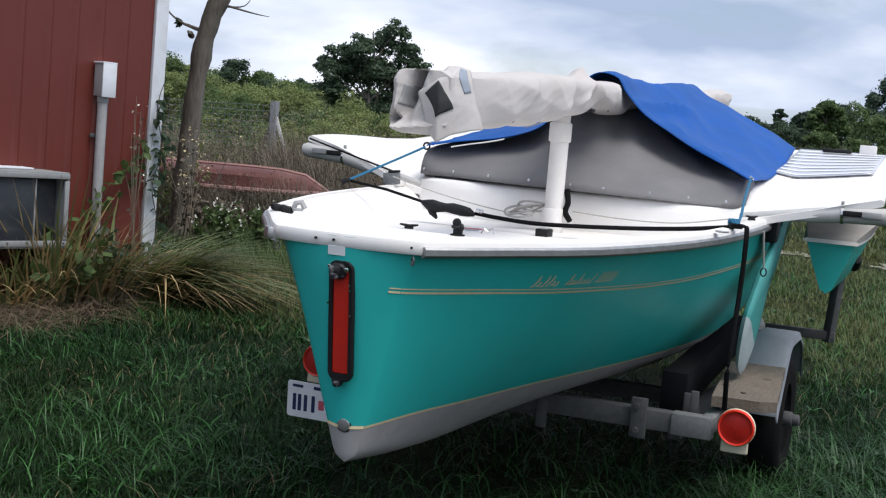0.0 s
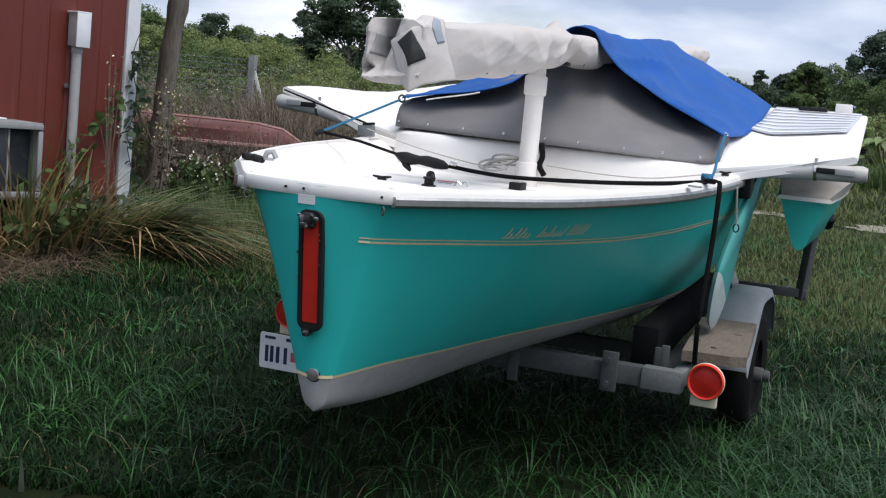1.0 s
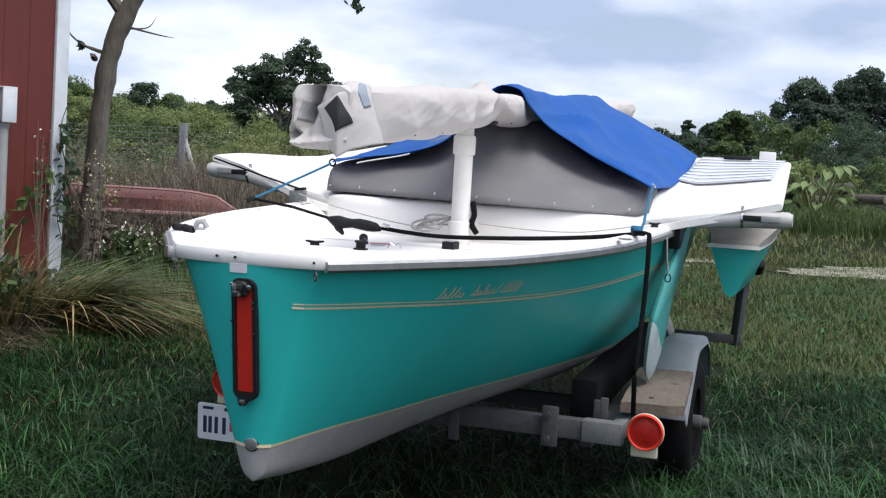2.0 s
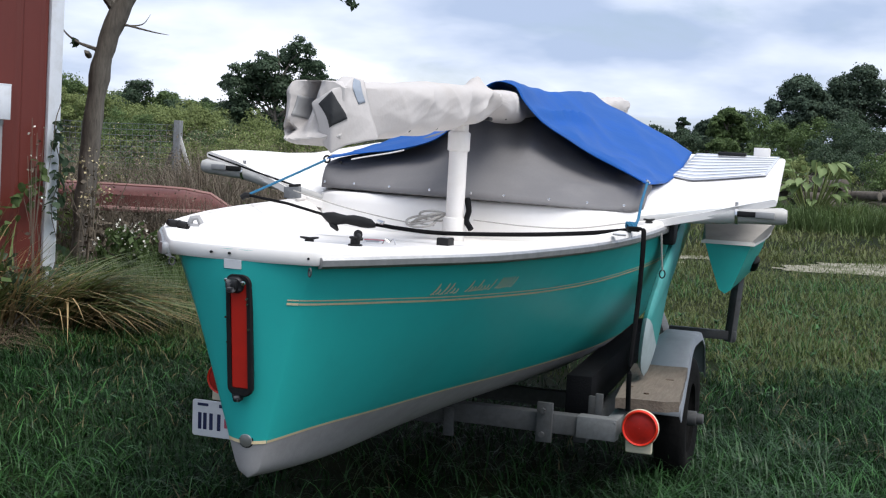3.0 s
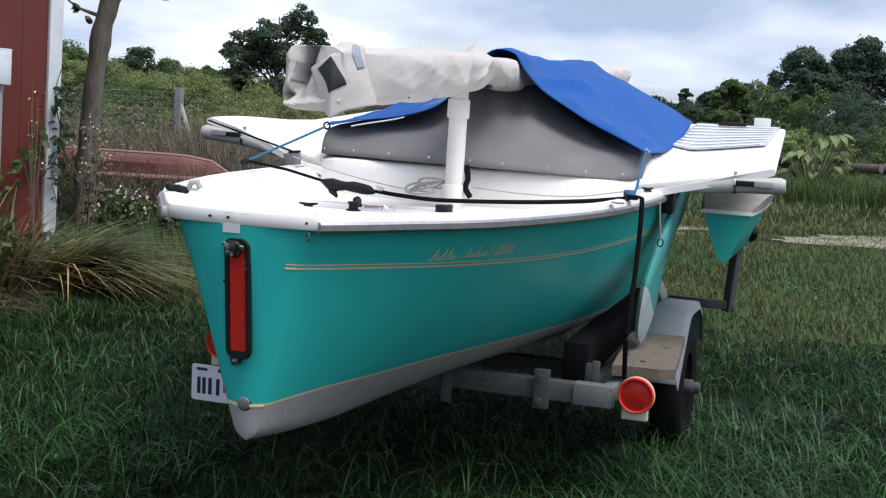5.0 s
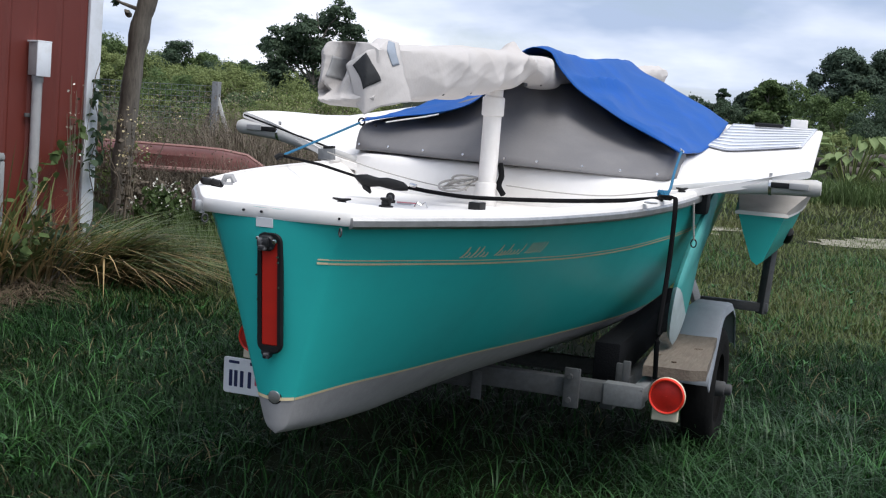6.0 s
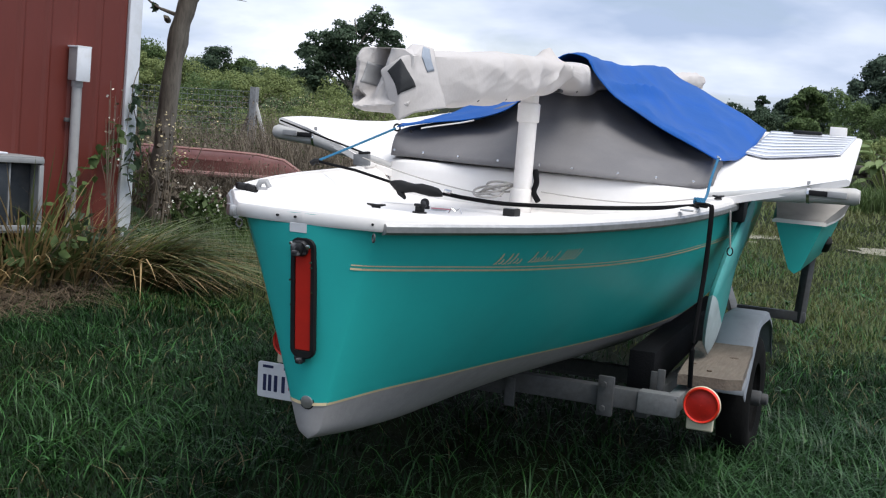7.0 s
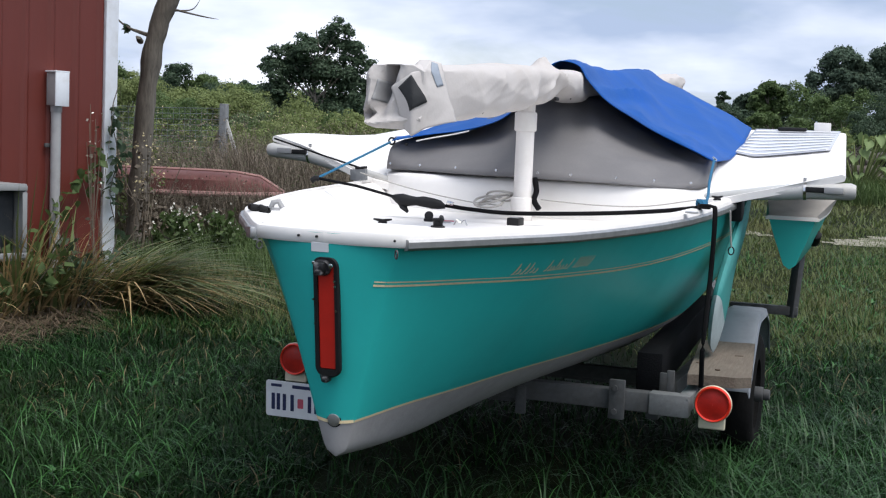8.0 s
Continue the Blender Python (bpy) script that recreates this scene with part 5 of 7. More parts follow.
def ground_z(x, y):
    """Flat under the boat, rising gently ahead, with hills far off."""
    d = (x - EYE.x) * AHEAD.x + (y - EYE.y) * AHEAD.y
    z = 0.05 * max(0, d - 8) if d < 70 else 3.1 + 0.012 * (d - 70)
    return z + 0.03 * noise.noise(Vector((x * 0.5, y * 0.5, 0))) * ease(4, 8, d)


bm = bmesh.new()
xs = sorted({-400, -250, -150, -100, 100, 150, 250, 400} | {k * 8 for k in range(-9, 10)} | {k * 0.75 for k in range(-20, 14)})
ys = sorted({-300, -100, -40, -20, 60, 80, 100, 140, 200, 300, 450, 700} | {k * 0.75 for k in range(-12, 60)})
rows = [[bm.verts.new((x, y, ground_z(x, y))) for x in xs] for y in ys]
for a, b in zip(rows, rows[1:]):
    for i in range(len(xs) - 1):
        bm.faces.new((a[i], a[i + 1], b[i + 1], b[i]))
tagged(part("ground", bm, SOIL), "green lawn with worn dry patches", "lawn", kind="structure")

bm = bmesh.new()
rings = []
for k in range(180):
    s = -6 + k * 0.1
    row = []
    for j in range(13):
        d = 15.4 + j * 0.08 + 0.35 * noise.noise(Vector((s * 0.7, j * 0.9, 3))) - 0.03 * s
        p = spot(d, s)
        row.append((p.x, p.y, ground_z(p.x, p.y) + 0.006 + 0.012 * math.sin(j / 12 * math.pi)))
    rings.append(row)
loft(bm, rings, closed=False)
bare = [f for f in bm.faces if noise.noise(f.calc_center_median() * 1.3) + 0.5 * noise.noise(f.calc_center_median() * 4.1) < 0.0]
bmesh.ops.delete(bm, geom=bare, context="FACES")
tagged(part("track", bm, GRAVEL), "pale gravel track crossing the lawn", "track", kind="structure")

CORNER, ALONG = Vector((-4.153, 4.856, 0)), Vector((0.306, 0.952, 0)).normalized()
OUT = Vector((ALONG.y, -ALONG.x, 0))
BARN = Matrix(((-ALONG.x, OUT.x, 0, CORNER.x), (-ALONG.y, OUT.y, 0, CORNER.y), (0, 0, 1, 0), (0, 0, 0, 1)))  # along the wall from its corner, out of it, up
bm = bmesh.new()
prof, s = [(0.0, 0.0)], 0.12
while s < 8:
    prof += [(s - 0.034, 0.0), (s - 0.012, 0.013), (s + 0.012, 0.013), (s + 0.034, 0.0)]
    s += 0.212
prof.append((8.1, 0.0))
wall = tagged(part("wall_barn", box(bmesh.new(), (8.1, 0.15, 4.2), BARN @ pose(4.05, -0.09, 2.1)), BARNRED), "red ribbed steel barn wall", "wall", kind="structure")
loft(bm, [[BARN @ Vector((a, b, z)) for a, b in prof] for z in (0.0, 1.4, 2.8, 4.2)], closed=False)
part("siding", bm, BARNRED, wall, "red ribbed steel siding", smooth=False)
bm = box(bmesh.new(), (0.11, 0.035, 4.2), BARN @ pose(0.04, 0.02, 2.1), 0.004)
box(bm, (0.02, 0.12, 4.2), BARN @ pose(-0.012, -0.03, 2.1), 0.004)
tagged(part("trim", bm, TRIMWHITE), "white metal corner trim on the barn", "trim", kind="structure")
bm = box(bmesh.new(), (0.15, 6.0, 4.2), BARN @ pose(0.09, -3.2, 2.1))
tagged(part("wall_barn_end", bm, BARNRED), "red barn end wall", "wall", kind="structure")
bm = box(bmesh.new(), (9.2, 7.2, 0.12), BARN @ pose(3.9, -3.0, 4.25, 6), 0.01)
tagged(part("roof", bm, GALV), "grey metal barn roof", "roof", kind="structure")

# switch box with its conduit
ebox = thing("electrical_box", "grey electrical box on a conduit fixed to the barn wall", "electrical box", BARN @ Vector((0.542, 0, 0.6)))
case = part("box_case", box(bmesh.new(), (0.1, 0.11, 0.235), BARN @ pose(0.542, 0.075, 1.655), 0.004), BOXGREY, ebox)
part("box_cover", box(bmesh.new(), (0.115, 0.012, 0.25), BARN @ pose(0.542, 0.136, 1.657), 0.003), TRIMWHITE, ebox, "pale hinged cover")
part("box_top", box(bmesh.new(), (0.12, 0.13, 0.012), BARN @ pose(0.542, 0.078, 1.778), 0.003), TRIMWHITE, ebox)
part("conduit", cyl(bmesh.new(), 0.036, 1.5, BARN @ pose(0.542, 0.07, 0.79), 20), BOXGREY, ebox, "grey plastic conduit")
part("conduit_coupling", cyl(bmesh.new(), 0.041, 0.05, BARN @ pose(0.542, 0.07, 1.515), 20, bevel=0.004), BOXGREY, ebox)
part("conduit_clip", box(bmesh.new(), (0.13, 0.02, 0.03), BARN @ pose(0.542, 0.03, 1.25), 0.004), GALV, ebox)

# air conditioner through the wall
ac = thing("air_conditioner", "weathered grey air conditioner built through the barn wall", "air conditioner", BARN @ Vector((1.35, 0.2, 0.52)))
S0, S1, Z0, Z1, O1 = 0.966, 1.766, 0.475, 0.98, 0.36
wA, hA, cA, zA = S1 - S0, Z1 - Z0, (S0 + S1) / 2, (Z0 + Z1) / 2
part("case_top", box(bmesh.new(), (wA, O1, 0.016), BARN @ pose(cA, O1 / 2, Z1), 0.004), ACGREY, ac)
part("case_bottom", box(bmesh.new(), (wA, O1, 0.016), BARN @ pose(cA, O1 / 2, Z0), 0.004), ACGREY, ac)
for s in (S0 + 0.008, S1 - 0.008):
    part("case_side", box(bmesh.new(), (0.016, O1, hA - 0.02), BARN @ pose(s, O1 / 2, zA), 0.003), ACGREY, ac)
part("frame_rail", box(bmesh.new(), (wA, 0.02, 0.035), BARN @ pose(cA, O1, Z1 - 0.02), 0.004), ACGREY, ac)
part("frame_rail", box(bmesh.new(), (wA, 0.02, 0.04), BARN @ pose(cA, O1, Z0 + 0.025), 0.004), ACGREY, ac)
part("frame_stile", box(bmesh.new(), (0.035, 0.02, hA - 0.1), BARN @ pose(S0 + 0.018, O1, zA), 0.004), ACGREY, ac)
part("frame_stile", box(bmesh.new(), (0.035, 0.02, hA - 0.1), BARN @ pose(S1 - 0.018, O1, zA), 0.004), ACGREY, ac)
part("coil", box(bmesh.new(), (wA - 0.26, 0.03, hA - 0.08), BARN @ pose(cA + 0.12, O1 - 0.04, zA), 0.002), GRILLE, ac, "dark dusty coil fins")
part("divider", box(bmesh.new(), (0.012, 0.03, hA - 0.08), BARN @ pose(S0 + 0.24, O1 - 0.035, zA), 0.002), ACGREY, ac)
part("top_flashing", box(bmesh.new(), (wA - 0.2, 0.16, 0.012), BARN @ pose(cA + 0.06, 0.09, Z1 + 0.016), 0.003), TRIMWHITE, ac)
part("inner_panel", box(bmesh.new(), (0.2, 0.02, hA - 0.1), BARN @ pose(S0 + 0.13, O1 - 0.12, zA), 0.002), GRILLE, ac)
for k in range(6):
    part("rivet", cyl(bmesh.new(), 0.006, 0.006, BARN @ pose(S0 + 0.03 + k * 0.14, O1 + 0.012, Z0 + 0.03, 90), 8), GALV, ac)


# ---- plants ----
RNG = np.random.RandomState(11)


def mesh_object(name, verts, faces, mat, label="", category="", kind="", parent=None, group=""):
    me = bpy.data.meshes.new(name)
    verts, faces = np.asarray(verts, np.float32), np.asarray(faces, np.int32)
    me.vertices.add(len(verts))
    me.vertices.foreach_set("co", verts.ravel())
    me.loops.add(faces.size)
    me.loops.foreach_set("vertex_index", faces.ravel())
    me.polygons.add(len(faces))
    me.polygons.foreach_set("loop_start", np.arange(0, faces.size, faces.shape[1]))
    me.polygons.foreach_set("loop_total", np.full(len(faces), faces.shape[1]))
    me.materials.append(mat)
    me.update()
    me.validate()
    ob = new(name, me)
    if parent is not None:
        ob.parent = parent
        if parent.parent is None:
            ob.matrix_parent_inverse = parent.matrix_basis.inverted()
        if label:
            ob["label"] = label
        return ob
    return tagged(ob, label, category, group, kind)


def blade_mesh(base, az, length, bend, width, seg=3, tilt=0.15):
    """Curved, tapered blades of grass: base (n, 3), the rest (n,)."""
    n = len(base)
    out = np.stack([np.cos(az), np.sin(az), 0 * az], 1)
    side = np.stack([-np.sin(az), np.cos(az), 0 * az], 1)
    verts = np.zeros((n, seg + 1, 2, 3))
    for k in range(seg + 1):
        s = k / seg
        h = length * (s - 0.55 * bend * s**2.2)
        r = length * (tilt * s + 0.75 * bend * s**2)
        c = base + out * r[:, None] + np.array([0, 0, 1]) * h[:, None]
        w = (width * (1 - s) ** 0.7 * 0.5 + 0.0004)[:, None]
        verts[:, k, 0], verts[:, k, 1] = c - side * w, c + side * w
    idx = np.arange(n)[:, None] * (seg + 1) * 2
    faces = np.concatenate([np.stack([idx[:, 0] + 2 * k, idx[:, 0] + 2 * k + 1, idx[:, 0] + 2 * k + 3, idx[:, 0] + 2 * k + 2], 1) for k in range(seg)])
    return verts.reshape(-1, 3), faces


def heights(p):
    return np.array([ground_z(x, y) for x, y in p])


def on_lawn(d0, d1, n, power, half=0.5, mid=0.02):
    """Scattered places over a fan of lawn, denser close by."""
    u = RNG.rand(n)
    d = (d0**power + u * (d1**power - d0**power)) ** (1 / power)
    s = d * (mid + (RNG.rand(n) - 0.5) * 2 * half)
    p = np.array(EYE)[None, :2] + d[:, None] * np.array(AHEAD)[None, :2] + s[:, None] * np.array(SIDE)[None, :2]
    return p, d, s


def patchy(p, scale, seed):
    return np.array([noise.noise(Vector((x * scale, y * scale, seed))) for x, y in p])


def clear(p):
    """Keep off the track, the barn's inside and the wheels."""
    rel = p - np.array(CORNER)[None, :2]
    out = rel @ np.array(OUT)[:2]
    along = -(rel @ np.array(ALONG)[:2])
    d = (p - np.array(EYE)[:2]) @ np.array(AHEAD)[:2]
    s = (p - np.array(EYE)[:2]) @ np.array(SIDE)[:2]
    on_track = (np.abs(d + 0.03 * s - 15.9) < 0.55) & (RNG.rand(len(p)) < 0.05 + 0.55 * (patchy(p, 1.1, 12.0) > 0.05))
    # most blades are left out under the boat, so dark soil deepens its shade
    shade = (np.abs(p[:, 0]) < 0.72) & (p[:, 1] > 0.5) & (p[:, 1] < 6.2) & (RNG.rand(len(p)) < 0.85)
    return ~((out < 0.02) & (along > -0.1)) & ~on_track & ~shade


for name, d0, d1, n, power, hmin, hmax, w, seg in (("lawn_near", 3.9, 8.7, 150000, 1.0, 0.035, 0.12, 0.0055, 3), ("lawn_middle", 8.2, 17.0, 120000, 0.8, 0.04, 0.11, 0.008, 2), ("lawn_far", 16.0, 40.0, 40000, 0.7, 0.08, 0.2, 0.02, 2)):
    p, d, s = on_lawn(d0, d1, n, power)
    keep = clear(p)
    p, d, s = p[keep], d[keep], s[keep]
    tall = patchy(p, 0.9, 1.0) * 0.5 + patchy(p, 3.1, 4.0) * 0.5
    length = (hmin + (hmax - hmin) * RNG.rand(len(p)) ** 1.4) * (1.0 + 0.9 * tall)
    base = np.concatenate([p, (heights(p) - 0.004)[:, None]], 1)
    az = RNG.rand(len(p)) * 6.283
    v, f = blade_mesh(base, az, length, 0.25 + 0.75 * RNG.rand(len(p)), w * (0.6 + 0.8 * RNG.rand(len(p))), seg, 0.25)
    mesh_object("grass", v, f, GRASS if seg == 3 else LAWNDRY, "short green lawn grass with taller tufts", "grass", "stuff")
p, d, s = on_lawn(3.9, 14.0, 42000, 0.9)
keep = clear(p) & (patchy(p, 1.3, 5.0) + 0.35 * RNG.randn(len(p)) > 0.0)
p, d = p[keep], d[keep]
v, f = blade_mesh(np.concatenate([p, heights(p)[:, None]], 1), RNG.rand(len(p)) * 6.283, 0.08 + 0.13 * RNG.rand(len(p)) ** 1.5, 0.5 + 0.7 * RNG.rand(len(p)), 0.0035 + 0.004 * RNG.rand(len(p)), 4, 0.3)
mesh_object("grass", v, f, BLADE, "longer arching bright blades in the lawn", "grass", "stuff")
p, d, s = on_lawn(3.9, 6.4, 7500, 1.0, 0.2, 0.16)
keep = clear(p) & (patchy(p, 2.1, 6.0) + 0.3 * RNG.randn(len(p)) > -0.15)
p = p[keep]
v, f = blade_mesh(np.concatenate([p, heights(p)[:, None]], 1), RNG.rand(len(p)) * 6.283, 0.1 + 0.15 * RNG.rand(len(p)) ** 1.3, 0.5 + 0.7 * RNG.rand(len(p)), 0.0045 + 0.004 * RNG.rand(len(p)), 4, 0.3)
mesh_object("grass", v, f, LONGBLADE, "long bright grass beside the trailer", "grass", "stuff")
p, d, s = on_lawn(4.0, 20, 8000, 0.8)
keep = clear(p) & (patchy(p, 0.6, 9.0) > 0.05)
p = p[keep]
v, f = blade_mesh(np.concatenate([p, heights(p)[:, None]], 1), RNG.rand(len(p)) * 6.283, 0.05 + 0.1 * RNG.rand(len(p)), 0.5 + 0.5 * RNG.rand(len(p)), 0.005 + 0.004 * RNG.rand(len(p)), 2, 0.5)
mesh_object("dry_grass", v, f, LAWNSTRAW, "dry straw-coloured blades in the lawn", "grass", "stuff")

# the lawn goes on behind and beside, where the grass is seen only from above
n = 60000
p = np.array(EYE)[None, :2] + (RNG.rand(n, 2) - 0.5) * np.array([26.0, 26.0])
d = (p - np.array(EYE)[:2]) @ np.array(AHEAD)[:2]
s = (p - np.array(EYE)[:2]) @ np.array(SIDE)[:2]
p = p[clear(p) & ((d < 3.9) | (np.abs(s - 0.02 * d) > 0.5 * d))]
n = len(p)
v, f = blade_mesh(np.concatenate([p, (heights(p) - 0.004)[:, None]], 1), RNG.rand(n) * 6.283, 0.06 + 0.1 * RNG.rand(n), 0.4 + 0.8 * RNG.rand(n), 0.012 + 0.01 * RNG.rand(n), 2, 0.3)
mesh_object("grass", v, f, GRASS, "short green lawn grass around the yard", "grass", "stuff")

# broad-leaved weeds dotted in the lawn
p, d, s = on_lawn(4.2, 12, 150, 0.9)
p = p[clear(p)]
base, az = [], []
for x, y in p:
    for k in range(7):
        base.append((x, y, ground_z(x, y) + 0.03 + 0.02 * RNG.rand()))
        az.append(RNG.rand() * 6.283)
base, az = np.array(base), np.array(az)
v, f = blade_mesh(base, az, 0.03 + 0.04 * RNG.rand(len(base)), 0.9 + 0.2 * RNG.rand(len(base)), 0.016 + 0.012 * RNG.rand(len(base)), 3, 0.4)
mesh_object("lawn_weeds", v, f, BLADE, "low broad-leaved weeds in the lawn", "weeds", "stuff")


def clump(name, c, n, r, lmin, lmax, bend, width, mat, label, category, az=None, seg=6, tilt=0.25, parent=None):
    """A tussock of long blades round a place."""
    a = RNG.rand(n) * 6.283
    q = r * np.sqrt(RNG.rand(n))
    base = np.stack([c[0] + q * np.cos(a), c[1] + q * np.sin(a), np.zeros(n)], 1)
    base[:, 2] = heights(base[:, :2]) - 0.01
    lean = a + RNG.randn(n) * 0.6 if az is None else az + RNG.randn(n) * 0.5
    length = lmin + (lmax - lmin) * RNG.rand(n)
    v, f = blade_mesh(base, lean, length, bend[0] + (bend[1] - bend[0]) * RNG.rand(n), width * (0.6 + 0.7 * RNG.rand(n)), seg, tilt)
    return mesh_object(name, v, f, mat, label, category, parent=parent)


def tussock(d, s, n, r, lmin, lmax, az=None, straw=0.35, bend=(0.5, 1.25), tilt=0.25):
    c = spot(d, s)
    t = thing("grass_tussock", "arching tussock of long green and straw-coloured grass beside the barn", "ornamental grass", (c.x, c.y, ground_z(c.x, c.y)), group="grass tussocks by the barn")
    clump("green_blade_tuft", c, int(n * (1 - straw)), r, lmin, lmax, bend, 0.028, REED, "", "", az, parent=t, tilt=tilt)
    clump("dry_blade_tuft", c, int(n * straw), r * 1.1, lmin * 0.7, lmax * 0.95, (bend[0] + 0.15, bend[1] + 0.2), 0.02, STRAW, "dead straw-coloured blades", "", az, parent=t, tilt=tilt)


RIGHTWARD = math.atan2(SIDE.y, SIDE.x) + 0.05
tussock(9.1, -2.5, 260, 0.2, 0.6, 1.0, RIGHTWARD, 0.35, (0.7, 1.2), 0.35)
tussock(9.0, -2.35, 240, 0.2, 0.5, 0.95, RIGHTWARD - 0.1, 0.55, (1.0, 1.5), 0.45)
tussock(9.15, -2.7, 130, 0.25, 0.55, 1.0, RIGHTWARD + 0.5, 0.4, (0.6, 1.2))
tussock(8.9, -2.9, 190, 0.3, 0.4, 0.95, RIGHTWARD, 0.55, (0.4, 1.2), 0.4)
tussock(8.6, -3.12, 220, 0.26, 0.4, 0.95, None, 0.5, (0.2, 1.0))
tussock(8.35, -3.27, 190, 0.3, 0.25, 0.7, None, 0.6, (0.2, 1.0))
tussock(8.05, -3.45, 110, 0.3, 0.2, 0.5, None, 0.6, (0.3, 1.1))
tussock(8.5, -3.05, 130, 0.2, 0.7, 1.2, None, 0.8, (0.05, 0.5), 0.12)
tussock(8.75, -2.8, 90, 0.18, 0.6, 1.05, None, 0.7, (0.1, 0.7), 0.15)
# dead thatch lying at their feet
n = 3200
dd, ss = 7.3 + 1.5 * RNG.rand(n) ** 0.8, -4.1 + 1.5 * RNG.rand(n)
p = np.array(EYE)[None, :2] + dd[:, None] * np.array(AHEAD)[None, :2] + ss[:, None] * np.array(SIDE)[None, :2]
p = p[clear(p) & (patchy(p, 1.4, 7.0) > -0.25)]
n = len(p)
v, f = blade_mesh(np.concatenate([p, heights(p)[:, None]], 1), RNG.rand(n) * 6.283, 0.12 + 0.22 * RNG.rand(n), 1.1 + 0.5 * RNG.rand(n), 0.006 + 0.004 * RNG.rand(n), 3, 0.7)
mesh_object("thatch", v, f, THATCH, "brown dead thatch at the tussocks' feet", "dry grass", "stuff")


def leaf_mesh(centres, size, flatness=0.0, aspect=1.6):
    """Small leaves, turned at random, as bent diamonds of two triangles' width."""
    n = len(centres)
    a = RNG.randn(n, 3)
    a[:, 2] *= 1 - flatness
    a /= np.linalg.norm(a, axis=1, keepdims=True)
    b = np.cross(a, RNG.randn(n, 3))
    b /= np.linalg.norm(b, axis=1, keepdims=True)
    size = np.asarray(size).reshape(-1, 1) * np.ones((n, 1))
    v = np.stack([centres - a * size * aspect / 2, centres - b * size / 2 + a * size * 0.1, centres + a * size * aspect / 2, centres + b * size / 2 + a * size * 0.1], 1)
    f = np.arange(4 * n).reshape(n, 4)
    return v.reshape(-1, 3), f


def crown_points(blobs, n, hollow=0.55):
    """Points in the outer parts of many small blobs, so that the outline is uneven and full of gaps."""
    vol = np.array([b[3] * b[4] * b[5] for b in blobs]) ** 0.75
    which = RNG.choice(len(blobs), n, p=vol / vol.sum())
    b = np.array(blobs)[which]
    d = RNG.randn(n, 3)
    d /= np.linalg.norm(d, axis=1, keepdims=True)
    r = hollow * 0.5 + 0.75 * np.abs(RNG.randn(n)) ** 0.8
    return b[:, :3] + d * np.minimum(r, 2.1)[:, None] * b[:, 3:6] * 0.8


def clump_leaves(blobs, n, size, loose=0.4):
    """Leaves over the outside of many clumps (x, y, z and three half widths), each lying roughly along its clump's skin."""
    b = np.array(blobs, float)
    area = (b[:, 3] * b[:, 5]) ** 0.9
    which = RNG.choice(len(b), n, p=area / area.sum())
    b = b[which]
    d = RNG.randn(n, 3)
    d[:, 2] = np.where(RNG.rand(n) < 0.6, np.abs(d[:, 2]), d[:, 2])
    d /= np.linalg.norm(d, axis=1, keepdims=True)
    r = 0.72 + 0.38 * RNG.rand(n) + 0.6 * (RNG.rand(n) < 0.16) * RNG.rand(n)
    pos = b[:, :3] + d * r[:, None] * b[:, 3:6]
    nrm = d / b[:, 3:6]
    nrm /= np.linalg.norm(nrm, axis=1, keepdims=True)
    nrm += loose * RNG.randn(n, 3)
    u = np.cross(nrm, RNG.randn(n, 3))
    u /= np.linalg.norm(u, axis=1, keepdims=True)
    w = np.cross(nrm, u)
    w /= np.linalg.norm(w, axis=1, keepdims=True)
    k = (size * (0.6 + 0.8 * RNG.rand(n)))[:, None]
    v = np.stack([pos - u * k * 0.75, pos - w * k * 0.5 + u * k * 0.1, pos + u * k * 0.75, pos + w * k * 0.5 + u * k * 0.1], 1)
    return v.reshape(-1, 3), np.arange(4 * n).reshape(n, 4)


def lumps(x, y, z, r, n=6, flat=0.8):
    """A clump broken into smaller lumps over its outside."""
    out = [(x, y, z, 0.72 * r, 0.72 * r, 0.72 * r * flat)]
    for _ in range(n):
        d = Vector((RNG.randn(), RNG.randn(), RNG.randn() + 0.3)).normalized() * r * RNG.uniform(0.55, 0.95)
        k = r * RNG.uniform(0.28, 0.5)
        out.append((x + d.x, y + d.y, z + d.z * flat, k, k, k * flat))
    return out


def crown_tree(d, s, clumps, scale, trunk_r, leaves, size, mat, label, mirror=1, group="", first=0.2):
    """A tree whose crown is given as clumps: offset to the side, height and half width."""
    c = spot(d, s)
    z = ground_z(c.x, c.y) - 0.05
    t = thing("tree", label, "tree", (c.x, c.y, z), group)
    top = max(h for _, h, _ in clumps) * scale
    trunk = [Vector((c.x, c.y, z + top * k / 6)) + SIDE * (0.02 * top * math.sin(k * 1.7)) for k in range(7)]
    bm = tube(bmesh.new(), trunk, [trunk_r * (1.15 - 1.0 * k / 6) for k in range(7)], 8)
    bl = []
    for ds, h, r in clumps:
        q = spot(d + RNG.uniform(-0.9, 0.9) * r * scale, s + mirror * ds * scale)
        e = Vector((q.x, q.y, z + h * scale))
        src = trunk[min(5, max(1, int(6 * max(first, h * scale / top - 0.25))))]
        tube(bm, [src, src.lerp(e, 0.55) + Vector((0, 0, 0.05 * top)), e], [trunk_r * 0.4, trunk_r * 0.22, trunk_r * 0.06], 5)
        bl += lumps(e.x, e.y, e.z, 1.25 * r * scale, 9)
    part("trunk", bm, BARK, t)
    v, f = clump_leaves(bl, leaves, size)
    mesh_object("crown", v, f, mat, parent=t)


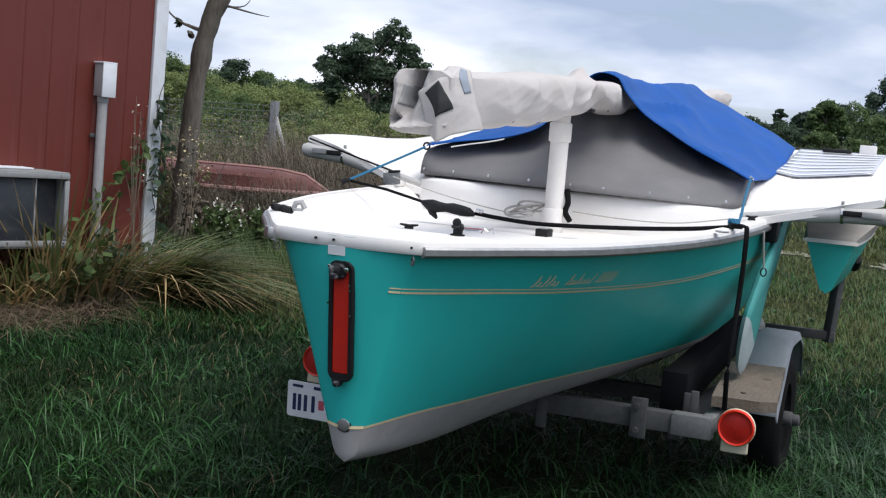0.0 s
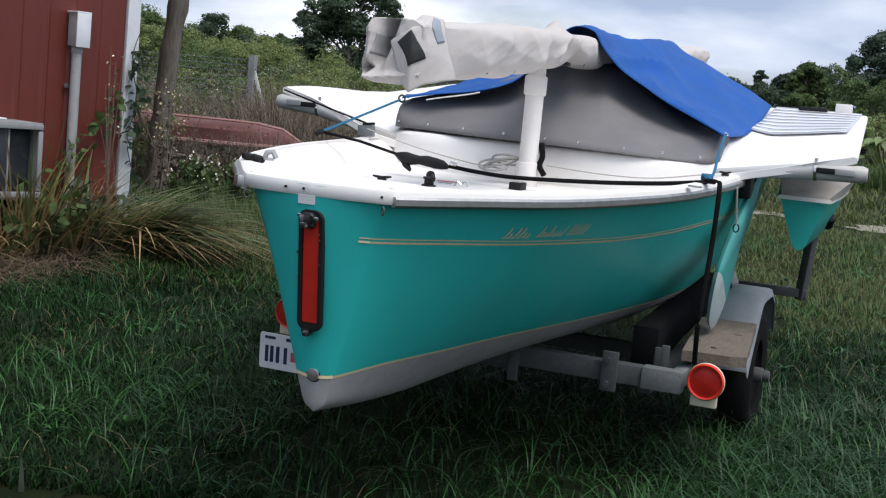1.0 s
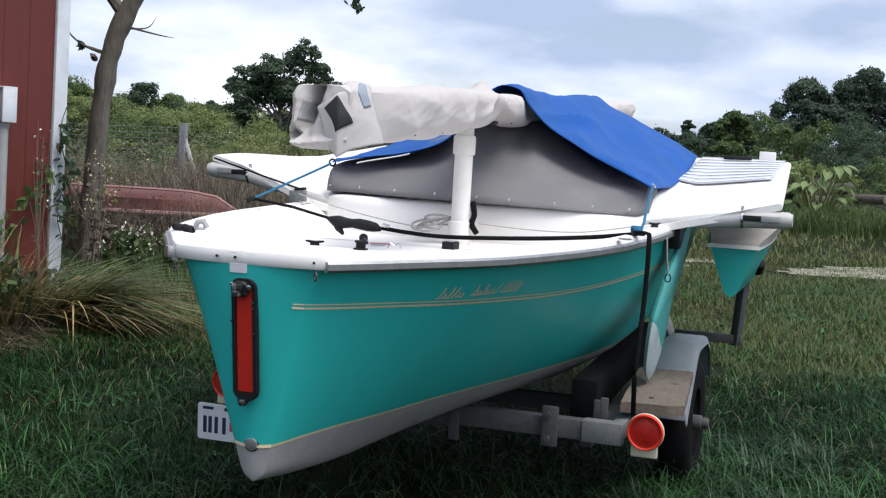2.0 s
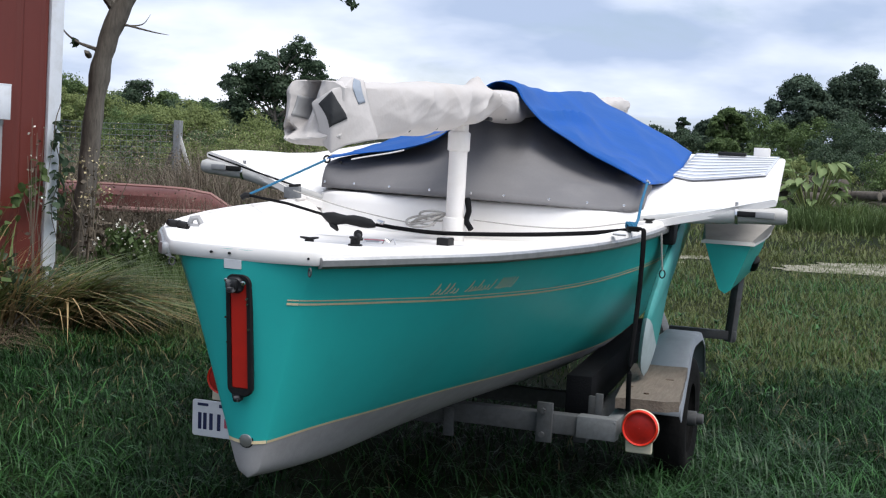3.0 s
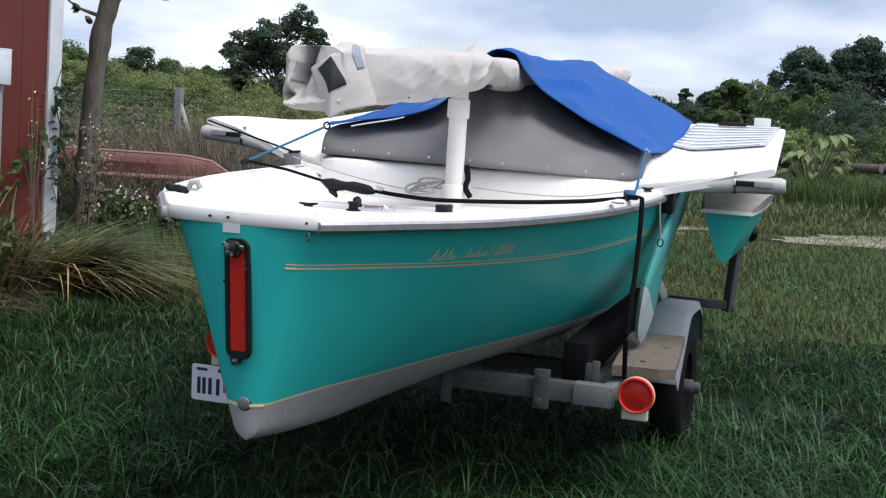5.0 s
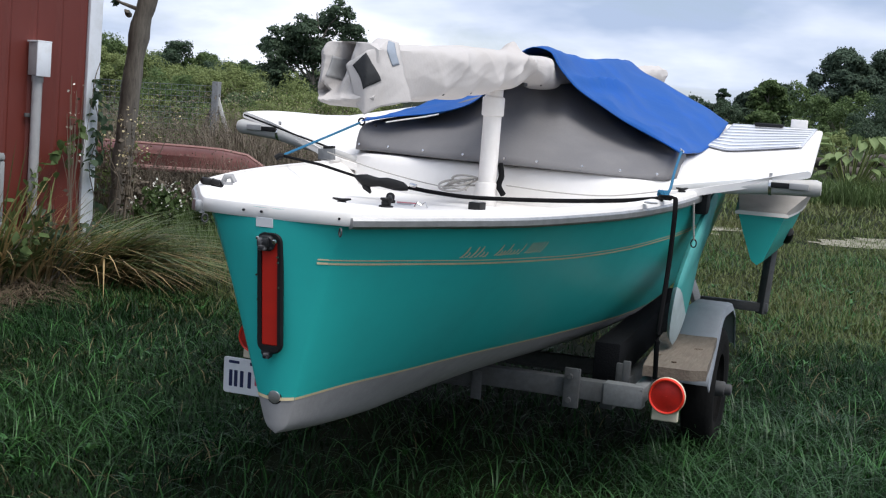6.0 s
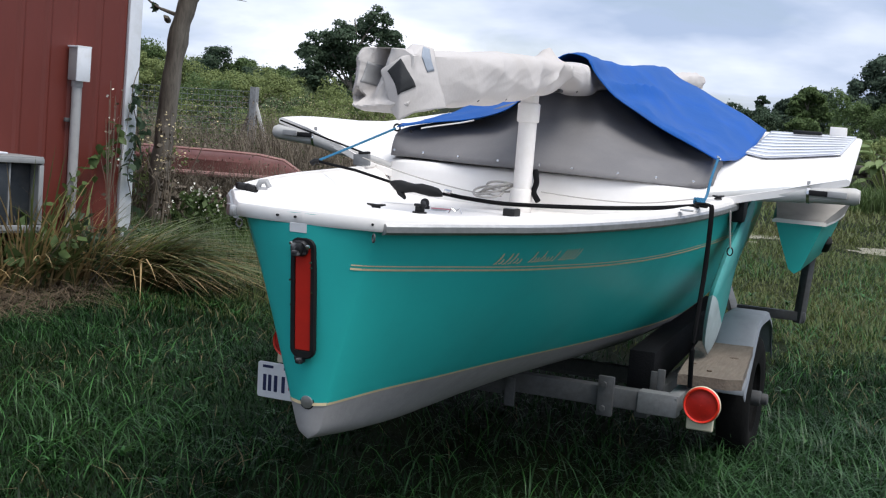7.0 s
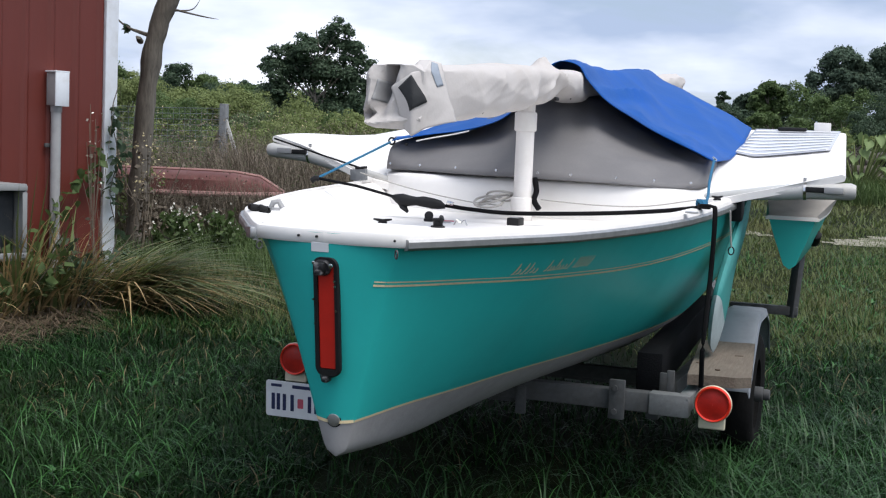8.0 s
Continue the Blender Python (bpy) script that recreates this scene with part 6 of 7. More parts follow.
def tree(name, at, height, crown, trunk_r, leaves, size, mat, label, blobs=26, first=0.35, lean=(0, 0), group="", category="tree", bare=0.0):
    """A tapered trunk with limbs, and a crown made of many small leafy clumps; crown: half widths and height of its body."""
    x, y = at
    z = ground_z(x, y) - 0.05
    t = thing(name, label, category, (x, y, z), group)
    cw, ch = crown
    top = Vector((x + lean[0], y + lean[1], z + height))
    trunk = [Vector((x, y, z)).lerp(top, k / 6) + Vector((RNG.randn(), RNG.randn(), 0)) * 0.02 * height * (k > 0) * 0.5 for k in range(7)]
    bm = tube(bmesh.new(), trunk, [trunk_r * (1.15 - 0.95 * k / 6) for k in range(7)], 8)
    bl = []
    for k in range(blobs):
        u = first + (1 - first) * (k + RNG.rand()) / blobs
        wide = cw * math.sin(min(1, max(0.05, (1.04 - u) / (1 - first))) ** 0.75 * math.pi * 0.92) ** 0.8 if u < 1.03 else 0.1
        a = RNG.rand() * 6.283
        q = wide * (0.45 + 0.6 * RNG.rand())
        c = Vector((x + lean[0] * u + q * math.cos(a), y + lean[1] * u + q * math.sin(a), z + height * u))
        for _ in range(3):
            s = cw * (0.14 + 0.16 * RNG.rand())
            bl.append((c.x + 0.22 * cw * RNG.randn(), c.y + 0.22 * cw * RNG.randn(), c.z + 0.12 * cw * RNG.randn(), s, s, s * 0.55))
        src = trunk[min(6, max(1, int(u * 6 * 0.8)))]
        tube(bm, [src, src.lerp(c, 0.55) + Vector((0, 0, 0.04 * height * RNG.rand())), c], [trunk_r * 0.38, trunk_r * 0.2, trunk_r * 0.05], 5)
    part("trunk", bm, BARK, t)
    v, f = leaf_mesh(crown_points(bl, leaves), size * (0.6 + 0.8 * RNG.rand(leaves)))
    mesh_object("crown", v, f, mat, parent=t)
    return t


# trees and woods beyond the lawn
LONE = [(0.65, 3.2, 0.36), (0.3, 2.85, 0.42), (1.0, 2.55, 0.4), (1.35, 2.2, 0.32), (-0.3, 2.55, 0.45), (-0.95, 2.4, 0.33), (-1.55, 2.12, 0.22), (-1.15, 1.85, 0.4), (-1.2, 1.3, 0.44),
        (-0.95, 0.8, 0.45), (-0.3, 1.75, 0.6), (0.5, 1.8, 0.65), (1.2, 1.5, 0.5), (1.25, 0.85, 0.45), (0.3, 0.85, 0.7), (-0.3, 0.55, 0.5), (0.8, 0.45, 0.5)]
crown_tree(39, -4.2, LONE, 1.0, 0.12, 42000, 0.06, DARKLEAF, "dark dense tree standing alone beyond the fence")
ROUND = [(0.0, 4.6, 0.85), (-0.9, 4.25, 0.7), (0.9, 4.2, 0.8), (-1.5, 3.4, 0.62), (-1.9, 2.7, 0.42), (1.5, 3.3, 0.75), (0.0, 3.3, 1.0), (-0.8, 2.5, 0.7), (0.9, 2.3, 0.9), (1.9, 2.3, 0.6), (0.1, 1.5, 0.8)]
for d, s, k, m in ((82, 25.5, 1.0, 1), (84, 29.9, 1.2, -1), (82, 34.2, 1.1, 1)):
    crown_tree(d, s, ROUND, k, 0.25, 28000, 0.12, HAZEDARK, "tall dark broad-leaved tree on the field's edge", m, "trees on the field's edge")
for d, s, k, m in ((95, 22.6, 0.52, -1), (95, 25.0, 0.66, 1)):
    crown_tree(d, s, ROUND, k, 0.15, 7000, 0.16, HAZEDARK, "small tree on the far hedge line", m, "trees on the far hedge line")
crown_tree(62, 15.7, ROUND, 0.46, 0.1, 8000, 0.1, LEAF, "young mid-green tree in the hedge")
c = spot(64, 13.9)
tree("conifer_tree", (c.x, c.y), 1.9, (0.35, 1), 0.08, 2500, 0.12, DARKLEAF, "narrow dark conifer in the hedge", 18, 0.1)


def bush(d, s, w, h, n, size, mat, label, name="bush", group="bushes along the hedge"):
    c = spot(d, s)
    z = ground_z(c.x, c.y)
    t = thing(name, label, "bush", (c.x, c.y, z), group)
    tops = [(c.x + w * (RNG.rand() - 0.5) * 0.9, c.y + w * (RNG.rand() - 0.5) * 0.9, z + h * (0.3 + 0.5 * RNG.rand()), min(0.24 * w, 0.42 * h) * RNG.uniform(0.7, 1.25)) for _ in range(9)]
    bm = bmesh.new()
    bl = []
    for x, y, zz, r in tops:
        tube(bm, [(c.x, c.y, z - 0.05), (0.5 * (c.x + x), 0.5 * (c.y + y), 0.4 * z + 0.6 * zz), (x, y, zz)], [0.03, 0.018, 0.006], 5)
        bl += lumps(x, y, zz, r, 6, 0.9)
    part("stem", bm, BARK, t)
    v, f = clump_leaves(bl, n, size)
    mesh_object("foliage", v, f, mat, parent=t)


MID, DRK, PALEB = "rounded mid-green bush in the hedge", "dark rounded bush in the hedge", "yellow-green bush before the hedge"
for d, s, w, h, mat, word in ((60, 12.6, 3.0, 1.2, DARKLEAF, DRK), (58, 15.0, 3.4, 0.9, LEAF, MID), (55, 17.3, 2.6, 1.8, LEAF, MID), (52, 19.0, 3.6, 1.8, DARKLEAF, DRK), (50, 15.2, 3.0, 0.9, LEAF, MID), (48, 17.0, 3.2, 1.2, DARKLEAF, DRK), (46, 19.4, 3.4, 1.6, LEAF, MID),
                            (42, 13.4, 2.6, 0.7, LEAF, MID), (40, 14.6, 2.6, 0.9, DARKLEAF, DRK), (38, 15.8, 2.8, 1.0, LEAF, MID), (36, 12.0, 2.4, 0.7, LIGHTLEAF, PALEB), (34, 13.4, 2.4, 0.9, LEAF, MID), (31, 12.6, 2.2, 0.8, LEAF, MID), (60, 22.0, 3.0, 2.3, DARKLEAF, DRK), (66, 19.6, 3.0, 2.3, LEAF, MID),
                            (60, -16.4, 2.4, 2.3, LEAF, MID), (62, -14.9, 2.4, 1.3, DARKLEAF, DRK), (60, -13.3, 2.0, 2.1, DARKLEAF, DRK), (61, -12.2, 1.9, 1.75, LEAF, MID), (60, -11.0, 2.2, 1.35, DARKLEAF, DRK), (60, -9.6, 2.0, 1.15, LEAF, MID), (60, -8.2, 2.4, 0.8, LIGHTLEAF, PALEB), (60, -6.4, 2.6, 0.7, LEAF, MID),
                            (29, -4.3, 2.6, 1.2, LIGHTLEAF, "yellow-green bush behind the fence"), (32, -6.2, 3.0, 1.2, LIGHTLEAF, "rounded mid-green bush behind the fence"), (30, -2.6, 2.4, 0.9, LIGHTLEAF, "yellow-green bush behind the fence"), (36, -8.2, 3.4, 1.5, LIGHTLEAF, "tall mid-green bush behind the fence"), (42, -6.9, 3.4, 1.3, LEAF, "tall mid-green bush behind the fence")):
    bush(d, s, w, h, 7500, 0.045 * max(0.7, d / 40), mat, word)
for d, s, w, h, mat in ((27, -4.75, 1.3, 1.45, LIGHTLEAF), (25.5, -6.75, 1.1, 1.85, LIGHTLEAF), (26, -3.9, 1.5, 0.95, LIGHTLEAF), (26.5, -3.2, 1.6, 0.9, LIGHTLEAF), (25, -5.6, 1.4, 1.0, LEAF), (28, -6.0, 1.8, 1.2, LEAF)):
    bush(d, s, w, h, 12000, 0.028, mat, "tall yellow-green bush behind the fence", group="bushes behind the fence")
for k in range(26):
    d = 21 + 26 * ((k + RNG.rand()) / 26) ** 1.2
    s = -d * RNG.uniform(0.06, 0.29)
    h = RNG.uniform(0.45, 0.8) + 0.012 * (d - 21)
    bush(d, s, RNG.uniform(1.6, 2.6), h, 9000, 0.0011 * d, (LIGHTLEAF, LEAF, LIGHTLEAF, HAZELEAF)[k % 4], "low yellow-green bush in the rough meadow", group="bushes in the meadow")

# far woods on the hills, too far to pick apart
bl = []
for k in range(230):
    s = RNG.uniform(-75, 70)
    d = RNG.uniform(100, 175)
    c = spot(d, s)
    h = (1.6 + 1.5 * ease(-17, -32, s * 120 / d)) * RNG.uniform(0.55, 1.2)
    z = ground_z(c.x, c.y)
    for q in (0.3, 0.55, 0.8):
        bl += lumps(c.x + RNG.randn() * 1.3, c.y + RNG.randn() * 1.3, z + h * q, RNG.uniform(0.7, 1.3), 4)
v, f = clump_leaves(bl, 110000, 0.24)
mesh_object("far_woods", v, f, HAZELEAF, "hazy green woods along the far hillside", "woods", "stuff")

# the leaning tree by the barn
c = spot(11.6, -2.95)
z = ground_z(c.x, c.y)
yard = thing("yard_tree", "leaning bare-trunked tree with lichen-grey bark beside the barn", "tree", (c.x, c.y, z))
up = lambda s, h, d=0.0: Vector((spot(11.6 + d, s).x, spot(11.6 + d, s).y, h))
path = curve_points([up(-2.97, 0.1), up(-2.96, 0.8), up(-2.93, 1.25), up(-2.89, 1.8), up(-2.84, 2.2), up(-2.75, 2.5), up(-2.55, 2.95), up(-2.2, 3.6)], 4)
bm = tube(bmesh.new(), path, [0.098 - 0.014 * (k / (len(path) - 1)) + 0.005 * math.sin(k * 1.9) for k in range(len(path))], 14)
part("trunk", fold(bm, 0.02, 5), BARK, yard)
for pts, r in (([up(-2.9, 2.27), up(-3.0, 2.3), up(-3.08, 2.33), up(-3.2, 2.42), up(-3.3, 2.6)], 0.02), ([up(-2.7, 2.52), up(-2.4, 2.46), up(-2.25, 2.44)], 0.012), ([up(-2.68, 2.5), up(-2.5, 2.52), up(-2.42, 2.62)], 0.01), ([up(-2.5, 3.0), up(-1.9, 3.45), up(-1.2, 3.4), up(-0.66, 3.05), up(-0.6, 2.86)], 0.04), ([up(-2.7, 2.6), up(-3.1, 3.1), up(-3.6, 3.7)], 0.06)):
    q = curve_points(pts, 5)
    part("limb", tube(bmesh.new(), q, [r * (1 - 0.85 * k / (len(q) - 1)) for k in range(len(q))], 7), BARK, yard)
bm = cyl(bmesh.new(), 0.03, 0.1, Matrix.Translation(up(-2.96, 2.22, -0.08)) @ pose(0, 0, 0, 70, 20, 20), 10, 0.02)
part("branch_stub", fold(bm, 0.02, 25), BARK, yard)
bl = [(*up(-2.0 + 0.9 * RNG.randn(), 3.9 + 0.5 * RNG.rand(), RNG.randn() * 0.8), 0.45, 0.45, 0.3) for _ in range(14)]
tips = [(*up(-0.6, 2.83), 0.07, 0.07, 0.05)] + [(*up(-3.1, 2.33), 0.03, 0.03, 0.03)]
v, f = leaf_mesh(np.concatenate([crown_points(bl, 2500), crown_points(tips, 40)]), 0.045)
mesh_object("crown", v, f, DARKLEAF, parent=yard)

# weeds, goldenrod and brush between barn and fence
def weeds(d0, d1, s0, s1, n, lmin, lmax, width, mat, label, name):
    d, s = d0 + (d1 - d0) * RNG.rand(n), s0 + (s1 - s0) * RNG.rand(n)
    p = np.array(EYE)[None, :2] + d[:, None] * np.array(AHEAD)[None, :2] + s[:, None] * np.array(SIDE)[None, :2]
    base = np.concatenate([p, heights(p)[:, None]], 1)
    v, f = blade_mesh(base, RNG.rand(n) * 6.283, (lmin + (lmax - lmin) * RNG.rand(n)) * (1 + 0.5 * patchy(p, 0.8, 2.0)), 0.1 + 0.5 * RNG.rand(n), width * (0.6 + 0.8 * RNG.rand(n)), 3, 0.15)
    mesh_object(name, v, f, mat, label, "weeds", "stuff")
    return base


weeds(14.4, 18.0, -6.0, -1.0, 22000, 0.45, 1.1, 0.006, DRYWEED, "dry brown weed stalks before the fence", "dry_weeds")
weeds(14.4, 18.2, -6.0, -0.8, 3000, 0.25, 0.6, 0.01, LIGHTLEAF, "rank green weeds before the fence", "green_weeds")
weeds(18.8, 27.0, -8.0, -0.5, 8000, 0.25, 0.6, 0.012, LIGHTLEAF, "rank green weeds beyond the fence", "green_weeds")
weeds(12.4, 13.0, -4.4, -1.5, 6500, 0.2, 0.85, 0.006, DRYWEED, "thin dead stalks standing before the skiff", "dead_stalks")
for d0, d1, low, high, n, size, mat, word in ((12.4, 13.0, 0.05, 0.7, 9000, 0.013, DRYWEED, "brown seed heads before the skiff"), (14.3, 18.2, 0.25, 1.1, 22000, 0.014, DRYWEED, "brown seed heads and dead leaves in the weeds"), (14.6, 18.4, 0.1, 0.7, 14000, 0.016, LEAF, "small yellow-green leaves in the weeds"), (18.8, 24.0, 0.05, 0.45, 14000, 0.02, LIGHTLEAF, "small yellow-green leaves beyond the fence"), (24.0, 28.0, 0.6, 1.0, 900, 0.016, YELLOW, "cream-yellow seed heads in the meadow")):
    dd, ss = d0 + (d1 - d0) * RNG.rand(n), -8.0 + 7.4 * RNG.rand(n)
    p = np.array(EYE)[None, :2] + dd[:, None] * np.array(AHEAD)[None, :2] + ss[:, None] * np.array(SIDE)[None, :2]
    up_by = low + (high - low) * RNG.rand(n) ** 1.3 * (1 + 0.6 * patchy(p, 0.7, 3.0))
    v, f = leaf_mesh(np.concatenate([p, (heights(p) + up_by)[:, None]], 1), size * (0.5 + RNG.rand(n)))
    mesh_object("weed_leaves", v, f, mat, word, "weeds", "stuff")
weeds(10.4, 12.5, -3.4, -1.5, 6500, 0.12, 0.4, 0.014, LEAF, "low green weeds by the leaning tree", "low_weeds")
weeds(20.8, 23.0, 6.2, 11.0, 9000, 0.2, 0.6, 0.02, LEAF, "tall weeds before the log pile", "tall_weeds")


def herb(name, d, s, h, w, n, size, mat, dots, dot_mat, label, category="wild plant"):
    c = spot(d, s)
    z = ground_z(c.x, c.y)
    t = thing(name, label, category, (c.x, c.y, z))
    tips = []
    for k in range(12):
        e = Vector((c.x + w * RNG.randn() * 0.4, c.y + w * RNG.randn() * 0.4, z + h * (0.6 + 0.4 * RNG.rand())))
        tips.append(e)
        part("stem", tube(bmesh.new(), [(c.x + 0.08 * RNG.randn(), c.y + 0.08 * RNG.randn(), z - 0.02), (0.6 * c.x + 0.4 * e.x, 0.6 * c.y + 0.4 * e.y, z + 0.5 * h), e], [0.02 * min(w, 0.4), 0.014 * min(w, 0.4), 0.002], 5), DRYWEED, t)
    pts = np.array([Vector((c.x, c.y, z + 0.1 * h)).lerp(tips[RNG.randint(len(tips))], 0.25 + 0.75 * RNG.rand()) for _ in range(n)]) + RNG.randn(n, 3) * 0.06 * max(w, 0.4)
    v, f = leaf_mesh(pts, size * (0.5 + RNG.rand(n)))
    mesh_object("foliage", v, f, mat, parent=t)
    if dots:
        pts = np.array([tips[RNG.randint(len(tips))] for _ in range(dots)]) + RNG.randn(dots, 3) * 0.08 * max(w, 0.4)
        v, f = leaf_mesh(pts, 0.02 * (0.6 + 0.8 * RNG.rand(dots)), 0, 1.1)
        mesh_object("blossom", v, f, dot_mat, parent=t)


herb("goldenrod", 11.9, -3.15, 1.35, 0.45, 380, 0.03, LIGHTLEAF, 120, YELLOW, "tall goldenrod going to seed beside the leaning tree")
herb("goldenrod", 11.1, -2.75, 1.2, 0.4, 240, 0.028, DRYWEED, 110, YELLOW, "tall goldenrod going to seed beside the leaning tree")
herb("goldenrod", 12.4, -2.75, 0.45, 0.6, 700, 0.04, DRYWEED, 60, PETAL, "dry brown weed clump with pale seed heads")
herb("goldenrod", 12.8, -2.15, 0.45, 0.6, 700, 0.04, DRYWEED, 30, YELLOW, "dry brown weed clump with pale seed heads")
herb("goldenrod", 13.0, -1.75, 0.45, 0.6, 700, 0.04, DRYWEED, 20, YELLOW, "dry brown weed clump with pale seed heads")
herb("white_asters", 11.2, -2.45, 0.55, 0.35, 700, 0.04, LEAF, 90, PETAL, "small white asters in flower at the tree's foot")
herb("white_asters", 11.4, -2.1, 0.5, 0.35, 500, 0.04, LEAF, 50, PETAL, "small white asters in flower at the tree's foot")
herb("pokeweed", 8.35, -2.95, 0.6, 0.35, 160, 0.06, LEAF, 0, None, "leafy green weed in the long grass")
herb("pokeweed", 8.7, -2.62, 0.7, 0.3, 80, 0.05, DARKLEAF, 0, None, "leafy green weed climbing at the barn wall")
herb("seedling_weed", 8.9, -2.62, 1.55, 0.14, 30, 0.02, DRYWEED, 12, PETAL, "thin pale seed stalks against the barn wall")

# vine up the barn's corner trim
vine = thing("vine", "dark green vine climbing the white corner trim", "vine", BARN @ Vector((0.05, 0.05, 0.2)))
line = [BARN @ Vector((0.03 + 0.035 * math.sin(k * 0.9), 0.075, 0.15 + k * 0.085)) for k in range(19)]
part("vine_stem", tube(bmesh.new(), line, 0.004, 5), BARK, vine)


def leaf_spray(centres, size, mat):
    """Each leaf a bent blade of its own."""
    for c in centres:
        w = size * RNG.uniform(0.6, 1.2)
        bm = loft(bmesh.new(), [[(x * w * 0.5 * h, u * w * 1.3, 0.12 * w * x * x - 0.3 * w * u * u) for x in (-1, 0, 1)] for u, h in ((0, 0.25), (0.3, 1.0), (0.65, 0.8), (1.0, 0.08))], closed=False)
        bmesh.ops.transform(bm, matrix=Matrix.Translation(c) @ pose(0, 0, 0, RNG.uniform(-80, 20), RNG.uniform(-40, 40), RNG.uniform(0, 360)), verts=bm.verts[:])
        part("leaf", bm, mat, vine)


leaf_spray([line[k] + Vector((RNG.randn() * 0.035, RNG.randn() * 0.035, RNG.randn() * 0.04)) + OUT * 0.03 for k in list(RNG.randint(9, 17, 75)) + list(RNG.randint(2, 9, 22))], 0.055, DARKLEAF)
leaf_spray([BARN @ Vector((0.1 + 0.6 * q, 0.07 + 0.06 * RNG.rand(), 1.2 - 0.55 * q + 0.07 * RNG.randn())) for q in RNG.rand(55)], 0.06, LEAF)

# woven-wire fence with a braced corner post
fence = thing("wire_fence", "woven wire fence with a grey braced corner post", "fence", (spot(18.5, -3.4).x, spot(18.5, -3.4).y, 0.5))
def fp(s, h, d=18.5):
    p = spot(d, s)
    return Vector((p.x, p.y, ground_z(p.x, p.y) + h))
bar("corner_post", fp(-3.4, -0.1), fp(-3.4, 1.31), 0.1, 0.1, POSTGREY, fence)
bar("brace", fp(-3.4, 1.15), fp(-3.05, 0.1), 0.05, 0.05, TUBEGREY, fence)
bar("brace", fp(-3.4, 1.1, 18.6), fp(-3.75, 0.1, 18.6), 0.05, 0.05, BARK, fence)
for s in (-6.0, -8.4, -10.6):
    bar("line_post", fp(s, -0.1), fp(s, 1.25), 0.08, 0.08, POSTGREY, fence)
for k in range(15):
    part("wire", tube(bmesh.new(), [fp(-3.4 - 0.5 * q, 0.08 + 0.083 * k) for q in range(16)], 0.003, 4), WIRE, fence)
for k in range(88):
    s = -3.4 - 0.083 * k
    part("stay_wire", tube(bmesh.new(), [fp(s, 0.08), fp(s, 1.24)], 0.0025, 4), WIRE, fence)

# an upturned red skiff in the weeds
skiff = thing("upturned_skiff", "faded red upturned skiff lying in the weeds", "boat", (spot(13.6, -3.4).x, spot(13.6, -3.4).y, 0.3))
rings, band = [], []
for k in range(15):
    u = k / 14
    s = -5.6 + 3.75 * u
    w = 0.55 * (1 - u**9) ** 0.6 + 0.03
    h = 0.21 * (1 - u**20) + 0.04
    row = []
    for q in range(13):
        a = math.pi * q / 12
        p = spot(13.6 - w * math.copysign(abs(math.cos(a)) ** 0.6, math.cos(a)), s)
        row.append((p.x, p.y, 0.73 + h * abs(math.sin(a)) ** 0.28))
    rings.append(row)
    p = spot(13.6 - w - 0.02, s)
    band.append((p.x, p.y, 0.755))
part("hull_shell", loft(bmesh.new(), rings, closed=False), REDPAINT, skiff)
part("gunwale", tube(bmesh.new(), band, 0.03, 8), PINKPAINT, skiff, "chalky pink gunwale")
part("keel_strip", tube(bmesh.new(), [Vector(r[6]) + Vector((0, 0, 0.01)) for r in rings], 0.02, 6), PINKPAINT, skiff)
for s in (-5.0, -2.8):
    p = spot(13.6, s)
    part("trestle", box(bmesh.new(), (0.12, 0.9, 0.55), Matrix.Translation((p.x, p.y, 0.48)) @ pose(0, 0, 0, 0, 0, 20), 0.01), BARK, skiff)

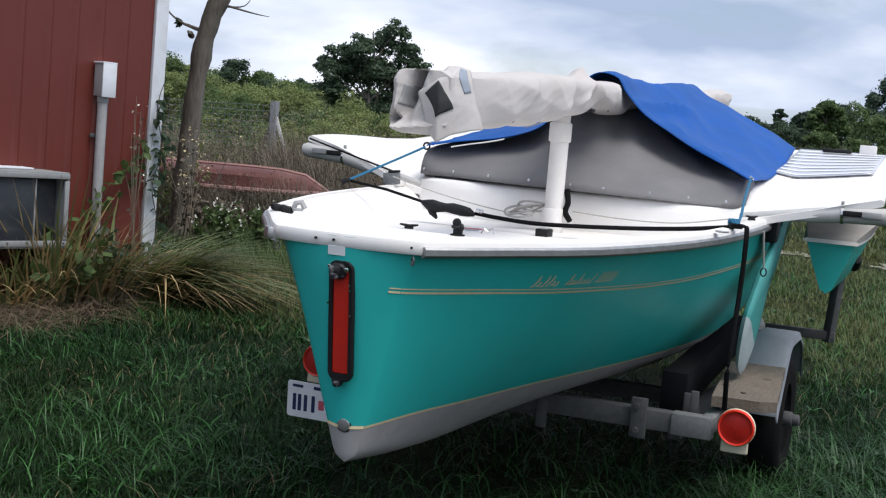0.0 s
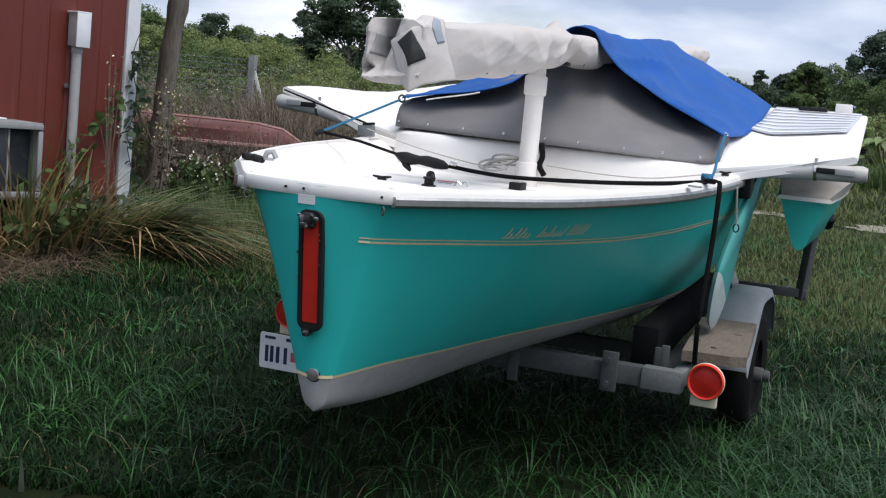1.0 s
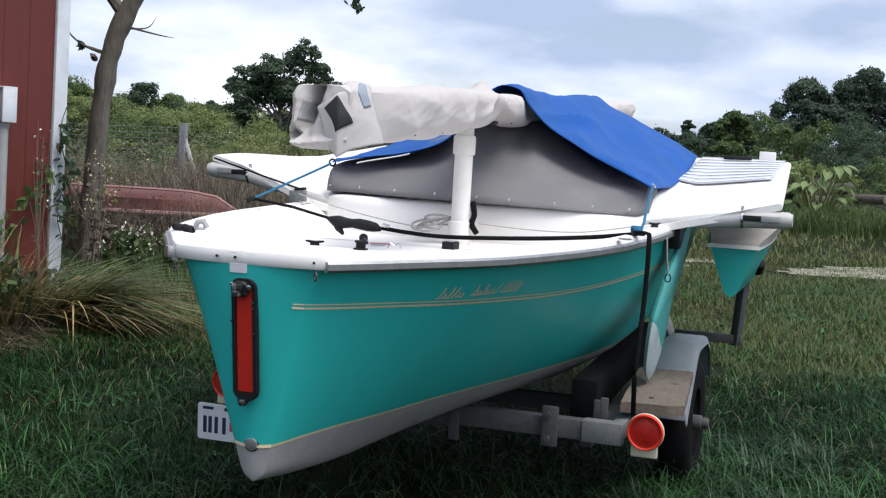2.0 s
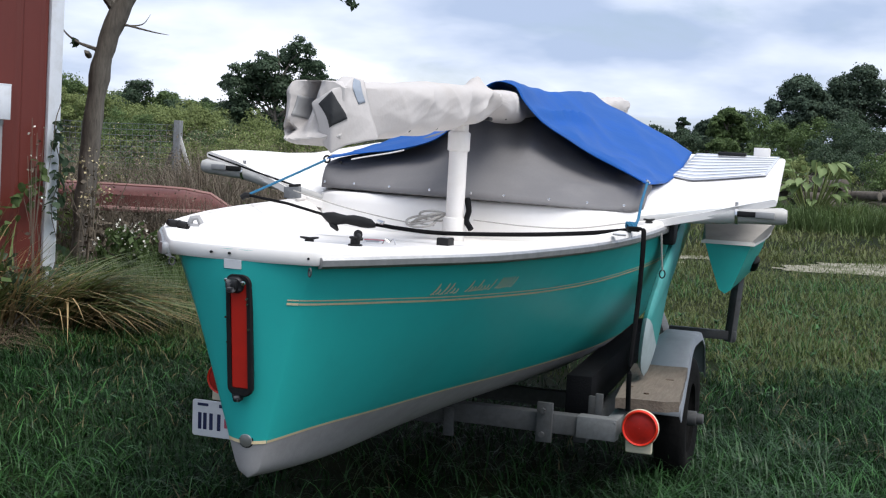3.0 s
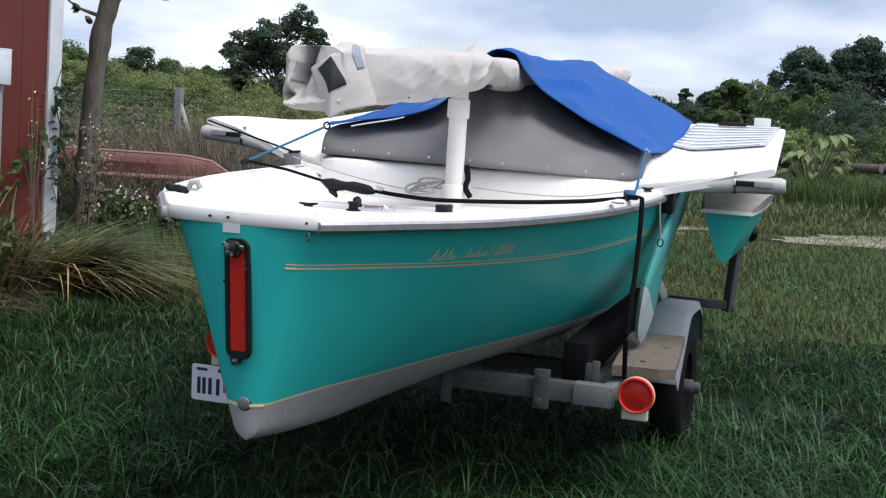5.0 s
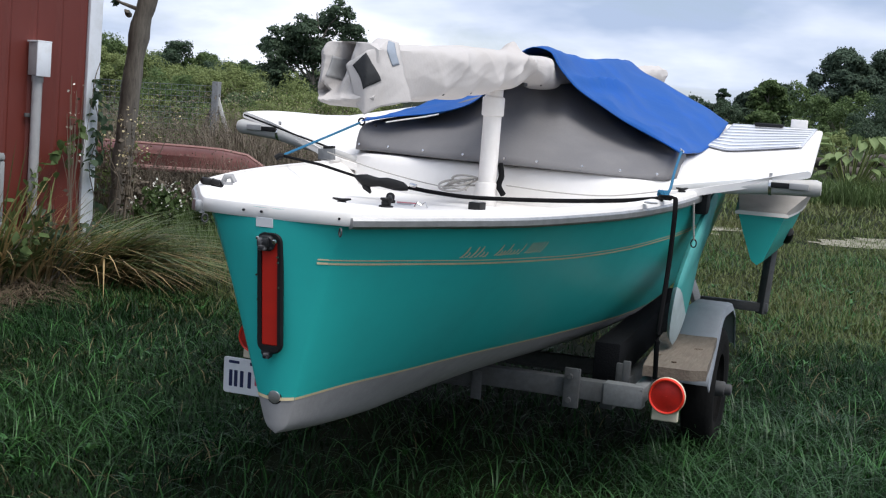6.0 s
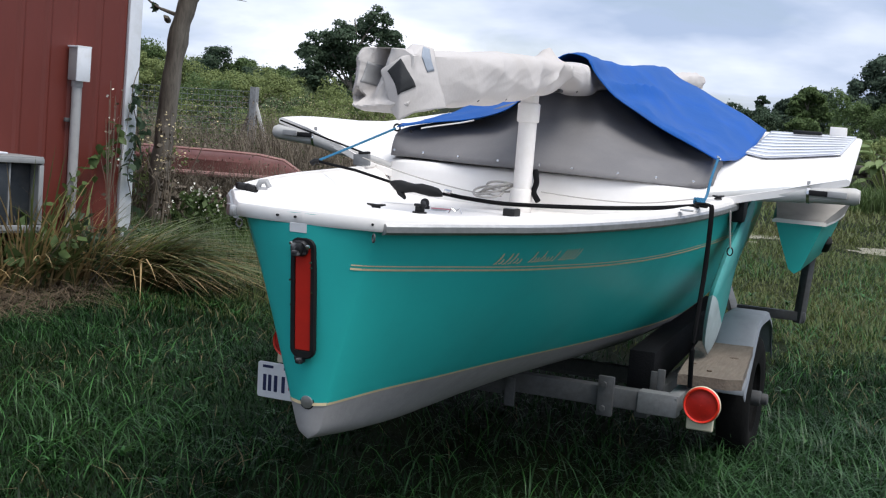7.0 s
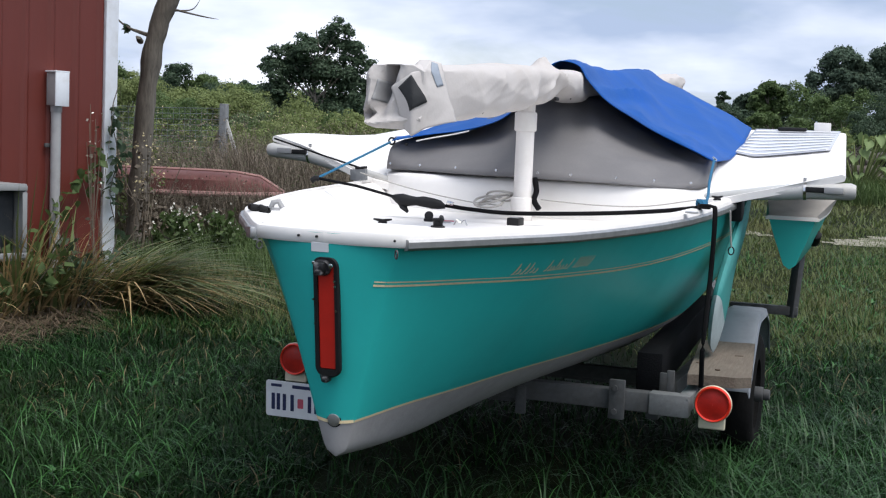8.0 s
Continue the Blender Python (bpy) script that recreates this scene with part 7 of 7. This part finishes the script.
# log pile and a big-leaved plant at the field's edge
for k in range(66):
    row = k // 20
    s = 7.0 + (k % 20) * 0.215 + 0.1 * (row % 2) + RNG.randn() * 0.03
    d = 23.6 + RNG.randn() * 0.15
    r = 0.085 + 0.04 * RNG.rand()
    p = spot(d, s)
    z = ground_z(p.x, p.y) + 0.1 + row * 0.19 + 0.03 * RNG.randn()
    m = Matrix.Translation((p.x, p.y, z)) @ pose(0, 0, 0, 90 + RNG.randn() * 9, 0, 30 + RNG.randn() * 28)
    bm = cyl(bmesh.new(), r, 0.42 + 0.2 * RNG.rand(), m, 12, r * 0.9, bevel=0.01)
    for f in bm.faces:
        f.material_index = 1 if len(f.verts) > 4 else 0
    tagged(part("log", bm, [LOG, LOGEND]), "grey-barked split log in a weathered stack", "log", group="stacked logs")
bigleaf = spot(22.3, 7.3)
plant = thing("burdock", "big-leaved pale green plant beside the log pile", "plant", (bigleaf.x, bigleaf.y, ground_z(bigleaf.x, bigleaf.y)))
for k in range(40):
    a, h = RNG.rand() * 6.283, 0.4 + 0.75 * RNG.rand()
    c = Vector((bigleaf.x + 0.45 * math.cos(a), bigleaf.y + 0.45 * math.sin(a), ground_z(bigleaf.x, bigleaf.y) + h))
    bm = bmesh.new()
    rows = []
    for i in range(6):
        u = i / 5
        w = 0.13 * math.sin(math.pi * min(1, u * 0.9 + 0.06)) ** 0.7
        rows.append([(x * w * 0.75, u * 0.21, 0.05 * x * x - 0.12 * u * u) for x in (-1, -0.5, 0, 0.5, 1)])
    loft(bm, rows, closed=False)
    bmesh.ops.transform(bm, matrix=Matrix.Translation(c) @ pose(0, 0, 0, RNG.uniform(-25, 40), RNG.uniform(-20, 20), math.degrees(a) - 90), verts=bm.verts[:])
    part("leaf", bm, BURDOCK, plant)
    tube_bm = tube(bmesh.new(), [(bigleaf.x, bigleaf.y, ground_z(bigleaf.x, bigleaf.y)), c], 0.012, 5)
    part("stalk", tube_bm, LIGHTLEAF, plant)
clump("tall_grass", spot(22.0, 7.75), 260, 0.35, 0.4, 0.85, (0.4, 1.1), 0.03, REED, "arching tall grass before the log pile", "grass")
clump("tall_grass", spot(21.8, 8.3), 200, 0.4, 0.3, 0.6, (0.4, 1.1), 0.03, REED, "arching tall grass before the log pile", "grass")
